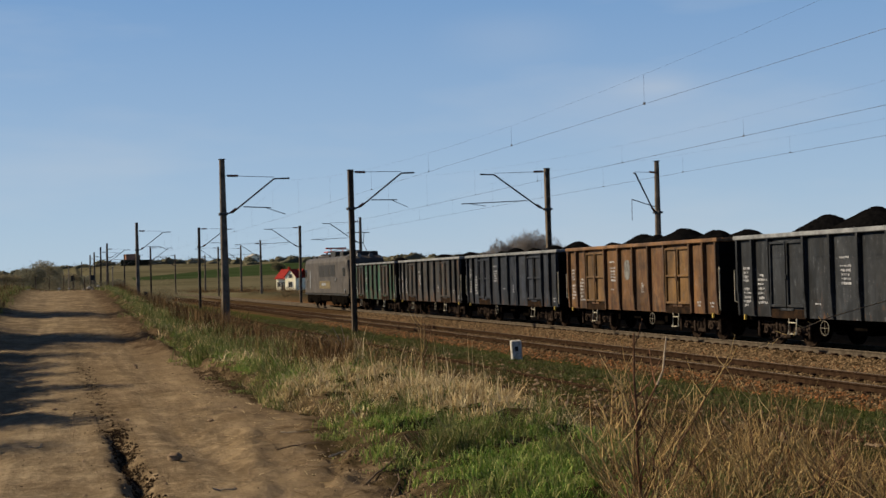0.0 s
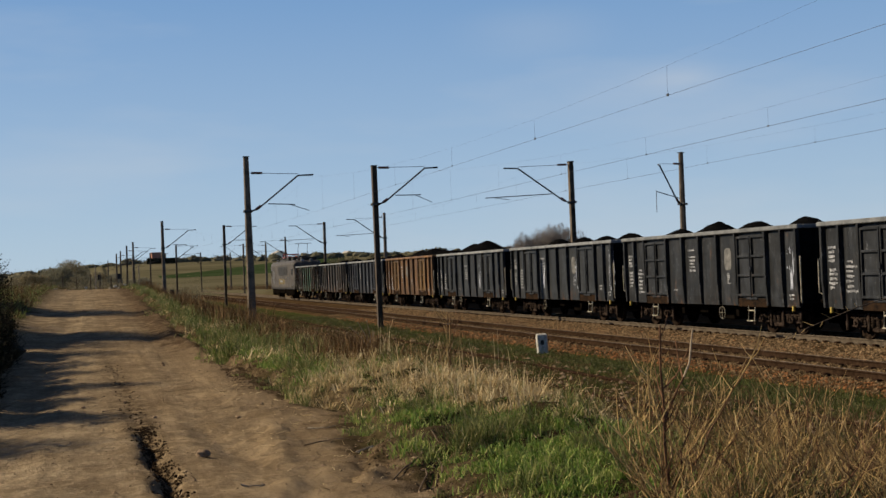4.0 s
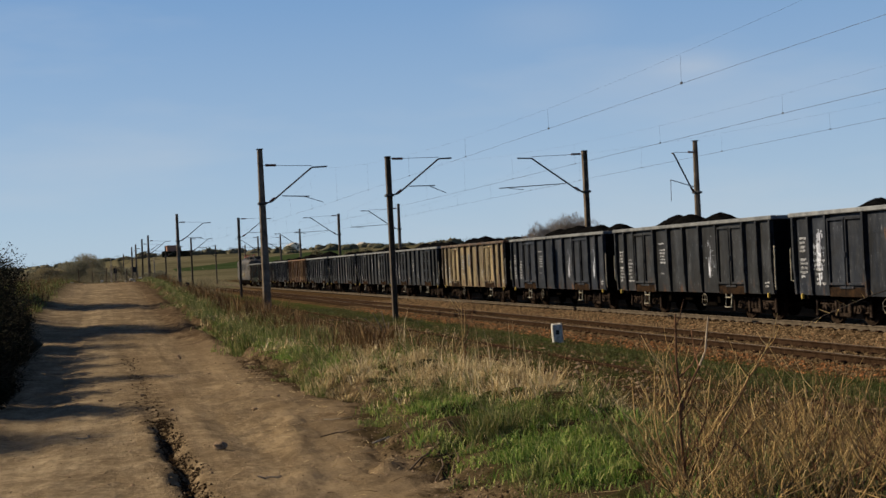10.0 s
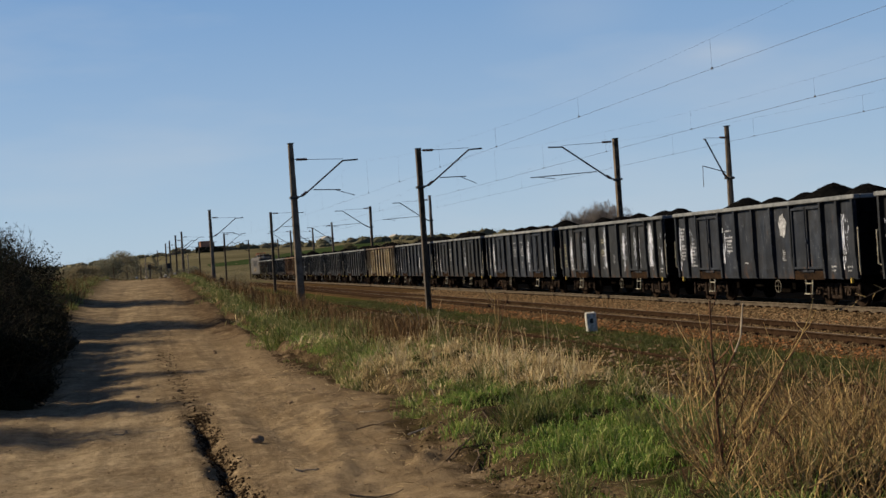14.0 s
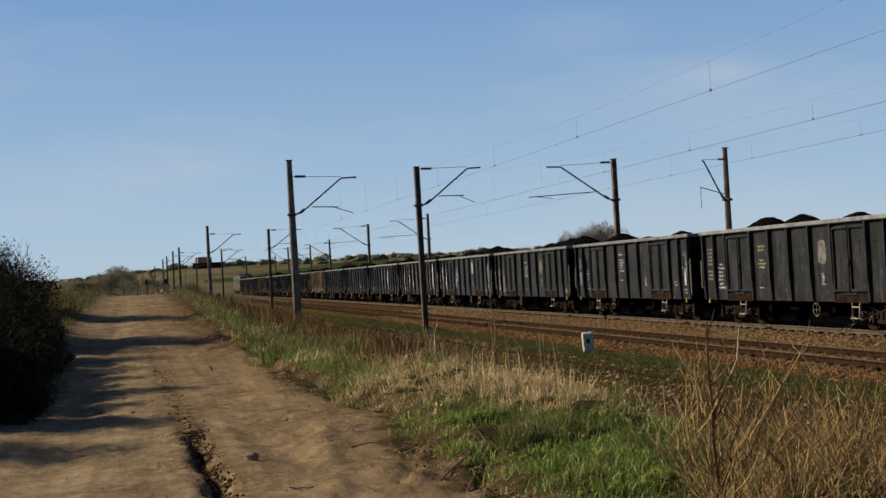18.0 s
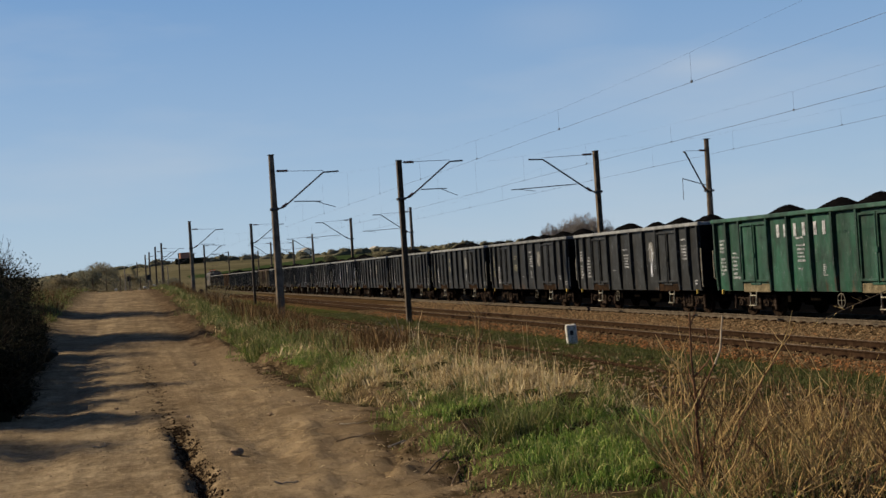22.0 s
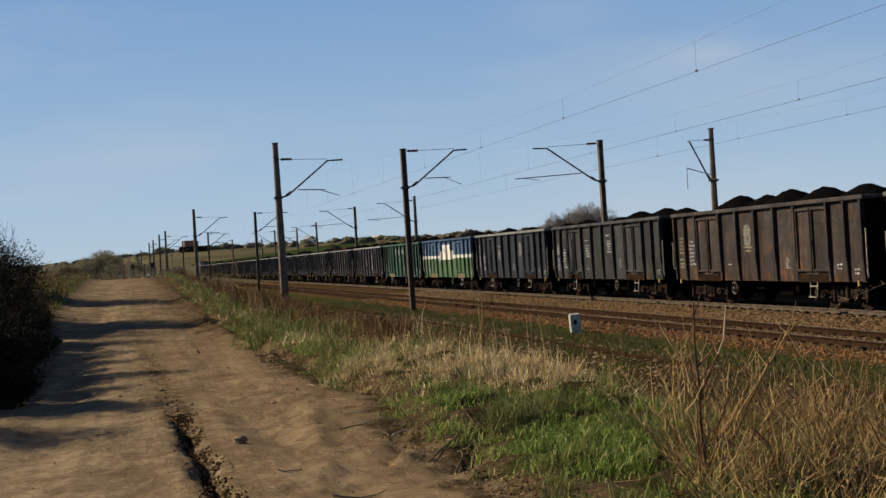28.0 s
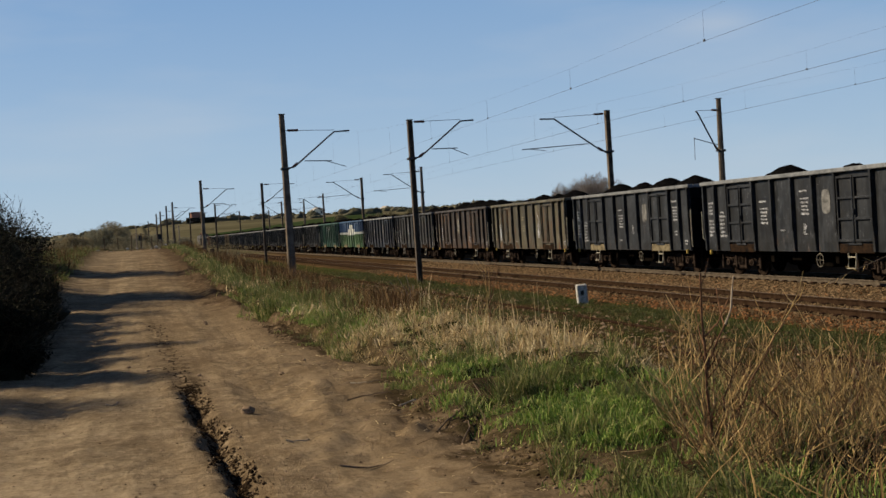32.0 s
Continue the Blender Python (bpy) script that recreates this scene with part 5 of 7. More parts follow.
# colour, share of rust, doors, words for the label, scrapes as (panel y, which)
WAGONS = {
    1: ((0.008, 0.052, 0.028), 0.36, "plain", "faded green and rust-brown", ()),
    2: ((0.0215, 0.0195, 0.0175), 0.32, "plain", "dusty grey", ()),
    3: (BLU, 0.15, "half", "dark blue-grey", ((4.0, 3),)),
    4: ((0.108, 0.050, 0.013), 0.40, "half", "rust-brown", ()),
    5: ((0.0080, 0.0104, 0.0142), 0.12, "plain", "blackish grey", ((-1.9, 3),)),
    6: ((0.0092, 0.0118, 0.0152), 0.14, "plain", "dull blue-grey with pale scrapes", ((-2.4, 2), (-6.2, 0), (1.9, 3))),
    7: (BLK, 0.15, "grid", "blackish", ((-5.9, 3),)),
    8: (BLK, 0.10, "grid", "charcoal grey", ()),
    9: ((0.185, 0.143, 0.076), 0.32, "plain", "ochre yellow", ()),
    10: (BLU, 0.12, "plain", "dark blue-black scratched", ((-1.9, 3), (-4.0, 2), (-5.0, 3))),
    11: (GRY, 0.15, "plain", "dark grey", ((-1.9, 3),)),
    12: (BLU, 0.12, "plain", "dark blue-grey scraped", ((-1.9, 2), (-5.0, 3), (5.0, 2))),
    13: (GRY, 0.18, "plain", "dark grey with pale scrapes", ((5.0, 2), (3.1, 1), (1.9, 3), (0.3, 0), (-1.9, 2), (-3.4, 1), (-4.9, 0), (-6.0, 3))),
    14: (BLU, 0.15, "plain", "dark blue-grey with pale scrapes", ((6.2, 2), (5.2, 3), (3.4, 2), (2.4, 3), (-4.0, 2), (-5.6, 2))),
    15: (BLK, 0.10, "plain", "dark blue-grey with a pale patch", ((5.7, 3),)),
    16: (BLK, 0.12, "plain", "dark grey", ((-5.9, 3),)),
    17: ((0.0034, 0.0043, 0.0058), 0.08, "plain", "black", ()),
    18: ((0.0034, 0.0043, 0.0058), 0.10, "plain", "black with a pale chalk panel", ()),
    19: ((0.0065, 0.0076, 0.0080), 0.08, "plain", "blackish grey", ((-1.9, 3),)),
    20: ((0.0070, 0.046, 0.027), 0.10, "plain", "dark green", ()),
    21: ((0.05, 0.12, 0.05), 0.10, "plain", "blue, white and green painted", ()),
    22: (BLU, 0.10, "plain", "blue-black", ()),
    23: ((0.0185, 0.0180, 0.0175), 0.16, "plain", "grey-brown", ()),
    24: ((0.0190, 0.0122, 0.0085), 0.34, "plain", "chocolate brown", ()),
    25: ((0.060, 0.052, 0.031), 0.30, "plain", "streaked tan and rust", ((-1.9, 3), (5.0, 3))),
    26: (GRY, 0.08, "half", "charcoal grey", ()),
    27: (BLK, 0.06, "grid", "charcoal black", ()),
    28: (BLU, 0.12, "plain", "blue-black", ()),
    29: (GRY, 0.15, "plain", "dark grey", ()),
}
MOVERS, SPINNERS = [], []


def wagon(k):
    colour, rust, doors, words, scrapes = WAGONS[k]
    r = random.Random(100 + k)
    th = thing("coal_wagon", words + " open coal wagon with ribbed sides", "freight wagon", "wagons of the coal train")
    tint = (*colour, rust)

    def put(name, me, label="", m=None, parent=None, same=True):
        if k == 21 and me.materials[0] == PAINT and m is not None:
            me = me.copy()
            me.transform(m)
            m = None
        ob = part(name, me, parent or th, label, m)
        if name in ("lettering", "scrape"):
            ob["kind"] = "stuff"
        if same:
            ob.color = tint
        if k == 21 and me.materials[0] == PAINT:
            ob.material_slots[0].link = "OBJECT"
            ob.material_slots[0].material = LIVERY
        return ob
    put("body", BODY)
    for me in PANELS:
        put("side_panel", me)
        put("side_panel", me, "", pose(0, 0, 0, 0, 0, 180))
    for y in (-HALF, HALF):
        end = put("end_wall", END, "dirty end wall darkened for the shade between wagons", pose(0, y, 0), None, False)
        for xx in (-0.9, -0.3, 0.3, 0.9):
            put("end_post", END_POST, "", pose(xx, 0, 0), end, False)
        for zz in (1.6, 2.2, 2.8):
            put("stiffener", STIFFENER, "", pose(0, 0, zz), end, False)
    rim = put("rim", RIM)
    if k in (9, 20, 21, 24, 25, 4, 23):
        rim.material_slots[0].link = "OBJECT"
        rim.material_slots[0].material = PAINT
        rim.color = {9: (0.10, 0.072, 0.048, 0.5), 21: (0.02, 0.06, 0.13, 0.1)}.get(k, (*[c * 1.35 + 0.012 for c in colour], rust * 0.6))
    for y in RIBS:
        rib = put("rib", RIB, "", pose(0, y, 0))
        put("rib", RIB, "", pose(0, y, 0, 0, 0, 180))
        # rib paint darkened below the panels' to stand in for rib shade and shadow
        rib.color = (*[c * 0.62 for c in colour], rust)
        if k == 9:
            rib.color = (0.085, 0.065, 0.040, 0.4)
        if k == 2:
            rib.color = (0.0075, 0.0070, 0.0065, 0.3)
        if k == 1:
            rib.color = (0.010, 0.009, 0.007, 0.5)
    for y in DOORS:
        for s in (-1, 1):
            leaf = put("door_leaf", LEAVES[doors], "", pose(0, y + s * DW / 2, 0))
            put("door_leaf", LEAVES[doors], "", pose(0, y + s * DW / 2, 0, 0, 0, 180))
            if k in (1, 4, 25):
                leaf.color = (0.028, 0.022, 0.018, 0.35) if k == 1 else (0.125, 0.066, 0.018, 0.28) if k == 4 else (0.046, 0.038, 0.023, 0.4)
        put("lock_bar", BAR, "", pose(0, y, 0))
        put("flap", TAN_FLAP if k in (20, 21, 26) else FLAP, "dusty tan flap below the doors" if k in (20, 21, 26) else "rusty flap below the doors" if k in (23, 24, 10) else "", pose(0, y, 0), None, False)
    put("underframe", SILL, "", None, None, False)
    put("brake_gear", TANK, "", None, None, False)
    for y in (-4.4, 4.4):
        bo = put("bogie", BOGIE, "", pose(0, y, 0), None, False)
        for d in (-0.9, 0.9):
            SPINNERS.append((put("wheelset", WHEELS, "", pose(0, d, 0.46), bo, False), d, 0.46))
    for s in (-1, 1):
        for x in (-0.875, 0.875):
            put("buffer", BUFFER, "", pose(x, s * HALF, 1.03, 0, 0, 0 if s > 0 else 180), None, False)
        put("coupling", HOOK, "", pose(0, s * HALF, 0.98, 0, 0, 0 if s > 0 else 180), None, False)
    put("handrail", RAILING, "", None, None, False)
    put("handrail", FAR_RAILING, "", None, None, False)
    wy = r.choice((-1, 1)) * 1.6
    put("brake_wheel", WHEEL_HAND, "white brake wheel", pose(0, wy, 0), None, False)
    for y in (DOORS if k % 3 else DOORS[:1]):
        put("step", STEP, "", pose(0, y + r.uniform(-0.3, 0.3), 0), None, False)
    for y in (-6.0, 6.0):
        put("rope_hook", HOOKLET, "", pose(0, y, 0), None, False)
    tan = k in (13, 17, 18, 24, 25)
    put("lettering", TEXTS[6 if tan else 2], "", pose(0, 5.9, r.uniform(2.35, 2.75)), None, False)
    put("lettering", TEXTS[1], "", pose(0, 5.0, r.uniform(1.95, 2.3)), None, False)
    put("lettering", TEXTS[3] if tan else TEXTS[0], "", pose(0, r.choice((1.95, 0.65)), r.uniform(2.5, 2.75)), None, False)
    put("lettering", TEXTS[5], "", pose(0, r.choice((-0.65, -1.95)), r.uniform(1.6, 1.9)), None, False)
    put("lettering", TEXTS[7], "", pose(0, r.choice((1.95, 0.65)), r.uniform(1.25, 1.7)), None, False)
    put("lettering", TEXTS[4], "", pose(0, -5.9, 1.25), None, False)
    if k % 2 == 0:
        put("lettering", TEXTS[4], "", pose(0, -5.0, r.uniform(1.2, 1.8)), None, False)
    if k in (12, 18, 23, 26, 27, 19):
        put("lettering", TEXTS[0], "", pose(0, -5.0 if k in (26, 19) else -0.7, 2.75), None, False)
    if k in (9, 15, 18, 19, 24, 26, 27, 4, 6, 7, 17, 22):
        put("chalk_panel", PLACARD, "grey chalk panel", pose(0, 0.65 if k in (4, 24, 9) else -1.95, 2.35), None, False)
    for y, which in scrapes:
        put("scrape", SCRAPES[which], "pale scraped paint", pose(0, y, 2.05), None, False)
    if k == 14:
        v = [(-SIDE - 0.031, 0.24 * math.cos(a) * (1 + 0.15 * math.sin(5 * a)), 0.36 * math.sin(a) * (1 + 0.12 * math.cos(7 * a))) for a in (2 * math.pi * i / 28 for i in range(28))]
        put("paint_patch", Build().add(v, [tuple(range(27, -1, -1))]).mesh("paint_patch", M_MARK), "round pale worn patch", pose(0, -1.95, 2.55), None, False)
    if k == 20:
        for y in (2.0, 1.55, 0.95, 0.42, -0.25, -0.75):
            b = Build().box(-SIDE - 0.034, -SIDE - 0.026, -0.085, 0.085, 2.54, 2.94)
            put("emblem_block", b.mesh("emblem_block", M_MARK), "pale painted block", pose(0, y, 0), None, False)
    if k == 21:
        b = Build().disc((-SIDE - 0.03, 0, 0), 0.16, (1, 0, 0), 0.006, 16)
        put("emblem", b.mesh("emblem", M_GREYWALL), "small round grey-green emblem", pose(0, 0.65, 2.6), None, False)
    coal = tagged(new("coal_load", HEAPED.get(k, COAL[k % 9])), "heaped black coal filling an open wagon", "coal", "coal loads", "stuff")
    off = (4 - k) * PITCH + HALF
    MOVERS.append((th, off))
    MOVERS.append((coal, off))


for k in WAGONS:
    wagon(k)


# ---- locomotive ----
def locomotive():
    th = thing("electric_locomotive", "grey boxy electric locomotive with folded pantographs", "locomotive")
    L, W = 9.0, 1.5

    def section(y, top, w, low=1.15):
        return [(-w, y, low), (w, y, low), (w, y, top - 0.42), (w - 0.07, y, top - 0.16), (w - 0.34, y, top), (-w + 0.34, y, top), (-w + 0.07, y, top - 0.16), (-w, y, top - 0.42)]
    b = Build()
    ends = [(-L, 2.6, W - 0.12), (-L + 0.35, 3.75, W - 0.04), (-L + 0.8, 4.0, W), (L - 0.8, 4.0, W), (L - 0.35, 3.75, W - 0.04), (L, 2.6, W - 0.12)]
    v = [p for y, t, w in ends for p in section(y, t, w)]
    f = [tuple(range(8)), tuple(range(47, 39, -1))]
    for i in range(5):
        f += [(i * 8 + k, i * 8 + 8 + k, i * 8 + 8 + (k + 1) % 8, i * 8 + (k + 1) % 8) for k in range(8)]
    part("body", b.add(v, f).mesh("loco_body", M_LOCO), th)
    part("skirt", Build().box(-W + 0.06, W - 0.06, -L + 0.15, L - 0.15, 0.98, 1.15, 0.03).mesh("skirt", M_LOCO_D), th)
    for y in (-7.9, 7.9):
        part("cab_window", Build().box(-W - 0.012, -W + 0.02, y - 0.45, y + 0.45, 2.45, 3.1, 0.02).mesh("cab_window", M_GLASS), th)
        part("cab_door", Build().box(-W - 0.014, -W + 0.02, y * 0.87 - 0.33, y * 0.87 + 0.33, 1.2, 3.1, 0.02).mesh("cab_door", M_LOCO), th, "pale grey cab door")
        s = 1 if y > 0 else -1
        for x in (-0.62, 0.62):
            part("windscreen", Build().add([(x - 0.5, s * (L + 0.012), 2.62), (x + 0.5, s * (L + 0.012), 2.62), (x + 0.48, s * (L - 0.30), 3.55), (x - 0.48, s * (L - 0.30), 3.55)], [(0, 1, 2, 3)]).add([(x - 0.5, s * (L - 0.02), 2.62), (x + 0.5, s * (L - 0.02), 2.62), (x + 0.48, s * (L - 0.33), 3.55), (x - 0.48, s * (L - 0.33), 3.55)], [(3, 2, 1, 0)]).mesh("windscreen", M_GLASS), th)
        for x in (-0.95, 0.95):
            part("headlight", Build().disc((x, s * L, 1.75), 0.16, (0, 1, 0), 0.14, 14).mesh("headlight", M_RIM), th, "round lamp")
        for x in (-0.875, 0.875):
            part("buffer", BUFFER, th, "", pose(x, s * L, 1.03, 0, 0, 0 if s > 0 else 180))
    for k in range(3):
        y = -3.6 + k * 2.3
        g = part("louvre_panel", Build().box(-W - 0.01, -W + 0.02, y - 1.05, y + 1.05, 2.45, 3.4, 0.01).mesh("louvre_panel", M_LOCO_D), th, "dark louvred grille")
        for j in range(7):
            part("slat", Build().box(-W - 0.03, -W - 0.008, y - 1.0, y + 1.0, 2.50 + j * 0.125, 2.55 + j * 0.125).mesh("slat", M_LOCO_D), g)
    for y, z in ((-4.9, 2.2), (7.2, 2.2), (-8.3, 1.35)):
        part("side_lamp", Build().disc((-W - 0.01, y, z), 0.13, (1, 0, 0), 0.1, 12).mesh("side_lamp", M_RIM), th, "pale round side lamp")
    part("door_rail", Build().box(-W - 0.03, -W + 0.01, 5.7, 6.1, 1.5, 3.0, 0.02).mesh("door_rail", M_RIM), th, "pale strip beside the cab door")
    part("side_panel", Build().box(-W - 0.012, -W + 0.01, -2.6, 1.9, 1.5, 2.1, 0.01).mesh("side_panel", M_TANFLAP), th, "pale dusty side panel")
    for y in (-5.3, 5.3):
        part("bogie_frame", Build().box(-W + 0.12, -W + 0.3, y - 2.9, y + 2.9, 0.42, 0.98, 0.05).box(-W + 0.05, -W + 0.3, y - 2.3, y - 0.9, 0.28, 0.75, 0.05).box(-W + 0.05, -W + 0.3, y + 0.9, y + 2.3, 0.28, 0.75, 0.05).mesh("bogie_frame", M_UNDER), th, "grimy six-wheeled bogie frame")
    part("battery_box", Build().box(-W + 0.1, -W + 0.7, -1.9, 1.9, 0.5, 1.0, 0.05).mesh("battery_box", M_UNDER), th)
    part("number_panel", Build().box(-W - 0.024, -W + 0.01, -0.9, 0.9, 1.75, 1.95).mesh("number_panel", M_RIM), th, "pale number board bar")
    part("roof_box", Build().box(-0.8, 0.8, 1.2, 6.0, 3.98, 4.2, 0.06).mesh("roof_box", M_LOCO_D), th)
    for k, (x, y, w, d, h) in enumerate(((0.0, 7.0, 0.9, 0.8, 0.22), (-0.5, -1.2, 0.45, 0.9, 0.42), (0.45, -2.6, 0.5, 0.7, 0.5), (-0.3, -4.2, 0.6, 0.6, 0.36), (0.3, -7.6, 0.8, 0.5, 0.3), (0.0, 4.6, 0.7, 0.7, 0.34))):
        part("roof_equipment", Build().box(x - w, x + w, y - d, y + d, 3.97, 4.0 + h, 0.05).mesh("roof_equipment", M_LOCO_D), th)
    part("roof_conductor", Build().tube([(-0.2, -6.0, 4.5), (-0.2, 0.0, 4.62), (-0.2, 5.5, 4.5)], 0.03, 6).mesh("roof_conductor", M_ARM), th)
    for x in (-0.45, 0.45):
        part("roof_lamp", Build().disc((x, -8.45, 3.98), 0.16, (0, 1, 0), 0.25, 14).mesh("roof_lamp", M_RIM), th, "pale round roof lamp")
    for y, up in ((-6.4, True), (2.2, False)):
        pan = part("pantograph", Build().box(-0.7, 0.7, y - 0.7, y + 0.7, 4.02, 4.12, 0.02).mesh("pantograph_base", M_RED if not up else M_ARM), th)
        h = 5.72 if up else 4.72
        bb = Build()
        for s in (-1, 1):
            bb.tube([(s * 0.6, y - 0.6, 4.12), (s * 0.5, y - (0.9 if not up else -0.5), (h + 4.1) / 2), (s * 0.45, y, h)], 0.03 if up else 0.05, 5)
        if not up:
            bb.box(-0.85, 0.85, y - 0.9, y - 0.8, 4.42, 4.52, 0.01).box(-0.85, 0.85, y + 0.8, y + 0.9, 4.42, 4.52, 0.01).box(-0.85, -0.77, y - 0.9, y + 0.9, 4.42, 4.52, 0.01).box(0.77, 0.85, y - 0.9, y + 0.9, 4.42, 4.52, 0.01)
        part("pantograph_arm", bb.mesh("pantograph_arm", M_RED if not up else M_ARM), pan)
        part("collector", Build().box(-0.85, 0.85, y - 0.14, y + 0.14, h, h + (0.05 if up else 0.12), 0.015).mesh("collector", M_ARM if up else M_RED), pan)
    for x, y in ((-0.6, -3.6), (0.4, -3.2), (-0.5, 3.5), (0.5, 3.8), (0.0, 0.5)):
        part("roof_insulator", Build().tube([(x, y, 4.0), (x, y, 4.4)], 0.09, 8).mesh("roof_insulator", M_INS), th)
    for y in (-5.3, 5.3):
        bo = part("bogie", BOGIE, th, "", pose(0, y, 0))
        for d in (-1.6, 0.0, 1.6):
            SPINNERS.append((part("wheelset", WHEELS, bo, "", pose(0, d, 0.48)), d, 0.48))
    MOVERS.append((th, 65.7))


locomotive()

# ---- beside the line ----
ks = thing("kilometre_stone", "whitewashed concrete kilometre stone with black mark", "marker stone", "", "", pose(12.9, 36.8, ground_z(12.9, 36.8) - 0.02, 0, -3, -14))
part("block", Build().box(-0.16, 0.16, -0.15, 0.15, -0.1, 0.60, 0.03).mesh("block", M_WHITE), ks)
part("number_bar", Build().box(-0.05, 0.05, -0.158, -0.151, 0.28, 0.42).mesh("number_bar", M_BLACK), ks, "black painted bar")


# ---- plants ----
def blades(name, pts, height, spread, lean, mat, label, category, width=0.006, seed=1):
    """Bent tapering blades at the given points; height and spread are per point."""
    r = np.random.RandomState(seed)
    n = len(pts)
    a, b = r.uniform(0, 6.283, n), r.uniform(0, 6.283, n)
    h = height * r.uniform(0.5, 1.25, n)
    d = np.stack([np.cos(a), np.sin(a)], 1) * (lean * h * r.uniform(0.2, 1.2, n))[:, None]
    w = np.stack([np.cos(b), np.sin(b)], 1) * (width * r.uniform(0.6, 1.5, n))[:, None]
    base = pts.copy()
    base[:, :2] += r.normal(0, 1, (n, 2)) * spread
    v = np.zeros((n, 5, 3))
    v[:, 0], v[:, 1] = base, base
    v[:, 0, :2] -= w
    v[:, 1, :2] += w
    mid = base + np.concatenate([d * 0.35, (h * 0.6)[:, None]], 1)
    v[:, 2], v[:, 3] = mid, mid
    v[:, 2, :2] += w * 0.75
    v[:, 3, :2] -= w * 0.75
    v[:, 4] = base + np.concatenate([d, (h * (1 - 0.25 * lean))[:, None]], 1)
    o = 5 * np.arange(n)[:, None]
    f = np.concatenate([o + [0, 1, 2], o + [0, 2, 3], o + [3, 2, 4]], 1).reshape(-1, 3)
    return tagged(new(name, soft_mesh(name, v.reshape(-1, 3), f, mat)), label, category, "", "stuff")


def scatter(n, xr, yr, seed, dens=None, pw=1.0):
    r = np.random.RandomState(seed)
    x = r.uniform(*xr, n)
    y = yr[0] + (yr[1] - yr[0]) * r.uniform(0, 1, n) ** pw
    if dens is not None:
        keep = r.uniform(0, 1, n) < dens(x, y)
        x, y = x[keep], y[keep]
    return np.stack([x, y, np.maximum(land(x, y), np.where((x > 13.2) & (x < 14.6), bed_z(x, y) - 0.03, -9)) - 0.01], 1)


def verge_edge(x, y):
    bare = np.exp(-((x - 2.60 - 0.34 * (y - 10.2)) / 0.13) ** 2) * sstep(9.9, 10.4, y) * sstep(13.2, 12.2, y)
    bare = np.maximum(bare, 0.95 * np.exp(-(((x - 2.55) / 0.30) ** 2 + ((y - 22.4) / 3.0) ** 2)))
    return (1 - bare) * sstep(2.38, 2.92, x + verge_shift(y) - 0.10 * sstep(19, 15, y) * sstep(10.5, 12, y) + 0.5 * waves(x, y, 31, 1.2) + 0.25 * waves(x, y, 32, 3.5))


def straw_zone(x, y):
    near = np.exp(-(((x - 3.72 - 0.20 * (15.5 - y)) / 0.85) ** 2 + ((y - 15.4) / 3.4) ** 2))
    return np.clip(1.5 * near + 0.5 * np.exp(-(((x - 4.4) / 0.55) ** 2 + ((y - 21.0) / 6.0) ** 2)), 0, 1)


def tufts(name, n, per, xr, yr, dens, height, mat, label, category, width, seed, lean=0.7, spread=0.05, pw=1.5):
    """Blades that fan out of tuft centres, each tuft with a height of its own."""
    c = scatter(n, xr, yr, seed, dens, pw)
    r = np.random.RandomState(seed + 500)
    tall = np.repeat(height * (0.3 + 1.3 * r.uniform(0, 1, len(c)) ** 1.4), per)
    return blades(name, np.repeat(c, per, 0), tall, spread, lean, mat, label, category, width, seed)


def patch(seed, scale, lo, hi):
    return lambda x, y: sstep(lo, hi, waves(x, y, seed, scale))


lumpy = patch(48, 0.9, -0.2, 0.25)


def green(x, y):
    """Greenest by the near edge of the verge and along the road further on."""
    near = np.exp(-(((x - 3.5) / 0.9) ** 2 + ((y - 10.5) / 3.5) ** 2)) + np.exp(-(((x - 2.9) / 0.8) ** 2 + ((y - 27) / 7.0) ** 2))
    return np.clip(patch(33, 1.6, -0.25, 0.2)(x, y) * 0.8 + near, 0, 1)


clump, knot = patch(64, 5.0, -0.12, 0.22), patch(65, 9.0, -0.2, 0.3)


def matted(x, y):
    """Where grass stands thick, with bare gaps a hand or two wide between."""
    return np.clip(0.06 + 0.94 * clump(x, y), 0, 1) * (0.25 + 0.75 * knot(x, y))


tussock = patch(58, 2.6, -0.05, 0.3)
tufts("spring_grass", 64000, 16, (1.9, 6.6), (5.0, 36), lambda x, y: verge_edge(x, y) * matted(x, y) * (0.10 + 0.90 * green(x, y)) * (1 - 0.93 * straw_zone(x, y)) * (1 - 0.85 * sstep(4.4, 5.8, x)), 0.105, M_GRASS, "fresh green grass tufts on the verge", "grass", 0.0038, 41, 1.0, 0.05, 1.7)
tufts("tall_grass", 7000, 24, (2.2, 6.0), (5.0, 36), lambda x, y: verge_edge(x, y) * tussock(x, y) * (1 - 0.85 * straw_zone(x, y)), 0.25, M_DULLGRASS, "taller green tussocks on the verge", "grass", 0.0034, 61, 1.25, 0.035, 1.6)
tufts("straw_tussocks", 6500, 24, (2.4, 5.8), (5.0, 34), lambda x, y: verge_edge(x, y) * tussock(x + 7, y) * sstep(10.8, 13.0, y) * (0.03 + 0.97 * straw_zone(x, y)), 0.22, M_DRY, "pale dead grass tussocks on the verge", "grass", 0.0032, 66, 1.5, 0.05, 1.6)
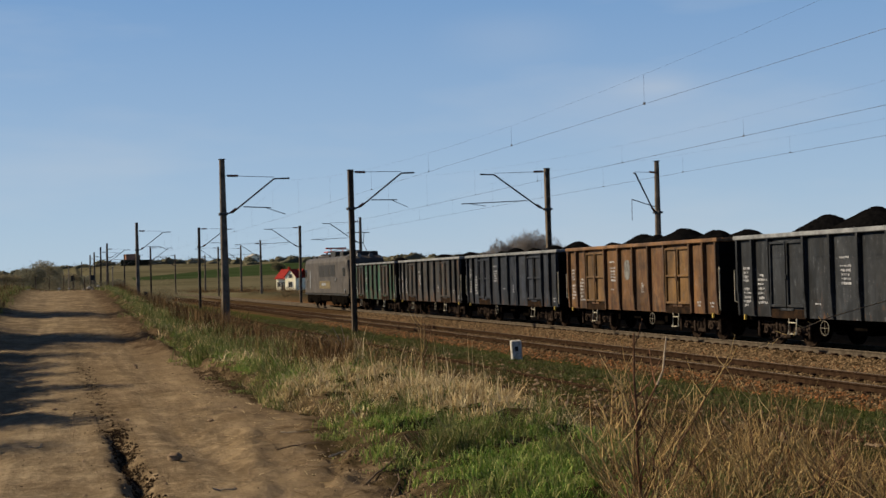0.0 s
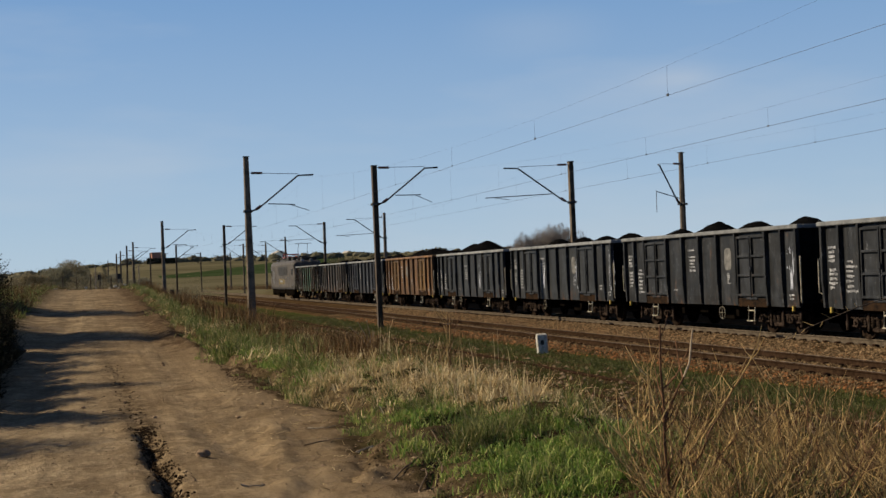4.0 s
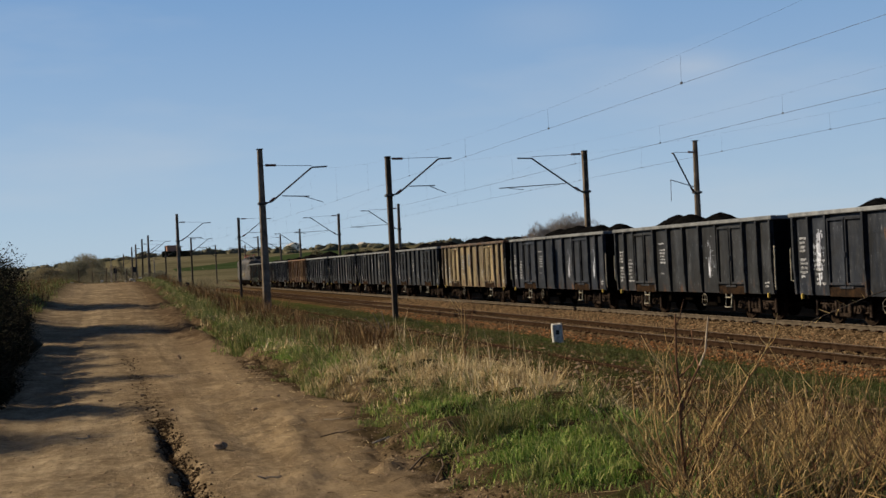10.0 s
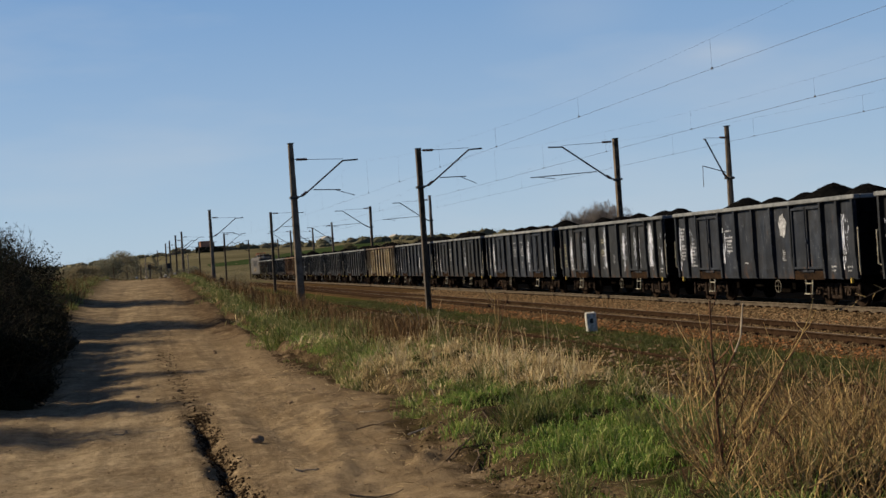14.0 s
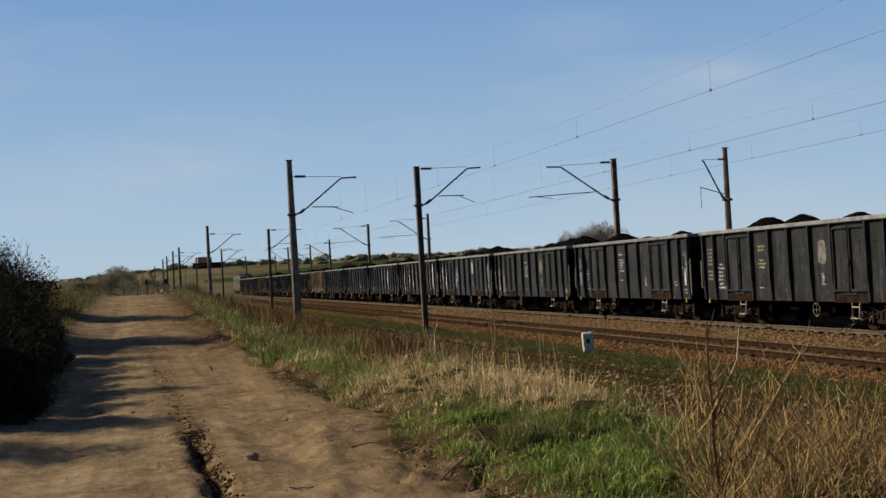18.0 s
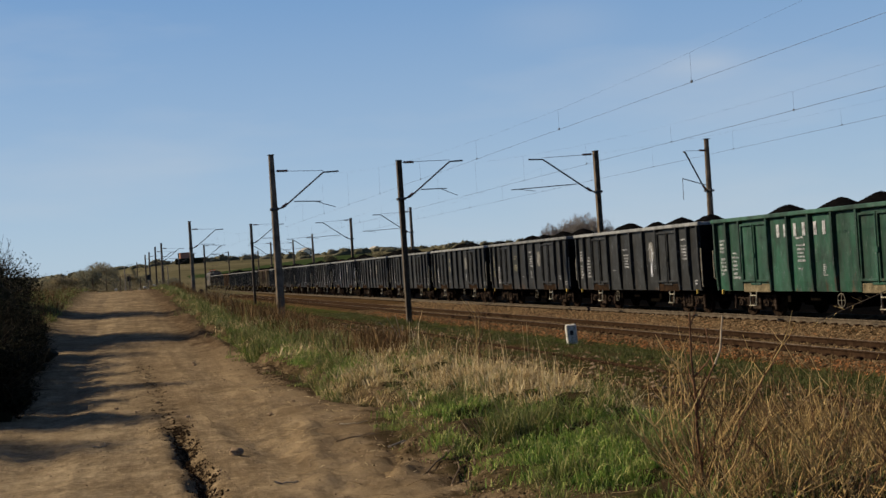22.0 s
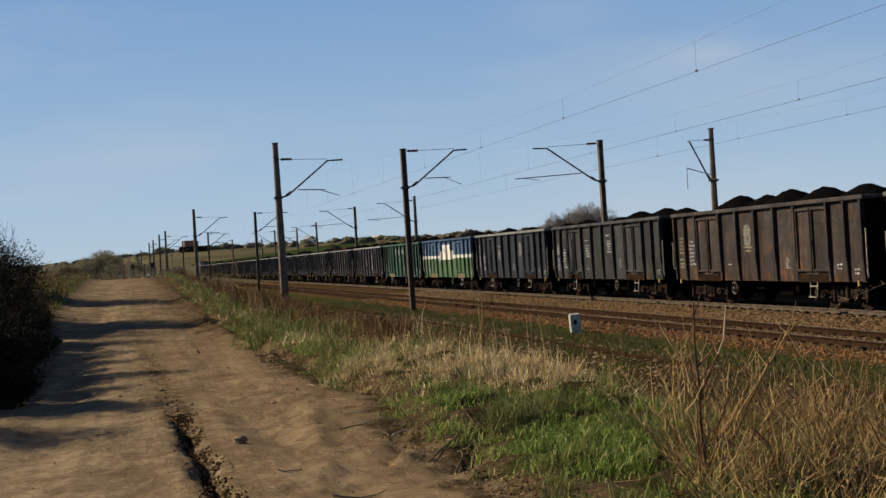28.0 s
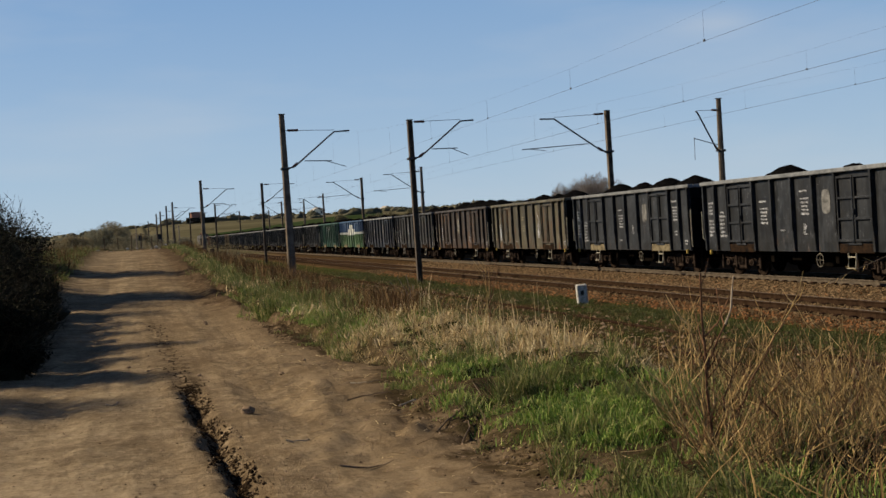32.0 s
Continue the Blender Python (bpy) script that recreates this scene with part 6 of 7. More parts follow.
tufts("dry_grass", 23000, 15, (2.0, 6.6), (5.0, 40), lambda x, y: verge_edge(x, y) * matted(x + 3, y) * np.clip(0.01 + 0.06 * sstep(10.0, 12.0, y) + (1.0 * straw_zone(x, y) + 0.2 * tussock(x, y)) * (0.12 + 0.88 * sstep(10.8, 13.0, y)), 0, 1) * (1 - sstep(4.6, 5.3, x + 0.4 * waves(x, y, 59, 1.0))), 0.15, M_DRY, "bleached dry grass lying over the verge", "grass", 0.0042, 42, 1.7, 0.06, 1.4)
tufts("straw_stalks", 380, 4, (3.6, 5.6), (13, 32), lambda x, y: 0.1 + 0.6 * straw_zone(x, y), 0.5, M_DRY, "thin upright dry stalks among the straw", "grass", 0.0032, 62, 0.3, 0.05, 1.3)
tufts("far_verge_grass", 6500, 14, (2.1, 6.0), (26, 110), lambda x, y: verge_edge(x, y) * (0.12 + 0.88 * lumpy(x, y)) * (1 - 0.8 * sstep(3.8, 5.2, x)), 0.22, M_DULLGRASS, "green grass along the far verge", "grass", 0.009, 43, 0.8, 0.12, 1.5)
tufts("far_dry_grass", 1900, 12, (2.5, 6.0), (24, 110), lambda x, y: verge_edge(x, y) * (0.2 + 0.8 * patch(63, 0.6, -0.1, 0.3)(x, y)), 0.20, M_DRY, "faded dry grass along the far verge", "grass", 0.006, 49, 1.2, 0.14, 1.5)
tufts("dead_weeds", 6500, 9, (3.5, 8.4), (28, 112), lambda x, y: (0.06 + 0.94 * patch(36, 0.35, -0.2, 0.3)(x, y)) * sstep(28, 46, y), 0.62, M_WEED, "reddish-brown dead weed stems", "weeds", 0.0065, 44, 0.75, 0.14, 1.3)
tufts("dead_weeds", 3400, 9, (3.3, 7.4), (19, 38), lambda x, y: sstep(3.2, 4.4, x) * (0.2 + 0.8 * patch(68, 0.9, -0.15, 0.25)(x, y)), 0.42, M_WEED, "low brown dead weeds over the verge", "weeds", 0.005, 69, 0.8, 0.10, 1.0)
tufts("track_grass", 15000, 10, (6.8, 14.1), (15, 80), lambda x, y: np.clip(0.10 + 0.40 * lumpy(x, y) + sstep(10.6, 11.6, x) * (0.25 + 0.75 * patch(67, 1.2, -0.2, 0.25)(x, y)), 0, 1) * (1 - sstep(13.45, 13.95, x + 0.3 * waves(x, y, 76, 1.5))), 0.105, M_TRACKGRASS, "short grass between the tracks", "grass", 0.0055, 45, 0.9, 0.06, 1.6)
tufts("track_weeds", 1800, 8, (5.6, 13.2), (12, 80), lambda x, y: 1 - 0.7 * sstep(10.8, 11.4, x), 0.10, M_WEED, "brown dead weeds between the tracks", "weeds", 0.005, 46, 1.1, 0.07, 1.6)
thicket = lambda x, y: sstep(-0.15, 0.5, x - 3.66 - 0.43 * (y - 7.85) + 0.4 * waves(x, y, 38, 1.5)) * sstep(13.2, 10.8, y - 0.15 * (x - 4))
# near-black blades added to put shade into the gaps of the brushwood
tufts("brush_litter", 2600, 10, (2.2, 9.5), (4.9, 14.0), thicket, 0.15, M_BRUSHSHADE, "dark low blades standing in for shade under the brushwood", "brushwood", 0.006, 75, 1.1, 0.09, 1.15)
tufts("brushwood", 1200, 9, (2.2, 9.5), (4.9, 14.0), thicket, 0.25, M_WEED, "tangled brown dry brushwood and weeds", "brushwood", 0.0034, 47, 0.9, 0.07, 1.15)
tufts("tan_brushwood", 800, 8, (2.2, 9.5), (4.9, 14.0), thicket, 0.36, M_TWIG, "upright tan stems in the brushwood", "brushwood", 0.0040, 50, 0.6, 0.06, 1.15)


def twig_mesh(name, p, q, thick, mat, seed, bow=0.06, cuts=3):
    """Crooked tapering three-sided twigs from the points p to the points q."""
    r = np.random.RandomState(seed)
    m, d = len(p), q - p
    L = np.linalg.norm(d, axis=1, keepdims=True)
    d = d / np.maximum(L, 1e-6)
    side = np.cross(d, r.normal(0, 1, (m, 3)))
    side /= np.linalg.norm(side, axis=1, keepdims=True)
    other = np.cross(d, side)
    b1, b2 = r.normal(0, bow, (m, 1)) * L, r.normal(0, bow, (m, 1)) * L
    w0 = np.asarray(thick) * r.uniform(0.6, 1.3, (m, 1))
    stops = {1: ((0, 0, 1.0), (1.0, 0, 0.3)), 2: ((0, 0, 1.0), (0.5, b1, 0.75), (1.0, 0, 0.25)), 3: ((0, 0, 1.0), (0.35, b1, 0.85), (0.7, b2, 0.6), (1.0, 0, 0.25))}[cuts]
    v = np.zeros((m, 3 * cuts + 3, 3))
    for i, (u, off, w) in enumerate(stops):
        c = p + d * L * u + side * off
        for k in range(3):
            v[:, i * 3 + k] = c + (side * math.cos(2.094 * k) + other * math.sin(2.094 * k)) * w0 * w
    o = (3 * cuts + 3) * np.arange(m)[:, None]
    quads = [o + [i * 3 + k, i * 3 + (k + 1) % 3, i * 3 + 3 + (k + 1) % 3, i * 3 + 3 + k] for i in range(cuts) for k in range(3)]
    return soft_mesh(name, v.reshape(-1, 3), np.concatenate(quads, 1).reshape(-1, 4), mat)


def twigs(name, n, xr, yr, dens, height, length, thick, mat, label, seed, up=1.5):
    """Crooked three-sided twigs lying and standing across one another."""
    p = scatter(n, xr, yr, seed, dens, 1.15)
    r = np.random.RandomState(seed + 900)
    m = len(p)
    p[:, 2] += r.uniform(0, 1, m) ** 1.5 * height
    d = r.normal(0, 1, (m, 3))
    d[:, 2] = np.abs(d[:, 2]) * up
    d /= np.linalg.norm(d, axis=1, keepdims=True)
    L = length * r.uniform(0.3, 1.3, (m, 1))
    side = np.cross(d, r.normal(0, 1, (m, 3)))
    side /= np.linalg.norm(side, axis=1, keepdims=True)
    up = np.cross(d, side)
    pts = [p, p + d * L * 0.5 + side * L * r.normal(0, 0.06, (m, 1)), p + d * L]
    v = np.zeros((m, 9, 3))
    for i, (q, w) in enumerate(zip(pts, (1.0, 0.75, 0.35))):
        for k in range(3):
            a = 2.094 * k
            v[:, i * 3 + k] = q + (side * math.cos(a) + up * math.sin(a)) * thick * w
    o = 9 * np.arange(m)[:, None]
    quads = []
    for i in range(2):
        for k in range(3):
            quads.append(o + [i * 3 + k, i * 3 + (k + 1) % 3, i * 3 + 3 + (k + 1) % 3, i * 3 + 3 + k])
    return tagged(new(name, soft_mesh(name, v.reshape(-1, 3), np.concatenate(quads, 1).reshape(-1, 4), mat)), label, "brushwood", "", "stuff")


twigs("twig_tangle", 2000, (2.2, 9.5), (4.9, 14.0), thicket, 0.26, 0.5, 0.0042, M_TWIG, "tangle of thin tan twigs", 51)
tufts("brush_grass", 3400, 10, (2.6, 9.0), (4.9, 15), lambda x, y: thicket(x, y) * lumpy(x, y), 0.17, M_GRASS, "green grass growing through the brushwood", "grass", 0.004, 56, 0.7, 0.06, 1.15)
twigs("twig_tangle", 420, (3.4, 6.2), (12, 30), None, 0.08, 0.35, 0.0045, M_TWIG, "thin twigs among the dry grass", 52)

twigs("ground_litter", 700, (0.9, 3.0), (6, 24), lambda x, y: 0.15 + 0.85 * sstep(1.2, 2.4, x + verge_shift(y)), 0.012, 0.13, 0.0028, M_WEED, "broken twigs and straw on the bare earth", 57, 0.08)
twigs("ground_litter", 500, (1.6, 3.4), (6, 22), None, 0.012, 0.16, 0.0026, M_DRY, "bleached straw on the bare earth", 58, 0.08)


def shoot_mesh(r, pts, r0, r1, mat, twiglets):
    """A crooked shoot with alternating side twigs that bend upwards."""
    b = Build().tube(pts, r0, 6, 0, r1)
    for k in range(twiglets):
        u = r.uniform(0.35, 0.97) * (len(pts) - 1)
        i = min(int(u), len(pts) - 2)
        p = Vector(pts[i]).lerp(Vector(pts[i + 1]), u - i)
        a, ln = r.uniform(0, 6.283), r.uniform(0.06, 0.26)
        out = Vector((math.cos(a), math.sin(a), 0)) * ln
        b.tube([p, p + out * 0.4 + Vector((0, 0, ln * 0.4)), p + out * 0.75 + Vector((0, 0, ln * 1.1))], r1 * 1.1, 4, 0, r1 * 0.45)
    return b.mesh("shoot", mat)


def shrub(x, y, n, tall, wide, seed, label):
    """Bare shoots of many heights fanning out of one root."""
    r = random.Random(seed)
    th = thing("bare_shrub", label, "shrub", "bare shrubs on the verge", "", pose(x, y, ground_z(x, y) - 0.03))
    for k in range(n):
        a, h = r.uniform(0, 6.283), tall * (0.35 + 0.65 * r.random() ** 1.3)
        lean, bend = wide * r.uniform(0.1, 1.0), r.uniform(0.9, 1.8)
        root, pts, wx, wy = r.uniform(0.02, 0.12), [], 0.0, 0.0
        for i in range(9):
            u = i / 8
            wx, wy = wx + r.gauss(0, 0.017), wy + r.gauss(0, 0.017)
            pts.append((math.cos(a) * (root + lean * u ** bend) + wx, math.sin(a) * (root + lean * u ** bend) + wy, h * u * (1 - 0.12 * lean * u)))
        part("shoot", shoot_mesh(r, pts, 0.0054 + 0.0036 * h, 0.0023, (M_STEM, M_TWIG, M_STEM, M_REDSTEM)[k % 4], r.randint(5, 11)), th)
    return th


shrub(4.75, 8.75, 16, 0.80, 0.42, 2, "bare tan shrub shoots on the verge")
shrub(5.15, 9.0, 16, 0.95, 0.45, 3, "bare tan shrub shoots on the verge")
shrub(4.4, 10.2, 9, 0.8, 0.4, 4, "bare tan shrub shoots on the verge")
shrub(6.2, 10.6, 12, 0.9, 0.5, 5, "bare tan shrub shoots on the verge")
q = random.Random(77)
for k in range(14):
    sx = q.uniform(4.5, 7.6)
    shrub(sx, q.uniform(7.4, 9.6) + (sx - 4.0) * 0.6, 10, q.uniform(0.5, 0.95), q.uniform(0.25, 0.6), 200 + k, "bare tan shrub shoots in the brushwood")
# the tall forked shrub at the front of the verge
r9 = random.Random(301)
fork = thing("forked_shrub", "tall red-brown bare shrub with a pale forked shoot", "shrub", "bare shrubs on the verge", "", pose(3.39, 7.45, ground_z(3.39, 7.45) - 0.03))
zf = ground_z(3.39, 7.45) - 0.03
part("shoot", shoot_mesh(r9, [(0.03, 0, 0), (0.015, 0.01, 0.22), (-0.005, 0, 0.45), (0.005, 0.01, 0.68), (-0.012, 0, 0.90), (-0.005, 0, 1.94 - zf)], 0.012, 0.006, M_REDSTEM, 7), fork, "dark red-brown main shoot")
part("shoot", shoot_mesh(r9, [(0.0, 0, 1.35 - zf), (0.052, 0.01, 1.44 - zf), (0.11, 0, 1.56 - zf), (0.147, 0.01, 1.61 - zf)], 0.008, 0.0065, M_REDSTEM, 1), fork)
part("shoot", shoot_mesh(r9, [(0.147, 0.01, 1.61 - zf), (0.186, 0, 1.70 - zf), (0.203, 0.01, 1.80 - zf), (0.216, 0, 1.91 - zf)], 0.0065, 0.0045, M_PALESTEM, 0), fork, "pale upper shoot")
for k, (dx, dz, bx) in enumerate(((0.70, 1.00, 0.32), (0.54, 0.84, 0.22), (-0.15, 0.94, -0.09), (-0.21, 0.76, -0.14), (-0.32, 0.58, -0.19), (0.19, 0.68, 0.05), (0.35, 0.60, 0.12), (-0.09, 0.88, -0.03), (-0.40, 0.46, -0.18), (0.09, 0.50, 0.02), (0.85, 0.66, 0.40), (-0.25, 0.68, -0.05), (0.26, 0.78, 0.16), (0.46, 0.44, 0.26), (-0.30, 0.36, -0.16), (0.62, 0.52, 0.30), (0.02, 0.62, 0.05), (-0.05, 0.40, -0.08))):
    pts = [(bx * 2 * u * (1 - u) + dx * u * u + r9.gauss(0, 0.008), r9.gauss(0, 0.02) - 0.10 * (k % 3 - 1) * u, dz * u) for u in (0, 0.15, 0.3, 0.45, 0.6, 0.75, 0.9, 1.0)]
    part("shoot", shoot_mesh(r9, pts, 0.0075, 0.0030, (M_STEM, M_REDSTEM, M_TWIG, M_STEM)[k % 4], 7), fork)
for k, (sx, sy, tall) in enumerate(((4.25, 7.25, 0.80), (4.55, 7.6, 0.90), (4.0, 7.9, 0.5), (4.95, 7.9, 0.75), (3.2, 6.85, 0.40), (3.6, 6.75, 0.55), (4.0, 6.8, 0.60), (4.4, 6.75, 0.62), (3.45, 7.15, 0.45), (4.8, 7.05, 0.6), (5.35, 8.3, 0.8), (5.1, 7.4, 0.7), (3.65, 8.1, 0.45))):
    shrub(sx, sy, 15, tall, 0.36, 330 + k, "bare tan shrub shoots at the front of the brushwood")
r9 = random.Random(311)
th = thing("arching_bramble", "long arching bare bramble shoot over the brushwood", "shrub", "bare shrubs on the verge", "", pose(6.95, 9.0, ground_z(6.95, 9.0) - 0.03))
zb = ground_z(6.95, 9.0) - 0.03
arch = [(0, 0, 0), (0.02, 0, 0.8), (-0.15, 0.02, 1.95 - zb), (-0.55, 0, 2.06 - zb), (-1.18, 0, 1.92 - zb), (-1.5, 0.02, 1.815 - zb), (-1.8, 0, 1.72 - zb)]
part("shoot", Build().tube(arch, 0.0065, 6, 0, 0.003).mesh("shoot", M_BARK), th)
for k in range(9):
    p = Vector(arch[4]).lerp(Vector(arch[6]), k / 8)
    part("side_twig", Build().tube([p, p + Vector((r9.uniform(-0.08, -0.01), r9.gauss(0, 0.03), r9.choice((-1, 1)) * r9.uniform(0.02, 0.05)))], 0.003, 5, 0, 0.0015).mesh("side_twig", M_STEM), th)
shrub(4.4, 16.5, 8, 1.0, 0.35, 6, "thin bare shrub among dry grass")
shrub(5.0, 18.5, 6, 0.9, 0.35, 7, "thin bare shrub among dry grass")


def leaf_cloud(n, centre, radii, size, seed, hollow=0.4, cut=0.35, rough=0.55):
    """Small leaf quads in an uneven, gappy blob."""
    r = np.random.RandomState(seed)
    d = r.normal(0, 1, (n * 2, 3))
    d /= np.linalg.norm(d, axis=1, keepdims=True)
    rad = hollow + (1 - hollow) * r.uniform(0, 1, (n * 2, 1)) ** 0.6
    p = d * rad
    lump = waves(p[:, 0] * 3 + p[:, 2] * 2, p[:, 1] * 3 - p[:, 2], seed + 7, 2.2)
    p = p * (1 + rough * lump[:, None])
    p = p[lump > -cut][:n] * np.array(radii) + np.array(centre)
    m = len(p)
    u, w = r.normal(0, 1, (m, 3)), r.normal(0, 1, (m, 3))
    u /= np.linalg.norm(u, axis=1, keepdims=True)
    w -= u * (u * w).sum(1, keepdims=True)
    w /= np.linalg.norm(w, axis=1, keepdims=True)
    s = size * r.uniform(0.5, 1.4, (m, 1))
    v = np.stack([p - u * s, p - w * s * 0.5, p + u * s, p + w * s * 0.5], 1)
    return v.reshape(-1, 3), np.arange(m * 4).reshape(-1, 4)


def lump(x, y, z, rx, ry, h, seed):
    """A rough half dome, for far thickets and for the solid core inside bushes."""
    r = np.random.RandomState(seed)
    a, e = np.meshgrid(np.linspace(0, 2 * math.pi, 19)[:-1], np.linspace(-0.25, 1.45, 6))
    k = 1 + 0.4 * waves(np.cos(a) * 2 + e, np.sin(a) * 2, seed, 2.2) + r.normal(0, 0.14, a.shape)
    v = np.stack([x + rx * k * np.cos(a) * np.cos(e), y + ry * k * np.sin(a) * np.cos(e), z + h * k * np.sin(e)], -1).reshape(-1, 3)
    i = np.arange(a.size).reshape(a.shape)
    j = np.roll(i, -1, 1)
    return v, np.stack([i[:-1], j[:-1], j[1:], i[1:]], -1).reshape(-1, 4)


def bush(x, y, rx, ry, h, n, seed, mat, label, size=0.05):
    z = ground_z(x, y)
    th = thing("bush", label, "bush", "bushes beside the dirt track", "", pose(x, y, z))
    r = random.Random(seed)
    b = Build()
    for k in range(26):
        a = r.uniform(0, 6.283)
        top = (math.cos(a) * rx * r.uniform(0.2, 0.9), math.sin(a) * ry * r.uniform(0.2, 0.9), h * r.uniform(0.5, 0.92))
        midp = (top[0] * 0.45 + r.gauss(0, 0.08), top[1] * 0.45 + r.gauss(0, 0.08), top[2] * 0.5)
        b.tube([(top[0] * 0.1, top[1] * 0.1, -0.05), midp, top], 0.014, 5, 0, 0.003)
    for k in range(5):
        a, lean = r.uniform(0, 6.283), r.uniform(0.15, 0.6)
        tip = Vector((math.cos(a) * rx * lean, math.sin(a) * ry * lean, h * r.uniform(1.0, 1.2)))
        base = Vector((tip.x * 0.4, tip.y * 0.4, h * 0.4))
        b.tube([base, base.lerp(tip, 0.5) + Vector((r.gauss(0, 0.05), r.gauss(0, 0.05), 0)), tip], 0.010, 5, 0, 0.003)
        for j in range(5):
            q = base.lerp(tip, r.uniform(0.35, 0.95))
            b.tube([q, q + Vector((r.gauss(0, 0.14), r.gauss(0, 0.14), r.uniform(0.1, 0.35)))], 0.005, 4, 0, 0.002)
    part("branchwork", b.mesh("branchwork", M_SHADEBARK), th)
    g = np.random.RandomState(seed)
    m = 2400 if size < 0.02 else 1000
    d = g.normal(0, 1, (m, 3))
    d /= np.linalg.norm(d, axis=1, keepdims=True)
    d[:, 2] = np.abs(d[:, 2])
    c = d * g.uniform(0.45, 0.98, (m, 1)) * (1 + 0.22 * waves(d[:, 0] * 3, d[:, 1] * 3, seed, 2.0)[:, None]) * np.array((rx, ry, h))
    up = d + np.array((0, 0, 0.3)) + g.normal(0, 0.55, (m, 3))
    up /= np.linalg.norm(up, axis=1, keepdims=True)
    part("twig_crown", twig_mesh("twig_crown", c - up * 0.15, c + up * g.uniform(0.06, 0.34, (m, 1)), 0.0045 if size < 0.03 else 0.007, M_BUSHTWIG, seed, 0.10, 2), th, "brown leafless twigs")
    vs, fs, o = [], [], 0
    for k in range(30):
        a, out = r.uniform(0, 6.283), r.uniform(0.15, 0.75)
        rise = r.uniform(0.05, 0.3) if k < 9 else r.uniform(0.35, 0.95) * math.sqrt(1 - 0.7 * out * out)
        c = (math.cos(a) * out * rx, math.sin(a) * out * ry, h * rise)
        v, f = leaf_cloud(n // (18 if k < 9 else 46), c, (rx * r.uniform(0.22, 0.42), ry * r.uniform(0.22, 0.42), h * r.uniform(0.12, 0.24)), size, seed * 29 + k)
        vs.append(v)
        fs.append(f + o)
        o += len(v)
    # solid core added inside, so no light comes through the bush
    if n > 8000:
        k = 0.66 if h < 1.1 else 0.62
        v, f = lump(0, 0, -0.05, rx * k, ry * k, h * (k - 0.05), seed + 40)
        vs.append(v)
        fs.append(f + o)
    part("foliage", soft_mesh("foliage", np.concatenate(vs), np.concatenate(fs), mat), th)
    return th


# bushes near x -6.5 are unseen, added to shade the front row
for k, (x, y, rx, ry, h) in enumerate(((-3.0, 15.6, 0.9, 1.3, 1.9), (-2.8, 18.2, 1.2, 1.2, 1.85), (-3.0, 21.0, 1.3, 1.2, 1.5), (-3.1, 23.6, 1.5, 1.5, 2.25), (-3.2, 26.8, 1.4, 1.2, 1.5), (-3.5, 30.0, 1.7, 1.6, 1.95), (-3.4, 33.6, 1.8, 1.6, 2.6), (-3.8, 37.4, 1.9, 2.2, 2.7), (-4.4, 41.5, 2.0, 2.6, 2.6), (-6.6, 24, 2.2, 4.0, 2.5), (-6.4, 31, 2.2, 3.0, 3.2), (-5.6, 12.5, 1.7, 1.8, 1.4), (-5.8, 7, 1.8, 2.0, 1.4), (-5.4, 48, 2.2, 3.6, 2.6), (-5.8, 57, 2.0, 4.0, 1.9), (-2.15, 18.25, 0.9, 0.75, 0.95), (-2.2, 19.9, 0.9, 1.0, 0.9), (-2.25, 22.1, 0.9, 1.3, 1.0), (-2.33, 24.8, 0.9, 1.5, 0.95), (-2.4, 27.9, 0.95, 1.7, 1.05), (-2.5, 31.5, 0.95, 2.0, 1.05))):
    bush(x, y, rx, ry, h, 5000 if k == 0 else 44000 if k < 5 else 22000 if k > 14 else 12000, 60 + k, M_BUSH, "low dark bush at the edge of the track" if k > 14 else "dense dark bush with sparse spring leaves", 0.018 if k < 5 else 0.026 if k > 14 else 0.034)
tufts("roadside_grass", 1300, 12, (-7.5, -2.5), (50, 112), lambda x, y: sstep(-2.5, -3.2, x + 0.3 * waves(x, y, 71, 1.0)) * (0.2 + 0.8 * lumpy(x, y)), 0.28, M_DULLGRASS, "rough grass along the far edge of the track", "grass", 0.010, 72, 0.9, 0.14, 1.4)
tufts("roadside_weeds", 380, 10, (-7.5, -2.6), (50, 112), lambda x, y: sstep(-2.6, -3.3, x + 0.3 * waves(x, y, 73, 1.0)), 0.45, M_WEED, "brown weeds along the far edge of the track", "weeds", 0.009, 74, 0.8, 0.16, 1.4)
tufts("bush_foot_grass", 900, 12, (-4.6, -2.0), (15, 34), lambda x, y: sstep(-2.1, -2.7, x + 0.006 * (y - 14) + 0.3 * waves(x, y, 53, 1.5)), 0.16, M_GRASS, "grass at the foot of the bushes", "grass", 0.008, 54, 0.7, 0.08, 1.3)


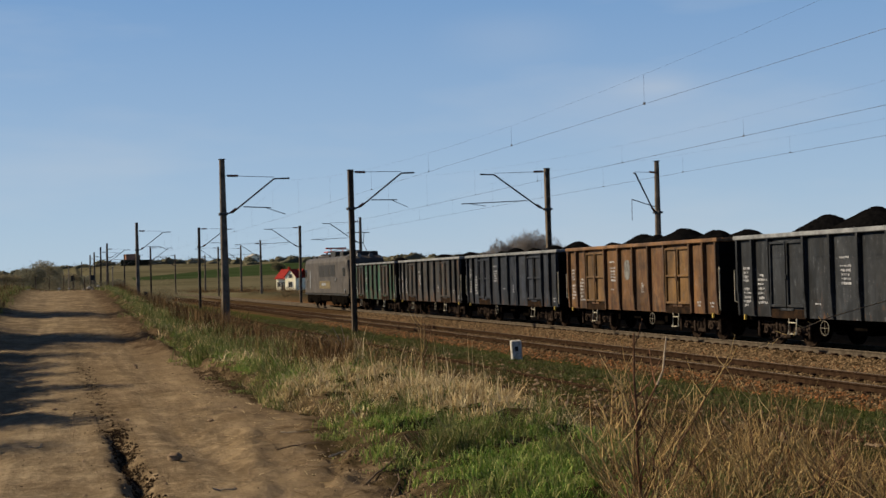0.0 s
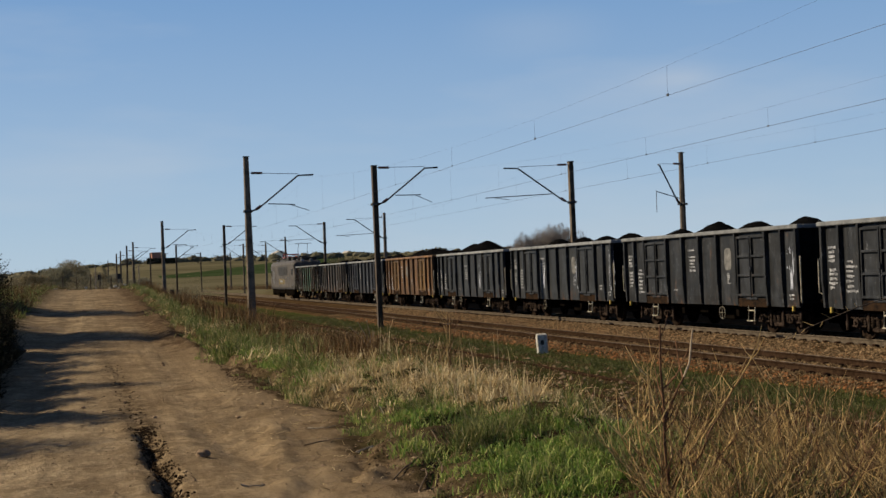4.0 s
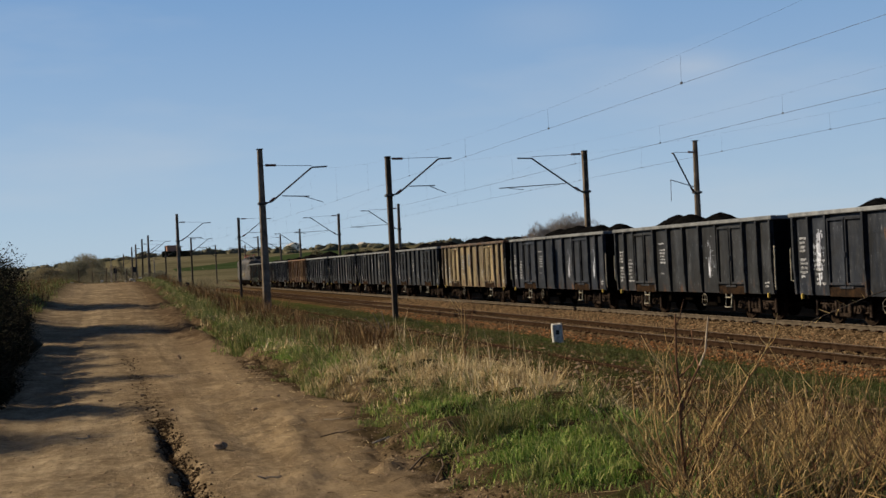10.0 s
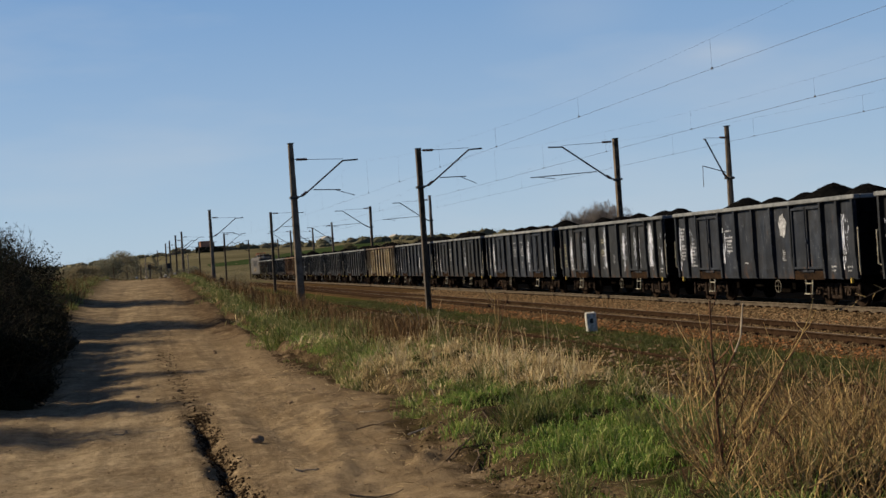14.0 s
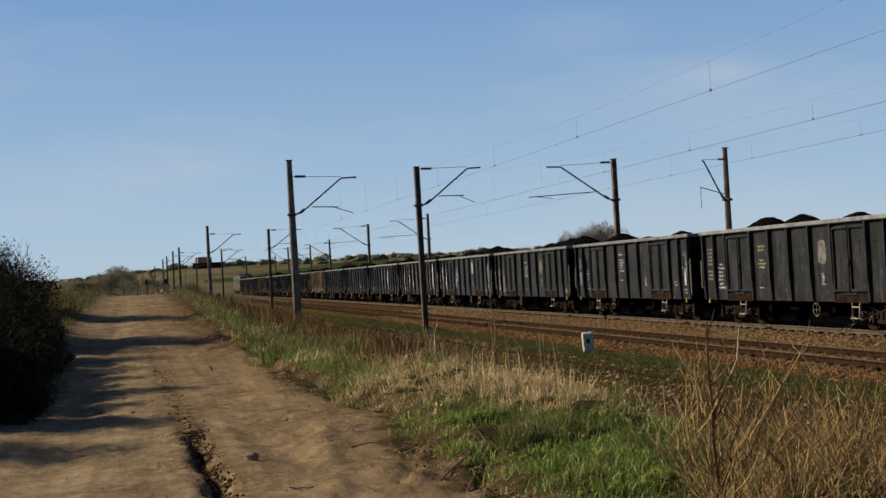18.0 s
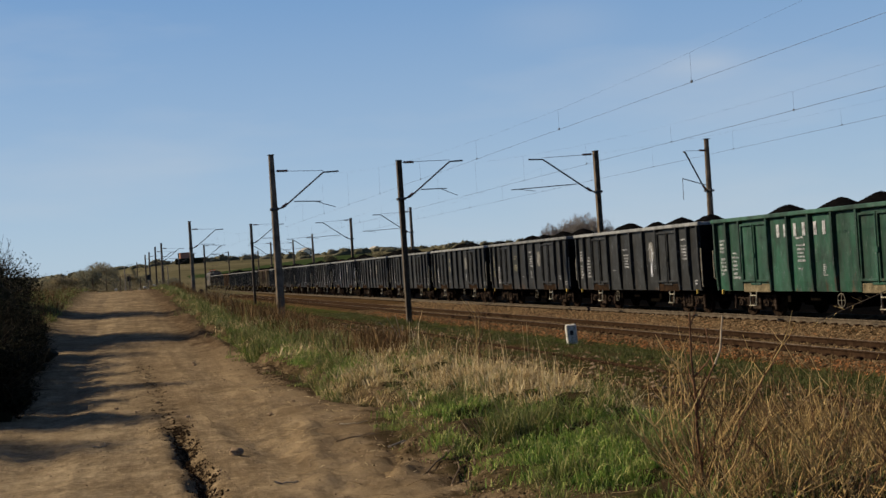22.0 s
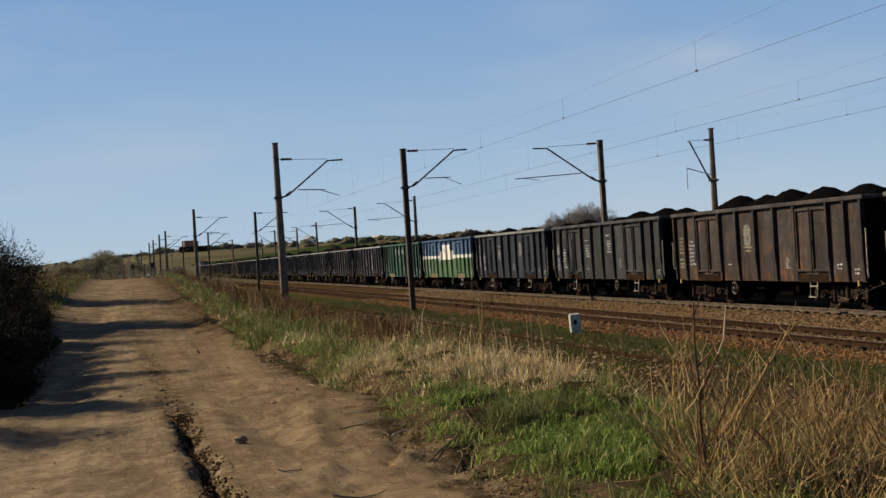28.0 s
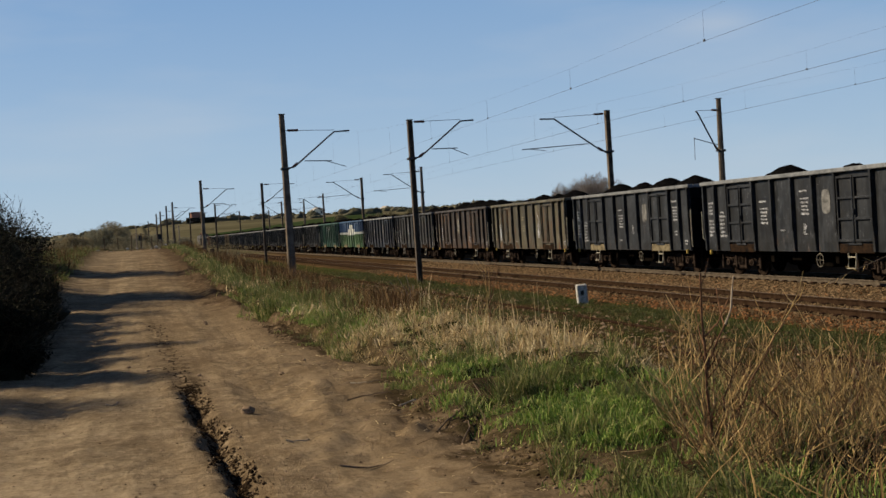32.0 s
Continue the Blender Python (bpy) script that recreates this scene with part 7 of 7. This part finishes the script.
def tree(x, y, h, wide, n, seed, mat, label, name="tree", size=0.16, z=None, low=0.4, limbs=16, cut=0.35):
    z = ground_z(x, y) if z is None else z
    th = thing(name, label, "tree", "trees behind the line", "", pose(x, y, z))
    r = random.Random(seed)
    b = Build().tube([(0, 0, -0.3), (r.gauss(0, 0.1), r.gauss(0, 0.1), h * 0.4), (r.gauss(0, 0.2), r.gauss(0, 0.2), h * 0.9)], 0.03 * h, 7, 0, 0.01)
    for k in range(limbs):
        u, a = r.uniform(0.15, 0.8), r.uniform(0, 6.283)
        q = Vector((0, 0, h * u))
        e = q + Vector((math.cos(a) * wide * r.uniform(0.5, 1), math.sin(a) * wide * r.uniform(0.5, 1), h * r.uniform(0.1, 0.32)))
        b.tube([q, q.lerp(e, 0.5) + Vector((0, 0, -0.1)), e], 0.005 * h, 5, 0, 0.008)
    part("trunk", b.mesh("trunk", M_BARK), th)
    vs, fs, o = [], [], 0
    for k in range(6):
        a = r.uniform(0, 6.283)
        c = (math.cos(a) * wide * 0.45, math.sin(a) * wide * 0.45, h * r.uniform(low, 0.8))
        v, f = leaf_cloud(n // 6, c, (wide * 0.6, wide * 0.6, h * 0.27), size, seed * 11 + k, 0.1, cut, 0.55 if cut < 1 else 0.2)
        vs.append(v)
        fs.append(f + o)
        o += len(v)
    part("crown", soft_mesh("crown", np.concatenate(vs), np.concatenate(fs), mat), th)
    return th


def broom_tree(x, y, h, wide, n, thick, seed, mat, label, low=0.3, group="trees behind the line", twig=1.0):
    """A leafless tree: trunk, rising limbs and a dome of fine upswept twigs."""
    th = thing("bare_tree", label, "tree", group, "", pose(x, y, ground_z(x, y)))
    r, g = random.Random(seed), np.random.RandomState(seed)
    b = Build().tube([(0, 0, -0.3), (r.gauss(0, 0.15), r.gauss(0, 0.15), h * 0.35), (r.gauss(0, 0.3), r.gauss(0, 0.3), h * 0.85)], 0.018 * h, 7, 0, 0.012)
    for k in range(16):
        a, u = r.uniform(0, 6.283), r.uniform(0.12, 0.55)
        e = Vector((math.cos(a) * wide * r.uniform(0.3, 0.85), math.sin(a) * wide * r.uniform(0.3, 0.85), h * r.uniform(u + 0.2, 0.92)))
        q = Vector((0, 0, h * u))
        b.tube([q, q.lerp(e, 0.4) + Vector((0, 0, -0.03 * h)), e], 0.007 * h, 5, 0, 0.01)
    part("trunk", b.mesh("trunk", M_BARK), th)
    d = g.normal(0, 1, (n, 3))
    d /= np.linalg.norm(d, axis=1, keepdims=True)
    d[:, 2] = np.abs(d[:, 2]) - 0.15
    lump = 1 + 0.30 * waves(d[:, 0] * 2.5 + d[:, 2], d[:, 1] * 2.5, seed + 3, 2.2)[:, None]
    c = d * g.uniform(0.25, 1.0, (n, 1)) ** 0.6 * lump * np.array((wide, wide, h * (1 - low))) + np.array((0, 0, h * low))
    up = d * np.array((0.6, 0.6, 0.4)) + np.array((0, 0, 0.9)) + g.normal(0, 0.18, (n, 3))
    up /= np.linalg.norm(up, axis=1, keepdims=True)
    L = h * twig * g.uniform(0.05, 0.15, (n, 1))
    part("twig_crown", twig_mesh("twig_crown", c - up * L * 0.7, c + up * L * 0.3, thick, mat, seed, 0.05, 1), th, "fine leafless twigs")
    return th


def by_angle(az, dist):
    return dist * math.sin(radians(az)), dist * math.cos(radians(az))


# tall trees behind the roadside bushes, whose shade falls over the dirt track
for k, (x, y, h, w) in enumerate(((-11.5, 45.0, 10.0, 3.3), (-13.5, 63.5, 11.0, 3.4))):
    broom_tree(x, y, h * 1.05, w * 1.3, 7000, 0.026, 70 + k, M_BARE, "half-bare tree behind the roadside bushes", 0.32, "trees behind the bushes")
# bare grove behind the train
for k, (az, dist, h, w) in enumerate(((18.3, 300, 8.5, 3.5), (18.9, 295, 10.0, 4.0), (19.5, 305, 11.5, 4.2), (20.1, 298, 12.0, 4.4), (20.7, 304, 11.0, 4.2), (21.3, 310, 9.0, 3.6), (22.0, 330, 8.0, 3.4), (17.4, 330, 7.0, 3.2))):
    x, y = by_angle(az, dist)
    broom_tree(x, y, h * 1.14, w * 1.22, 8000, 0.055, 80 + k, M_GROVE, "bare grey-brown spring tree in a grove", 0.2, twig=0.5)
# trees by the end of the dirt track
for k, (az, dist, h, w) in enumerate(((-2.4, 255, 3.0, 2.6), (-2.0, 262, 4.0, 2.8), (-1.55, 258, 4.8, 3.0), (-1.1, 265, 5.4, 3.0), (-0.65, 275, 4.8, 2.8), (-0.2, 290, 3.6, 2.8), (0.4, 300, 3.2, 2.8), (1.1, 300, 3.2, 2.8), (1.9, 310, 3.0, 2.8), (-3.2, 300, 2.2, 2.6), (-4.2, 290, 2.6, 2.6))):
    x, y = by_angle(az, dist)
    tree(x, y, h * 1.05 + 0.3, w * 1.15, 8000, 90 + k, M_SCRUBTREE if k % 3 else M_SCRUB, "grey-olive scrubby tree beyond the dirt track", "tree", 0.115, None, 0.15, 5, 2)
for k, (az, dist, h, w, mt) in enumerate(((13.4, 420, 7.5, 4.5, M_FARG), (13.9, 430, 8.0, 4.5, M_FARG), (16.4, 430, 7.0, 4.5, M_FARG), (12.6, 440, 7.0, 4.0, M_FARG), (14.8, 385, 7.2, 5.5, M_FARY), (15.6, 390, 7.4, 5.5, M_FARY), (12.0, 460, 8.5, 3.0, M_FARG), (11.2, 480, 6.5, 4.0, M_FARG), (10.4, 500, 6.0, 4.0, M_FARG), (9.0, 560, 7.0, 4.0, M_FARG), (17.0, 430, 6.5, 5.0, M_FARG))):
    x, y = by_angle(az, dist)
    tree(x, y, h, w, 2600, 110 + k, mt, "yellow-green shrub tree behind the train" if mt == M_FARY else "dark low tree on the rise behind the train", "tree", 0.2, None, 0.25, 6, 2)

# far hedges on the rise: one mass
vs, fs, o = [], [], 0
r0 = random.Random(9)
for k in range(230):
    skyline = k >= 90
    az = -9 + (k - 90) * 0.34 if skyline else r0.uniform(-12, 40)
    dist = r0.uniform(840, 930) if skyline else r0.choice((420, 620, 760, 900)) * r0.uniform(0.93, 1.07)
    if dist < 680 and 1.0 < az < 11.5:
        dist = r0.uniform(700, 950)
    x, y = by_angle(az, dist)
    h = r0.uniform(1.6, 4.0) if skyline else r0.uniform(2.5, 5.5)
    rx, ry = r0.uniform(5, 12), r0.uniform(4, 8)
    for i in range(3):
        v, f = lump(x + r0.uniform(-0.7, 0.7) * rx, y + r0.uniform(-0.5, 0.5) * ry, ground_z(x, y) - 0.2, rx * 0.42, ry * 0.42, h * r0.uniform(0.45, 0.8), 900 + 3 * k + i)
        vs.append(v)
        fs.append(f + o)
        o += len(v)
    v, f = leaf_cloud(330, (x, y, ground_z(x, y) + h * 0.3), (rx * 0.85, ry, h * 0.8), 0.17, 300 + k, 0.1, 2, 0.3)
    vs.append(v)
    fs.append(f + o)
    o += len(v)
tagged(new("far_hedges", soft_mesh("far_hedges", np.concatenate(vs), np.concatenate(fs), M_HEDGE)), "dark far hedges and copses on the rise", "far woods", "", "stuff")


# low scrub on the slope past the end of the dirt track, in two shades
for part_no, mt in enumerate((M_FARG, M_SCRUB)):
    vs, fs, o = [], [], 0
    for k in range(150):
        az, dist = r0.uniform(-7, 4.4), r0.uniform(128, 380)
        x, y = by_angle(az, dist)
        h = r0.uniform(0.4, 1.5) * (1 if dist < 240 else 2)
        rx, ry = r0.uniform(1.5, 4.0), r0.uniform(1.2, 3.0)
        v, f = leaf_cloud(260, (x, y, ground_z(x, y) + h * 0.3), (rx, ry, h), 0.07, 500 + k + 300 * part_no, 0.1, 2, 0.3)
        vs.append(v)
        fs.append(f + o)
        o += len(v)
    tagged(new("slope_scrub", soft_mesh("slope_scrub", np.concatenate(vs), np.concatenate(fs), mt)), "brown leafless scrub on the slope", "scrub", "", "stuff")


# brown scrub along the far side of the line
vs, fs, o = [], [], 0
for k in range(170):
    x, y = r0.uniform(25.5, 37), r0.uniform(75, 330)
    h = r0.uniform(0.35, 1.1)
    v, f = leaf_cloud(240, (x, y, ground_z(x, y) + h * 0.25), (r0.uniform(0.8, 2.2), r0.uniform(1.5, 4.0), h), 0.055, 1500 + k, 0.1, 2, 0.4)
    vs.append(v)
    fs.append(f + o)
    o += len(v)
tagged(new("lineside_scrub", soft_mesh("lineside_scrub", np.concatenate(vs), np.concatenate(fs), M_WEED)), "reddish-brown dead scrub along the far side of the line", "scrub", "", "stuff")


# ---- far buildings ----
def house(x, y, w, d, eave, ridge, wall, roof, label, turn=0.0, gable_y=True):
    th = thing("house", label, "house", "", "", pose(x, y, ground_z(x, y) - 0.2, 0, 0, turn))
    b = Build().box(-w / 2, w / 2, -d / 2, d / 2, 0, eave)
    b.add([(-w / 2, -d / 2, eave), (w / 2, -d / 2, eave), (0, -d / 2, ridge), (-w / 2, d / 2, eave), (w / 2, d / 2, eave), (0, d / 2, ridge)], [(0, 1, 2), (5, 4, 3)])
    part("wall", b.mesh("wall", wall), th)
    for s in (-1, 1):
        e, t = 0.35, 0.16
        sl = (ridge - eave) / (w / 2)
        v = [(0, -d / 2 - e, ridge + 0.02), (s * (w / 2 + e), -d / 2 - e, eave - e * sl + 0.02), (s * (w / 2 + e), d / 2 + e, eave - e * sl + 0.02), (0, d / 2 + e, ridge + 0.02)]
        v += [(a, c, z + t) for a, c, z in v]
        part("roof_slope", Build().add(v, [(3, 2, 1, 0), (4, 5, 6, 7), (0, 1, 5, 4), (1, 2, 6, 5), (2, 3, 7, 6), (3, 0, 4, 7)]).mesh("roof_slope", roof), th)
    for xx, zz, ww, hh in ((-w * 0.22, eave * 0.3, 0.5, 0.7), (w * 0.2, eave * 0.3, 0.55, 0.9), (0.05, eave + (ridge - eave) * 0.25, 0.5, 0.6)):
        wi = part("window", Build().box(xx - ww, xx + ww, -d / 2 - 0.04, -d / 2 + 0.02, zz, zz + 2 * hh, 0.02).mesh("window", M_GLASS), th)
        part("window_frame", Build().box(xx - ww - 0.08, xx - ww, -d / 2 - 0.06, -d / 2, zz, zz + 2 * hh).box(xx + ww, xx + ww + 0.08, -d / 2 - 0.06, -d / 2, zz, zz + 2 * hh).box(xx - 0.03, xx + 0.03, -d / 2 - 0.06, -d / 2, zz, zz + 2 * hh).mesh("window_frame", M_WHITE), wi)
    return th




def slab(a, b, c, d, t, mat):
    """A roof slope of even thickness over four corners."""
    v = [a, b, c, d] + [(p[0], p[1], p[2] + t) for p in (a, b, c, d)]
    return Build().add(v, [(3, 2, 1, 0), (4, 5, 6, 7), (0, 1, 5, 4), (1, 2, 6, 5), (2, 3, 7, 6), (3, 0, 4, 7)]).mesh("roof_slope", mat)


def cottage(x, y, turn):
    """A small house with its eaves to the line and a cross gable at one end."""
    th = thing("house", "cream plastered house with a red tiled roof", "house", "", "", pose(x, y, ground_z(x, y) - 0.2, 0, 0, turn))
    part("wall", Build().box(-3.0, 3.0, -2.4, 2.4, 0, 3.0).mesh("wall", M_PLASTER), th)
    part("roof_slope", slab((-3.25, -2.8, 2.85), (3.25, -2.8, 2.85), (3.25, 0, 5.0), (-3.25, 0, 5.0), 0.15, M_TILE), th)
    part("roof_slope", slab((3.25, 2.8, 2.85), (-3.25, 2.8, 2.85), (-3.25, 0, 5.0), (3.25, 0, 5.0), 0.15, M_TILE), th)
    g = Build().box(0.0, 3.0, -3.0, -2.4, 0, 3.4)
    g.add([(0.0, -3.0, 3.4), (3.0, -3.0, 3.4), (1.5, -3.0, 5.0), (0.0, 0.0, 3.4), (3.0, 0.0, 3.4), (1.5, 0.0, 5.0)], [(0, 1, 2), (5, 4, 3), (0, 3, 4, 1), (0, 2, 5, 3), (1, 4, 5, 2)])
    part("gable_wall", g.mesh("gable_wall", M_PLASTER), th)
    part("gable_roof", slab((-0.2, -3.2, 3.22), (-0.2, 0, 3.22), (1.5, 0, 5.02), (1.5, -3.2, 5.02), 0.12, M_TILE), th)
    part("gable_roof", slab((3.2, 0, 3.22), (3.2, -3.2, 3.22), (1.5, -3.2, 5.02), (1.5, 0, 5.02), 0.12, M_TILE), th)
    for xx, yy, zz, w, h in ((1.5, -3.0, 3.1, 0.42, 0.85), (1.5, -3.0, 0.9, 0.5, 1.3), (-1.0, -2.4, 0.2, 0.55, 2.0), (-2.2, -2.4, 1.0, 0.45, 1.2)):
        wi = part("door" if zz < 0.5 else "window", Build().box(xx - w, xx + w, yy - 0.05, yy + 0.02, zz, zz + h, 0.02).mesh("window", M_GLASS), th)
        part("frame", Build().box(xx - w - 0.09, xx - w, yy - 0.07, yy, zz, zz + h).box(xx + w, xx + w + 0.09, yy - 0.07, yy, zz, zz + h).box(xx - 0.03, xx + 0.03, yy - 0.07, yy - 0.045, zz, zz + h).mesh("frame", M_WHITE), wi)
    part("chimney", Build().box(-1.6, -1.1, 0.2, 0.7, 4.4, 5.7, 0.02).mesh("chimney", M_TILE), th)


cottage(50.9, 302, -46)
x, y = by_angle(2.75, 760)
far = thing("block_building", "salmon flat-roofed far block on the rise", "building", "", "", pose(x, y, ground_z(x, y)))
part("wall", Build().box(-4, 1.5, -6, 6, -1, 6.4).mesh("wall", M_SALMON), far)
# box in a darker colour for the block's shaded right side
part("shaded_side", Build().box(1.5, 4, -5, 5, -1, 5.8).mesh("shaded_side", M_CLOD), far)
# plain box added for the dark hedge in front of the block
part("hedge_block", Build().box(-7, 9, -10, -6, -1, 3.0).mesh("hedge_block", M_BUSH), far)
for az, dist, w, h in ((7.9, 820, 7, 3.6), (5.6, 900, 6, 2.6), (10.9, 900, 6, 3)):
    x, y = by_angle(az, dist)
    house(x, y, w, 9, h, h + 1.5, M_PLASTER, M_GREYWALL, "pale far house on the rise", 10)

# ---- at the end of the dirt track ----
for k in range(9):
    az = -1.2 + k * 0.5 + r0.uniform(-0.1, 0.1)
    x, y = by_angle(az, 112 + r0.uniform(-4, 10))
    h = r0.uniform(1.0, 1.5)
    tagged(new("fence_post", Build().tube([(x, y, ground_z(x, y) - 0.2), (x + r0.gauss(0, 0.04), y, ground_z(x, y) + h)], 0.05, 6).mesh("fence_post", M_BARK)), "grey weathered fence post", "post", "fence posts")
for az, h in ((0.1, 1.9), (1.9, 1.7)):
    x, y = by_angle(az, 104)
    tagged(new("white_post", Build().tube([(x, y, ground_z(x, y) - 0.2), (x, y, ground_z(x, y) + h)], 0.04, 8).mesh("white_post", M_POST)), "pale upright post at the end of the track", "post", "pale posts")
for k in range(26):
    x, y = -6 + k * 0.38 + r0.gauss(0, 0.3), 103 + r0.gauss(0, 1.2)
    s = r0.uniform(0.05, 0.15)
    b = bmesh.new()
    bmesh.ops.create_icosphere(b, subdivisions=1, radius=s)
    for v in b.verts:
        v.co *= r0.uniform(0.65, 1.3)
        v.co.x *= 1.3
        v.co.z *= 0.6
    me = bpy.data.meshes.new("rubble")
    b.to_mesh(me)
    b.free()
    me.materials.append(M_POST if k % 3 == 0 else M_CLOD)
    o = new("rubble", me)
    o.location = (x, y, ground_z(x, y) + s * 0.3)
    tagged(o, "pale lump of rubble across the track" if k % 3 == 0 else "brown lump of rubble across the track", "rubble", "rubble lumps")
for az, dist in ((0.26, 150), (1.07, 148), (2.42, 146), (3.27, 144)):
    x, y = by_angle(az, dist)
    th = thing("signal_post", "short post with a dark round-topped board", "signal", "signals", "", pose(x, y, ground_z(x, y)))
    part("post", Build().tube([(0, 0, -0.2), (0, 0, 1.2)], 0.035, 6).mesh("post", M_POST), th)
    part("board", Build().box(-0.19, 0.19, -0.04, 0.04, 1.0, 1.6, 0.04).mesh("board", M_BLACK), th)


for k, (az, dist, s) in enumerate(((-0.3, 128, 0.16), (0.1, 131, 0.12), (0.9, 134, 0.2), (1.3, 130, 0.14), (1.9, 133, 0.18))):
    x, y = by_angle(az, dist)
    b = bmesh.new()
    bmesh.ops.create_icosphere(b, subdivisions=2, radius=s)
    for v in b.verts:
        v.co *= r0.uniform(0.7, 1.2)
        v.co.z *= 0.75
    me = bpy.data.meshes.new("pale_rock")
    b.to_mesh(me)
    b.free()
    me.materials.append(M_WHITE)
    o = new("pale_rock", me)
    o.location = (x, y, ground_z(x, y) + s * 0.6)
    tagged(o, "pale grey boulder in the scrub past the track", "rock", "pale rocks")

# ---- on the dirt track ----
def clod(x, y, s, mat, label, seed):
    r = random.Random(seed)
    b = bmesh.new()
    bmesh.ops.create_icosphere(b, subdivisions=2, radius=s)
    for v in b.verts:
        v.co *= r.uniform(0.82, 1.15)
        v.co.z *= 0.65
    me = bpy.data.meshes.new("clod")
    b.to_mesh(me)
    b.free()
    me.materials.append(mat)
    o = new("clod", me)
    o.location = (x, y, ground_z(x, y) + s * 0.35)
    return tagged(o, label, "clod", "clods on the track")


clod(0.95, 12.55, 0.07, M_CLOD, "brown earth clod on the dirt track", 1)
for k in range(9):
    clod(r0.uniform(-1.2, 2.6), r0.uniform(8, 28), r0.uniform(0.02, 0.04), M_CLOD, "brown earth clod on the dirt track", 20 + k)


def stick(x, y, length, turn, r, label, seed):
    """A crooked dead stick or root lying on the ground."""
    q = random.Random(seed)
    pts = []
    for i in range(6):
        u = i / 5 - 0.5
        px, py = x + math.cos(radians(turn)) * length * u + q.gauss(0, 0.035), y + math.sin(radians(turn)) * length * u + q.gauss(0, 0.035)
        pts.append((px, py, ground_z(px, py) + r * 0.8 + abs(q.gauss(0, 0.012))))
    return tagged(new("dead_stick", Build().tube(pts, r, 6, 0, r * 0.4).mesh("dead_stick", M_POST if seed % 2 else M_CLOD)), label, "stick", "sticks on the verge")


for k, (x, y, ln, tn) in enumerate(((2.25, 12.9, 0.75, 15), (2.55, 12.2, 0.8, 35), (2.75, 11.2, 0.5, 70), (2.35, 14.2, 0.6, -20), (1.6, 9.4, 0.7, 8), (1.2, 10.6, 0.35, 25), (0.15, 17.5, 0.35, 10), (-0.3, 14.2, 0.3, 30))):
    stick(x, y, ln * 0.6, tn, 0.008, "pale dead stick on the bare earth" if k % 2 else "dark root at the broken edge of the verge", 40 + k)
for k, (x0, y0, x1, y1, lift) in enumerate(((2.45, 10.1, 2.78, 10.9, 0.07), (2.35, 10.5, 2.95, 11.3, 0.10), (2.75, 10.4, 3.05, 12.0, 0.12), (2.5, 9.8, 2.72, 10.5, 0.03))):
    pts = []
    for i in range(6):
        u = i / 5
        px, py = x0 + (x1 - x0) * u + r0.gauss(0, 0.02), y0 + (y1 - y0) * u
        pts.append((px, py, ground_z(px, py) + 0.005 + 0.3 * lift * math.sin(math.pi * u)))
    tagged(new("bare_root", Build().tube(pts, 0.009, 6, 0, 0.004).mesh("bare_root", M_BARK)), "grey-brown bare root across the broken bank", "root", "roots in the bank")
dead = thing("dead_branch", "pale forked dead branch in the grass", "branch", "", "", pose(8.3, 40, ground_z(8.3, 40)))
for k, (tx, ty, tz) in enumerate(((-0.62, 0.0, 0.85), (-0.35, 0.1, 1.0), (-0.1, -0.1, 1.05), (-0.75, 0.1, 0.45), (0.15, 0.1, 0.7))):
    part("limb", Build().tube([(0.05 * k - 0.1, 0, -0.05), (tx * 0.4 + 0.06, ty * 0.5, tz * 0.5), (tx, ty, tz)], 0.02, 6, 0, 0.008).mesh("limb", M_POST), dead)


def motions():
    """The train draws away along its line, gaining a little speed."""
    for ob, off in MOVERS:
        walk(ob, [(t, pose(TRACKS["train"], 37.2 + off + 9.68 * t + 0.0061 * t * t, 0)) for t in range(0, 33, 4)])
    # the wheels roll with it, a little under a quarter turn from row to row
    times = [32.0 * k / 470 for k in range(471)]
    turns = [-math.degrees((9.68 * t + 0.0061 * t * t) / 0.46) for t in times]
    for ob, y, z in SPINNERS:
        walk(ob, [(t, pose(0, y, z, a)) for t, a in zip(times, turns)])


motions()
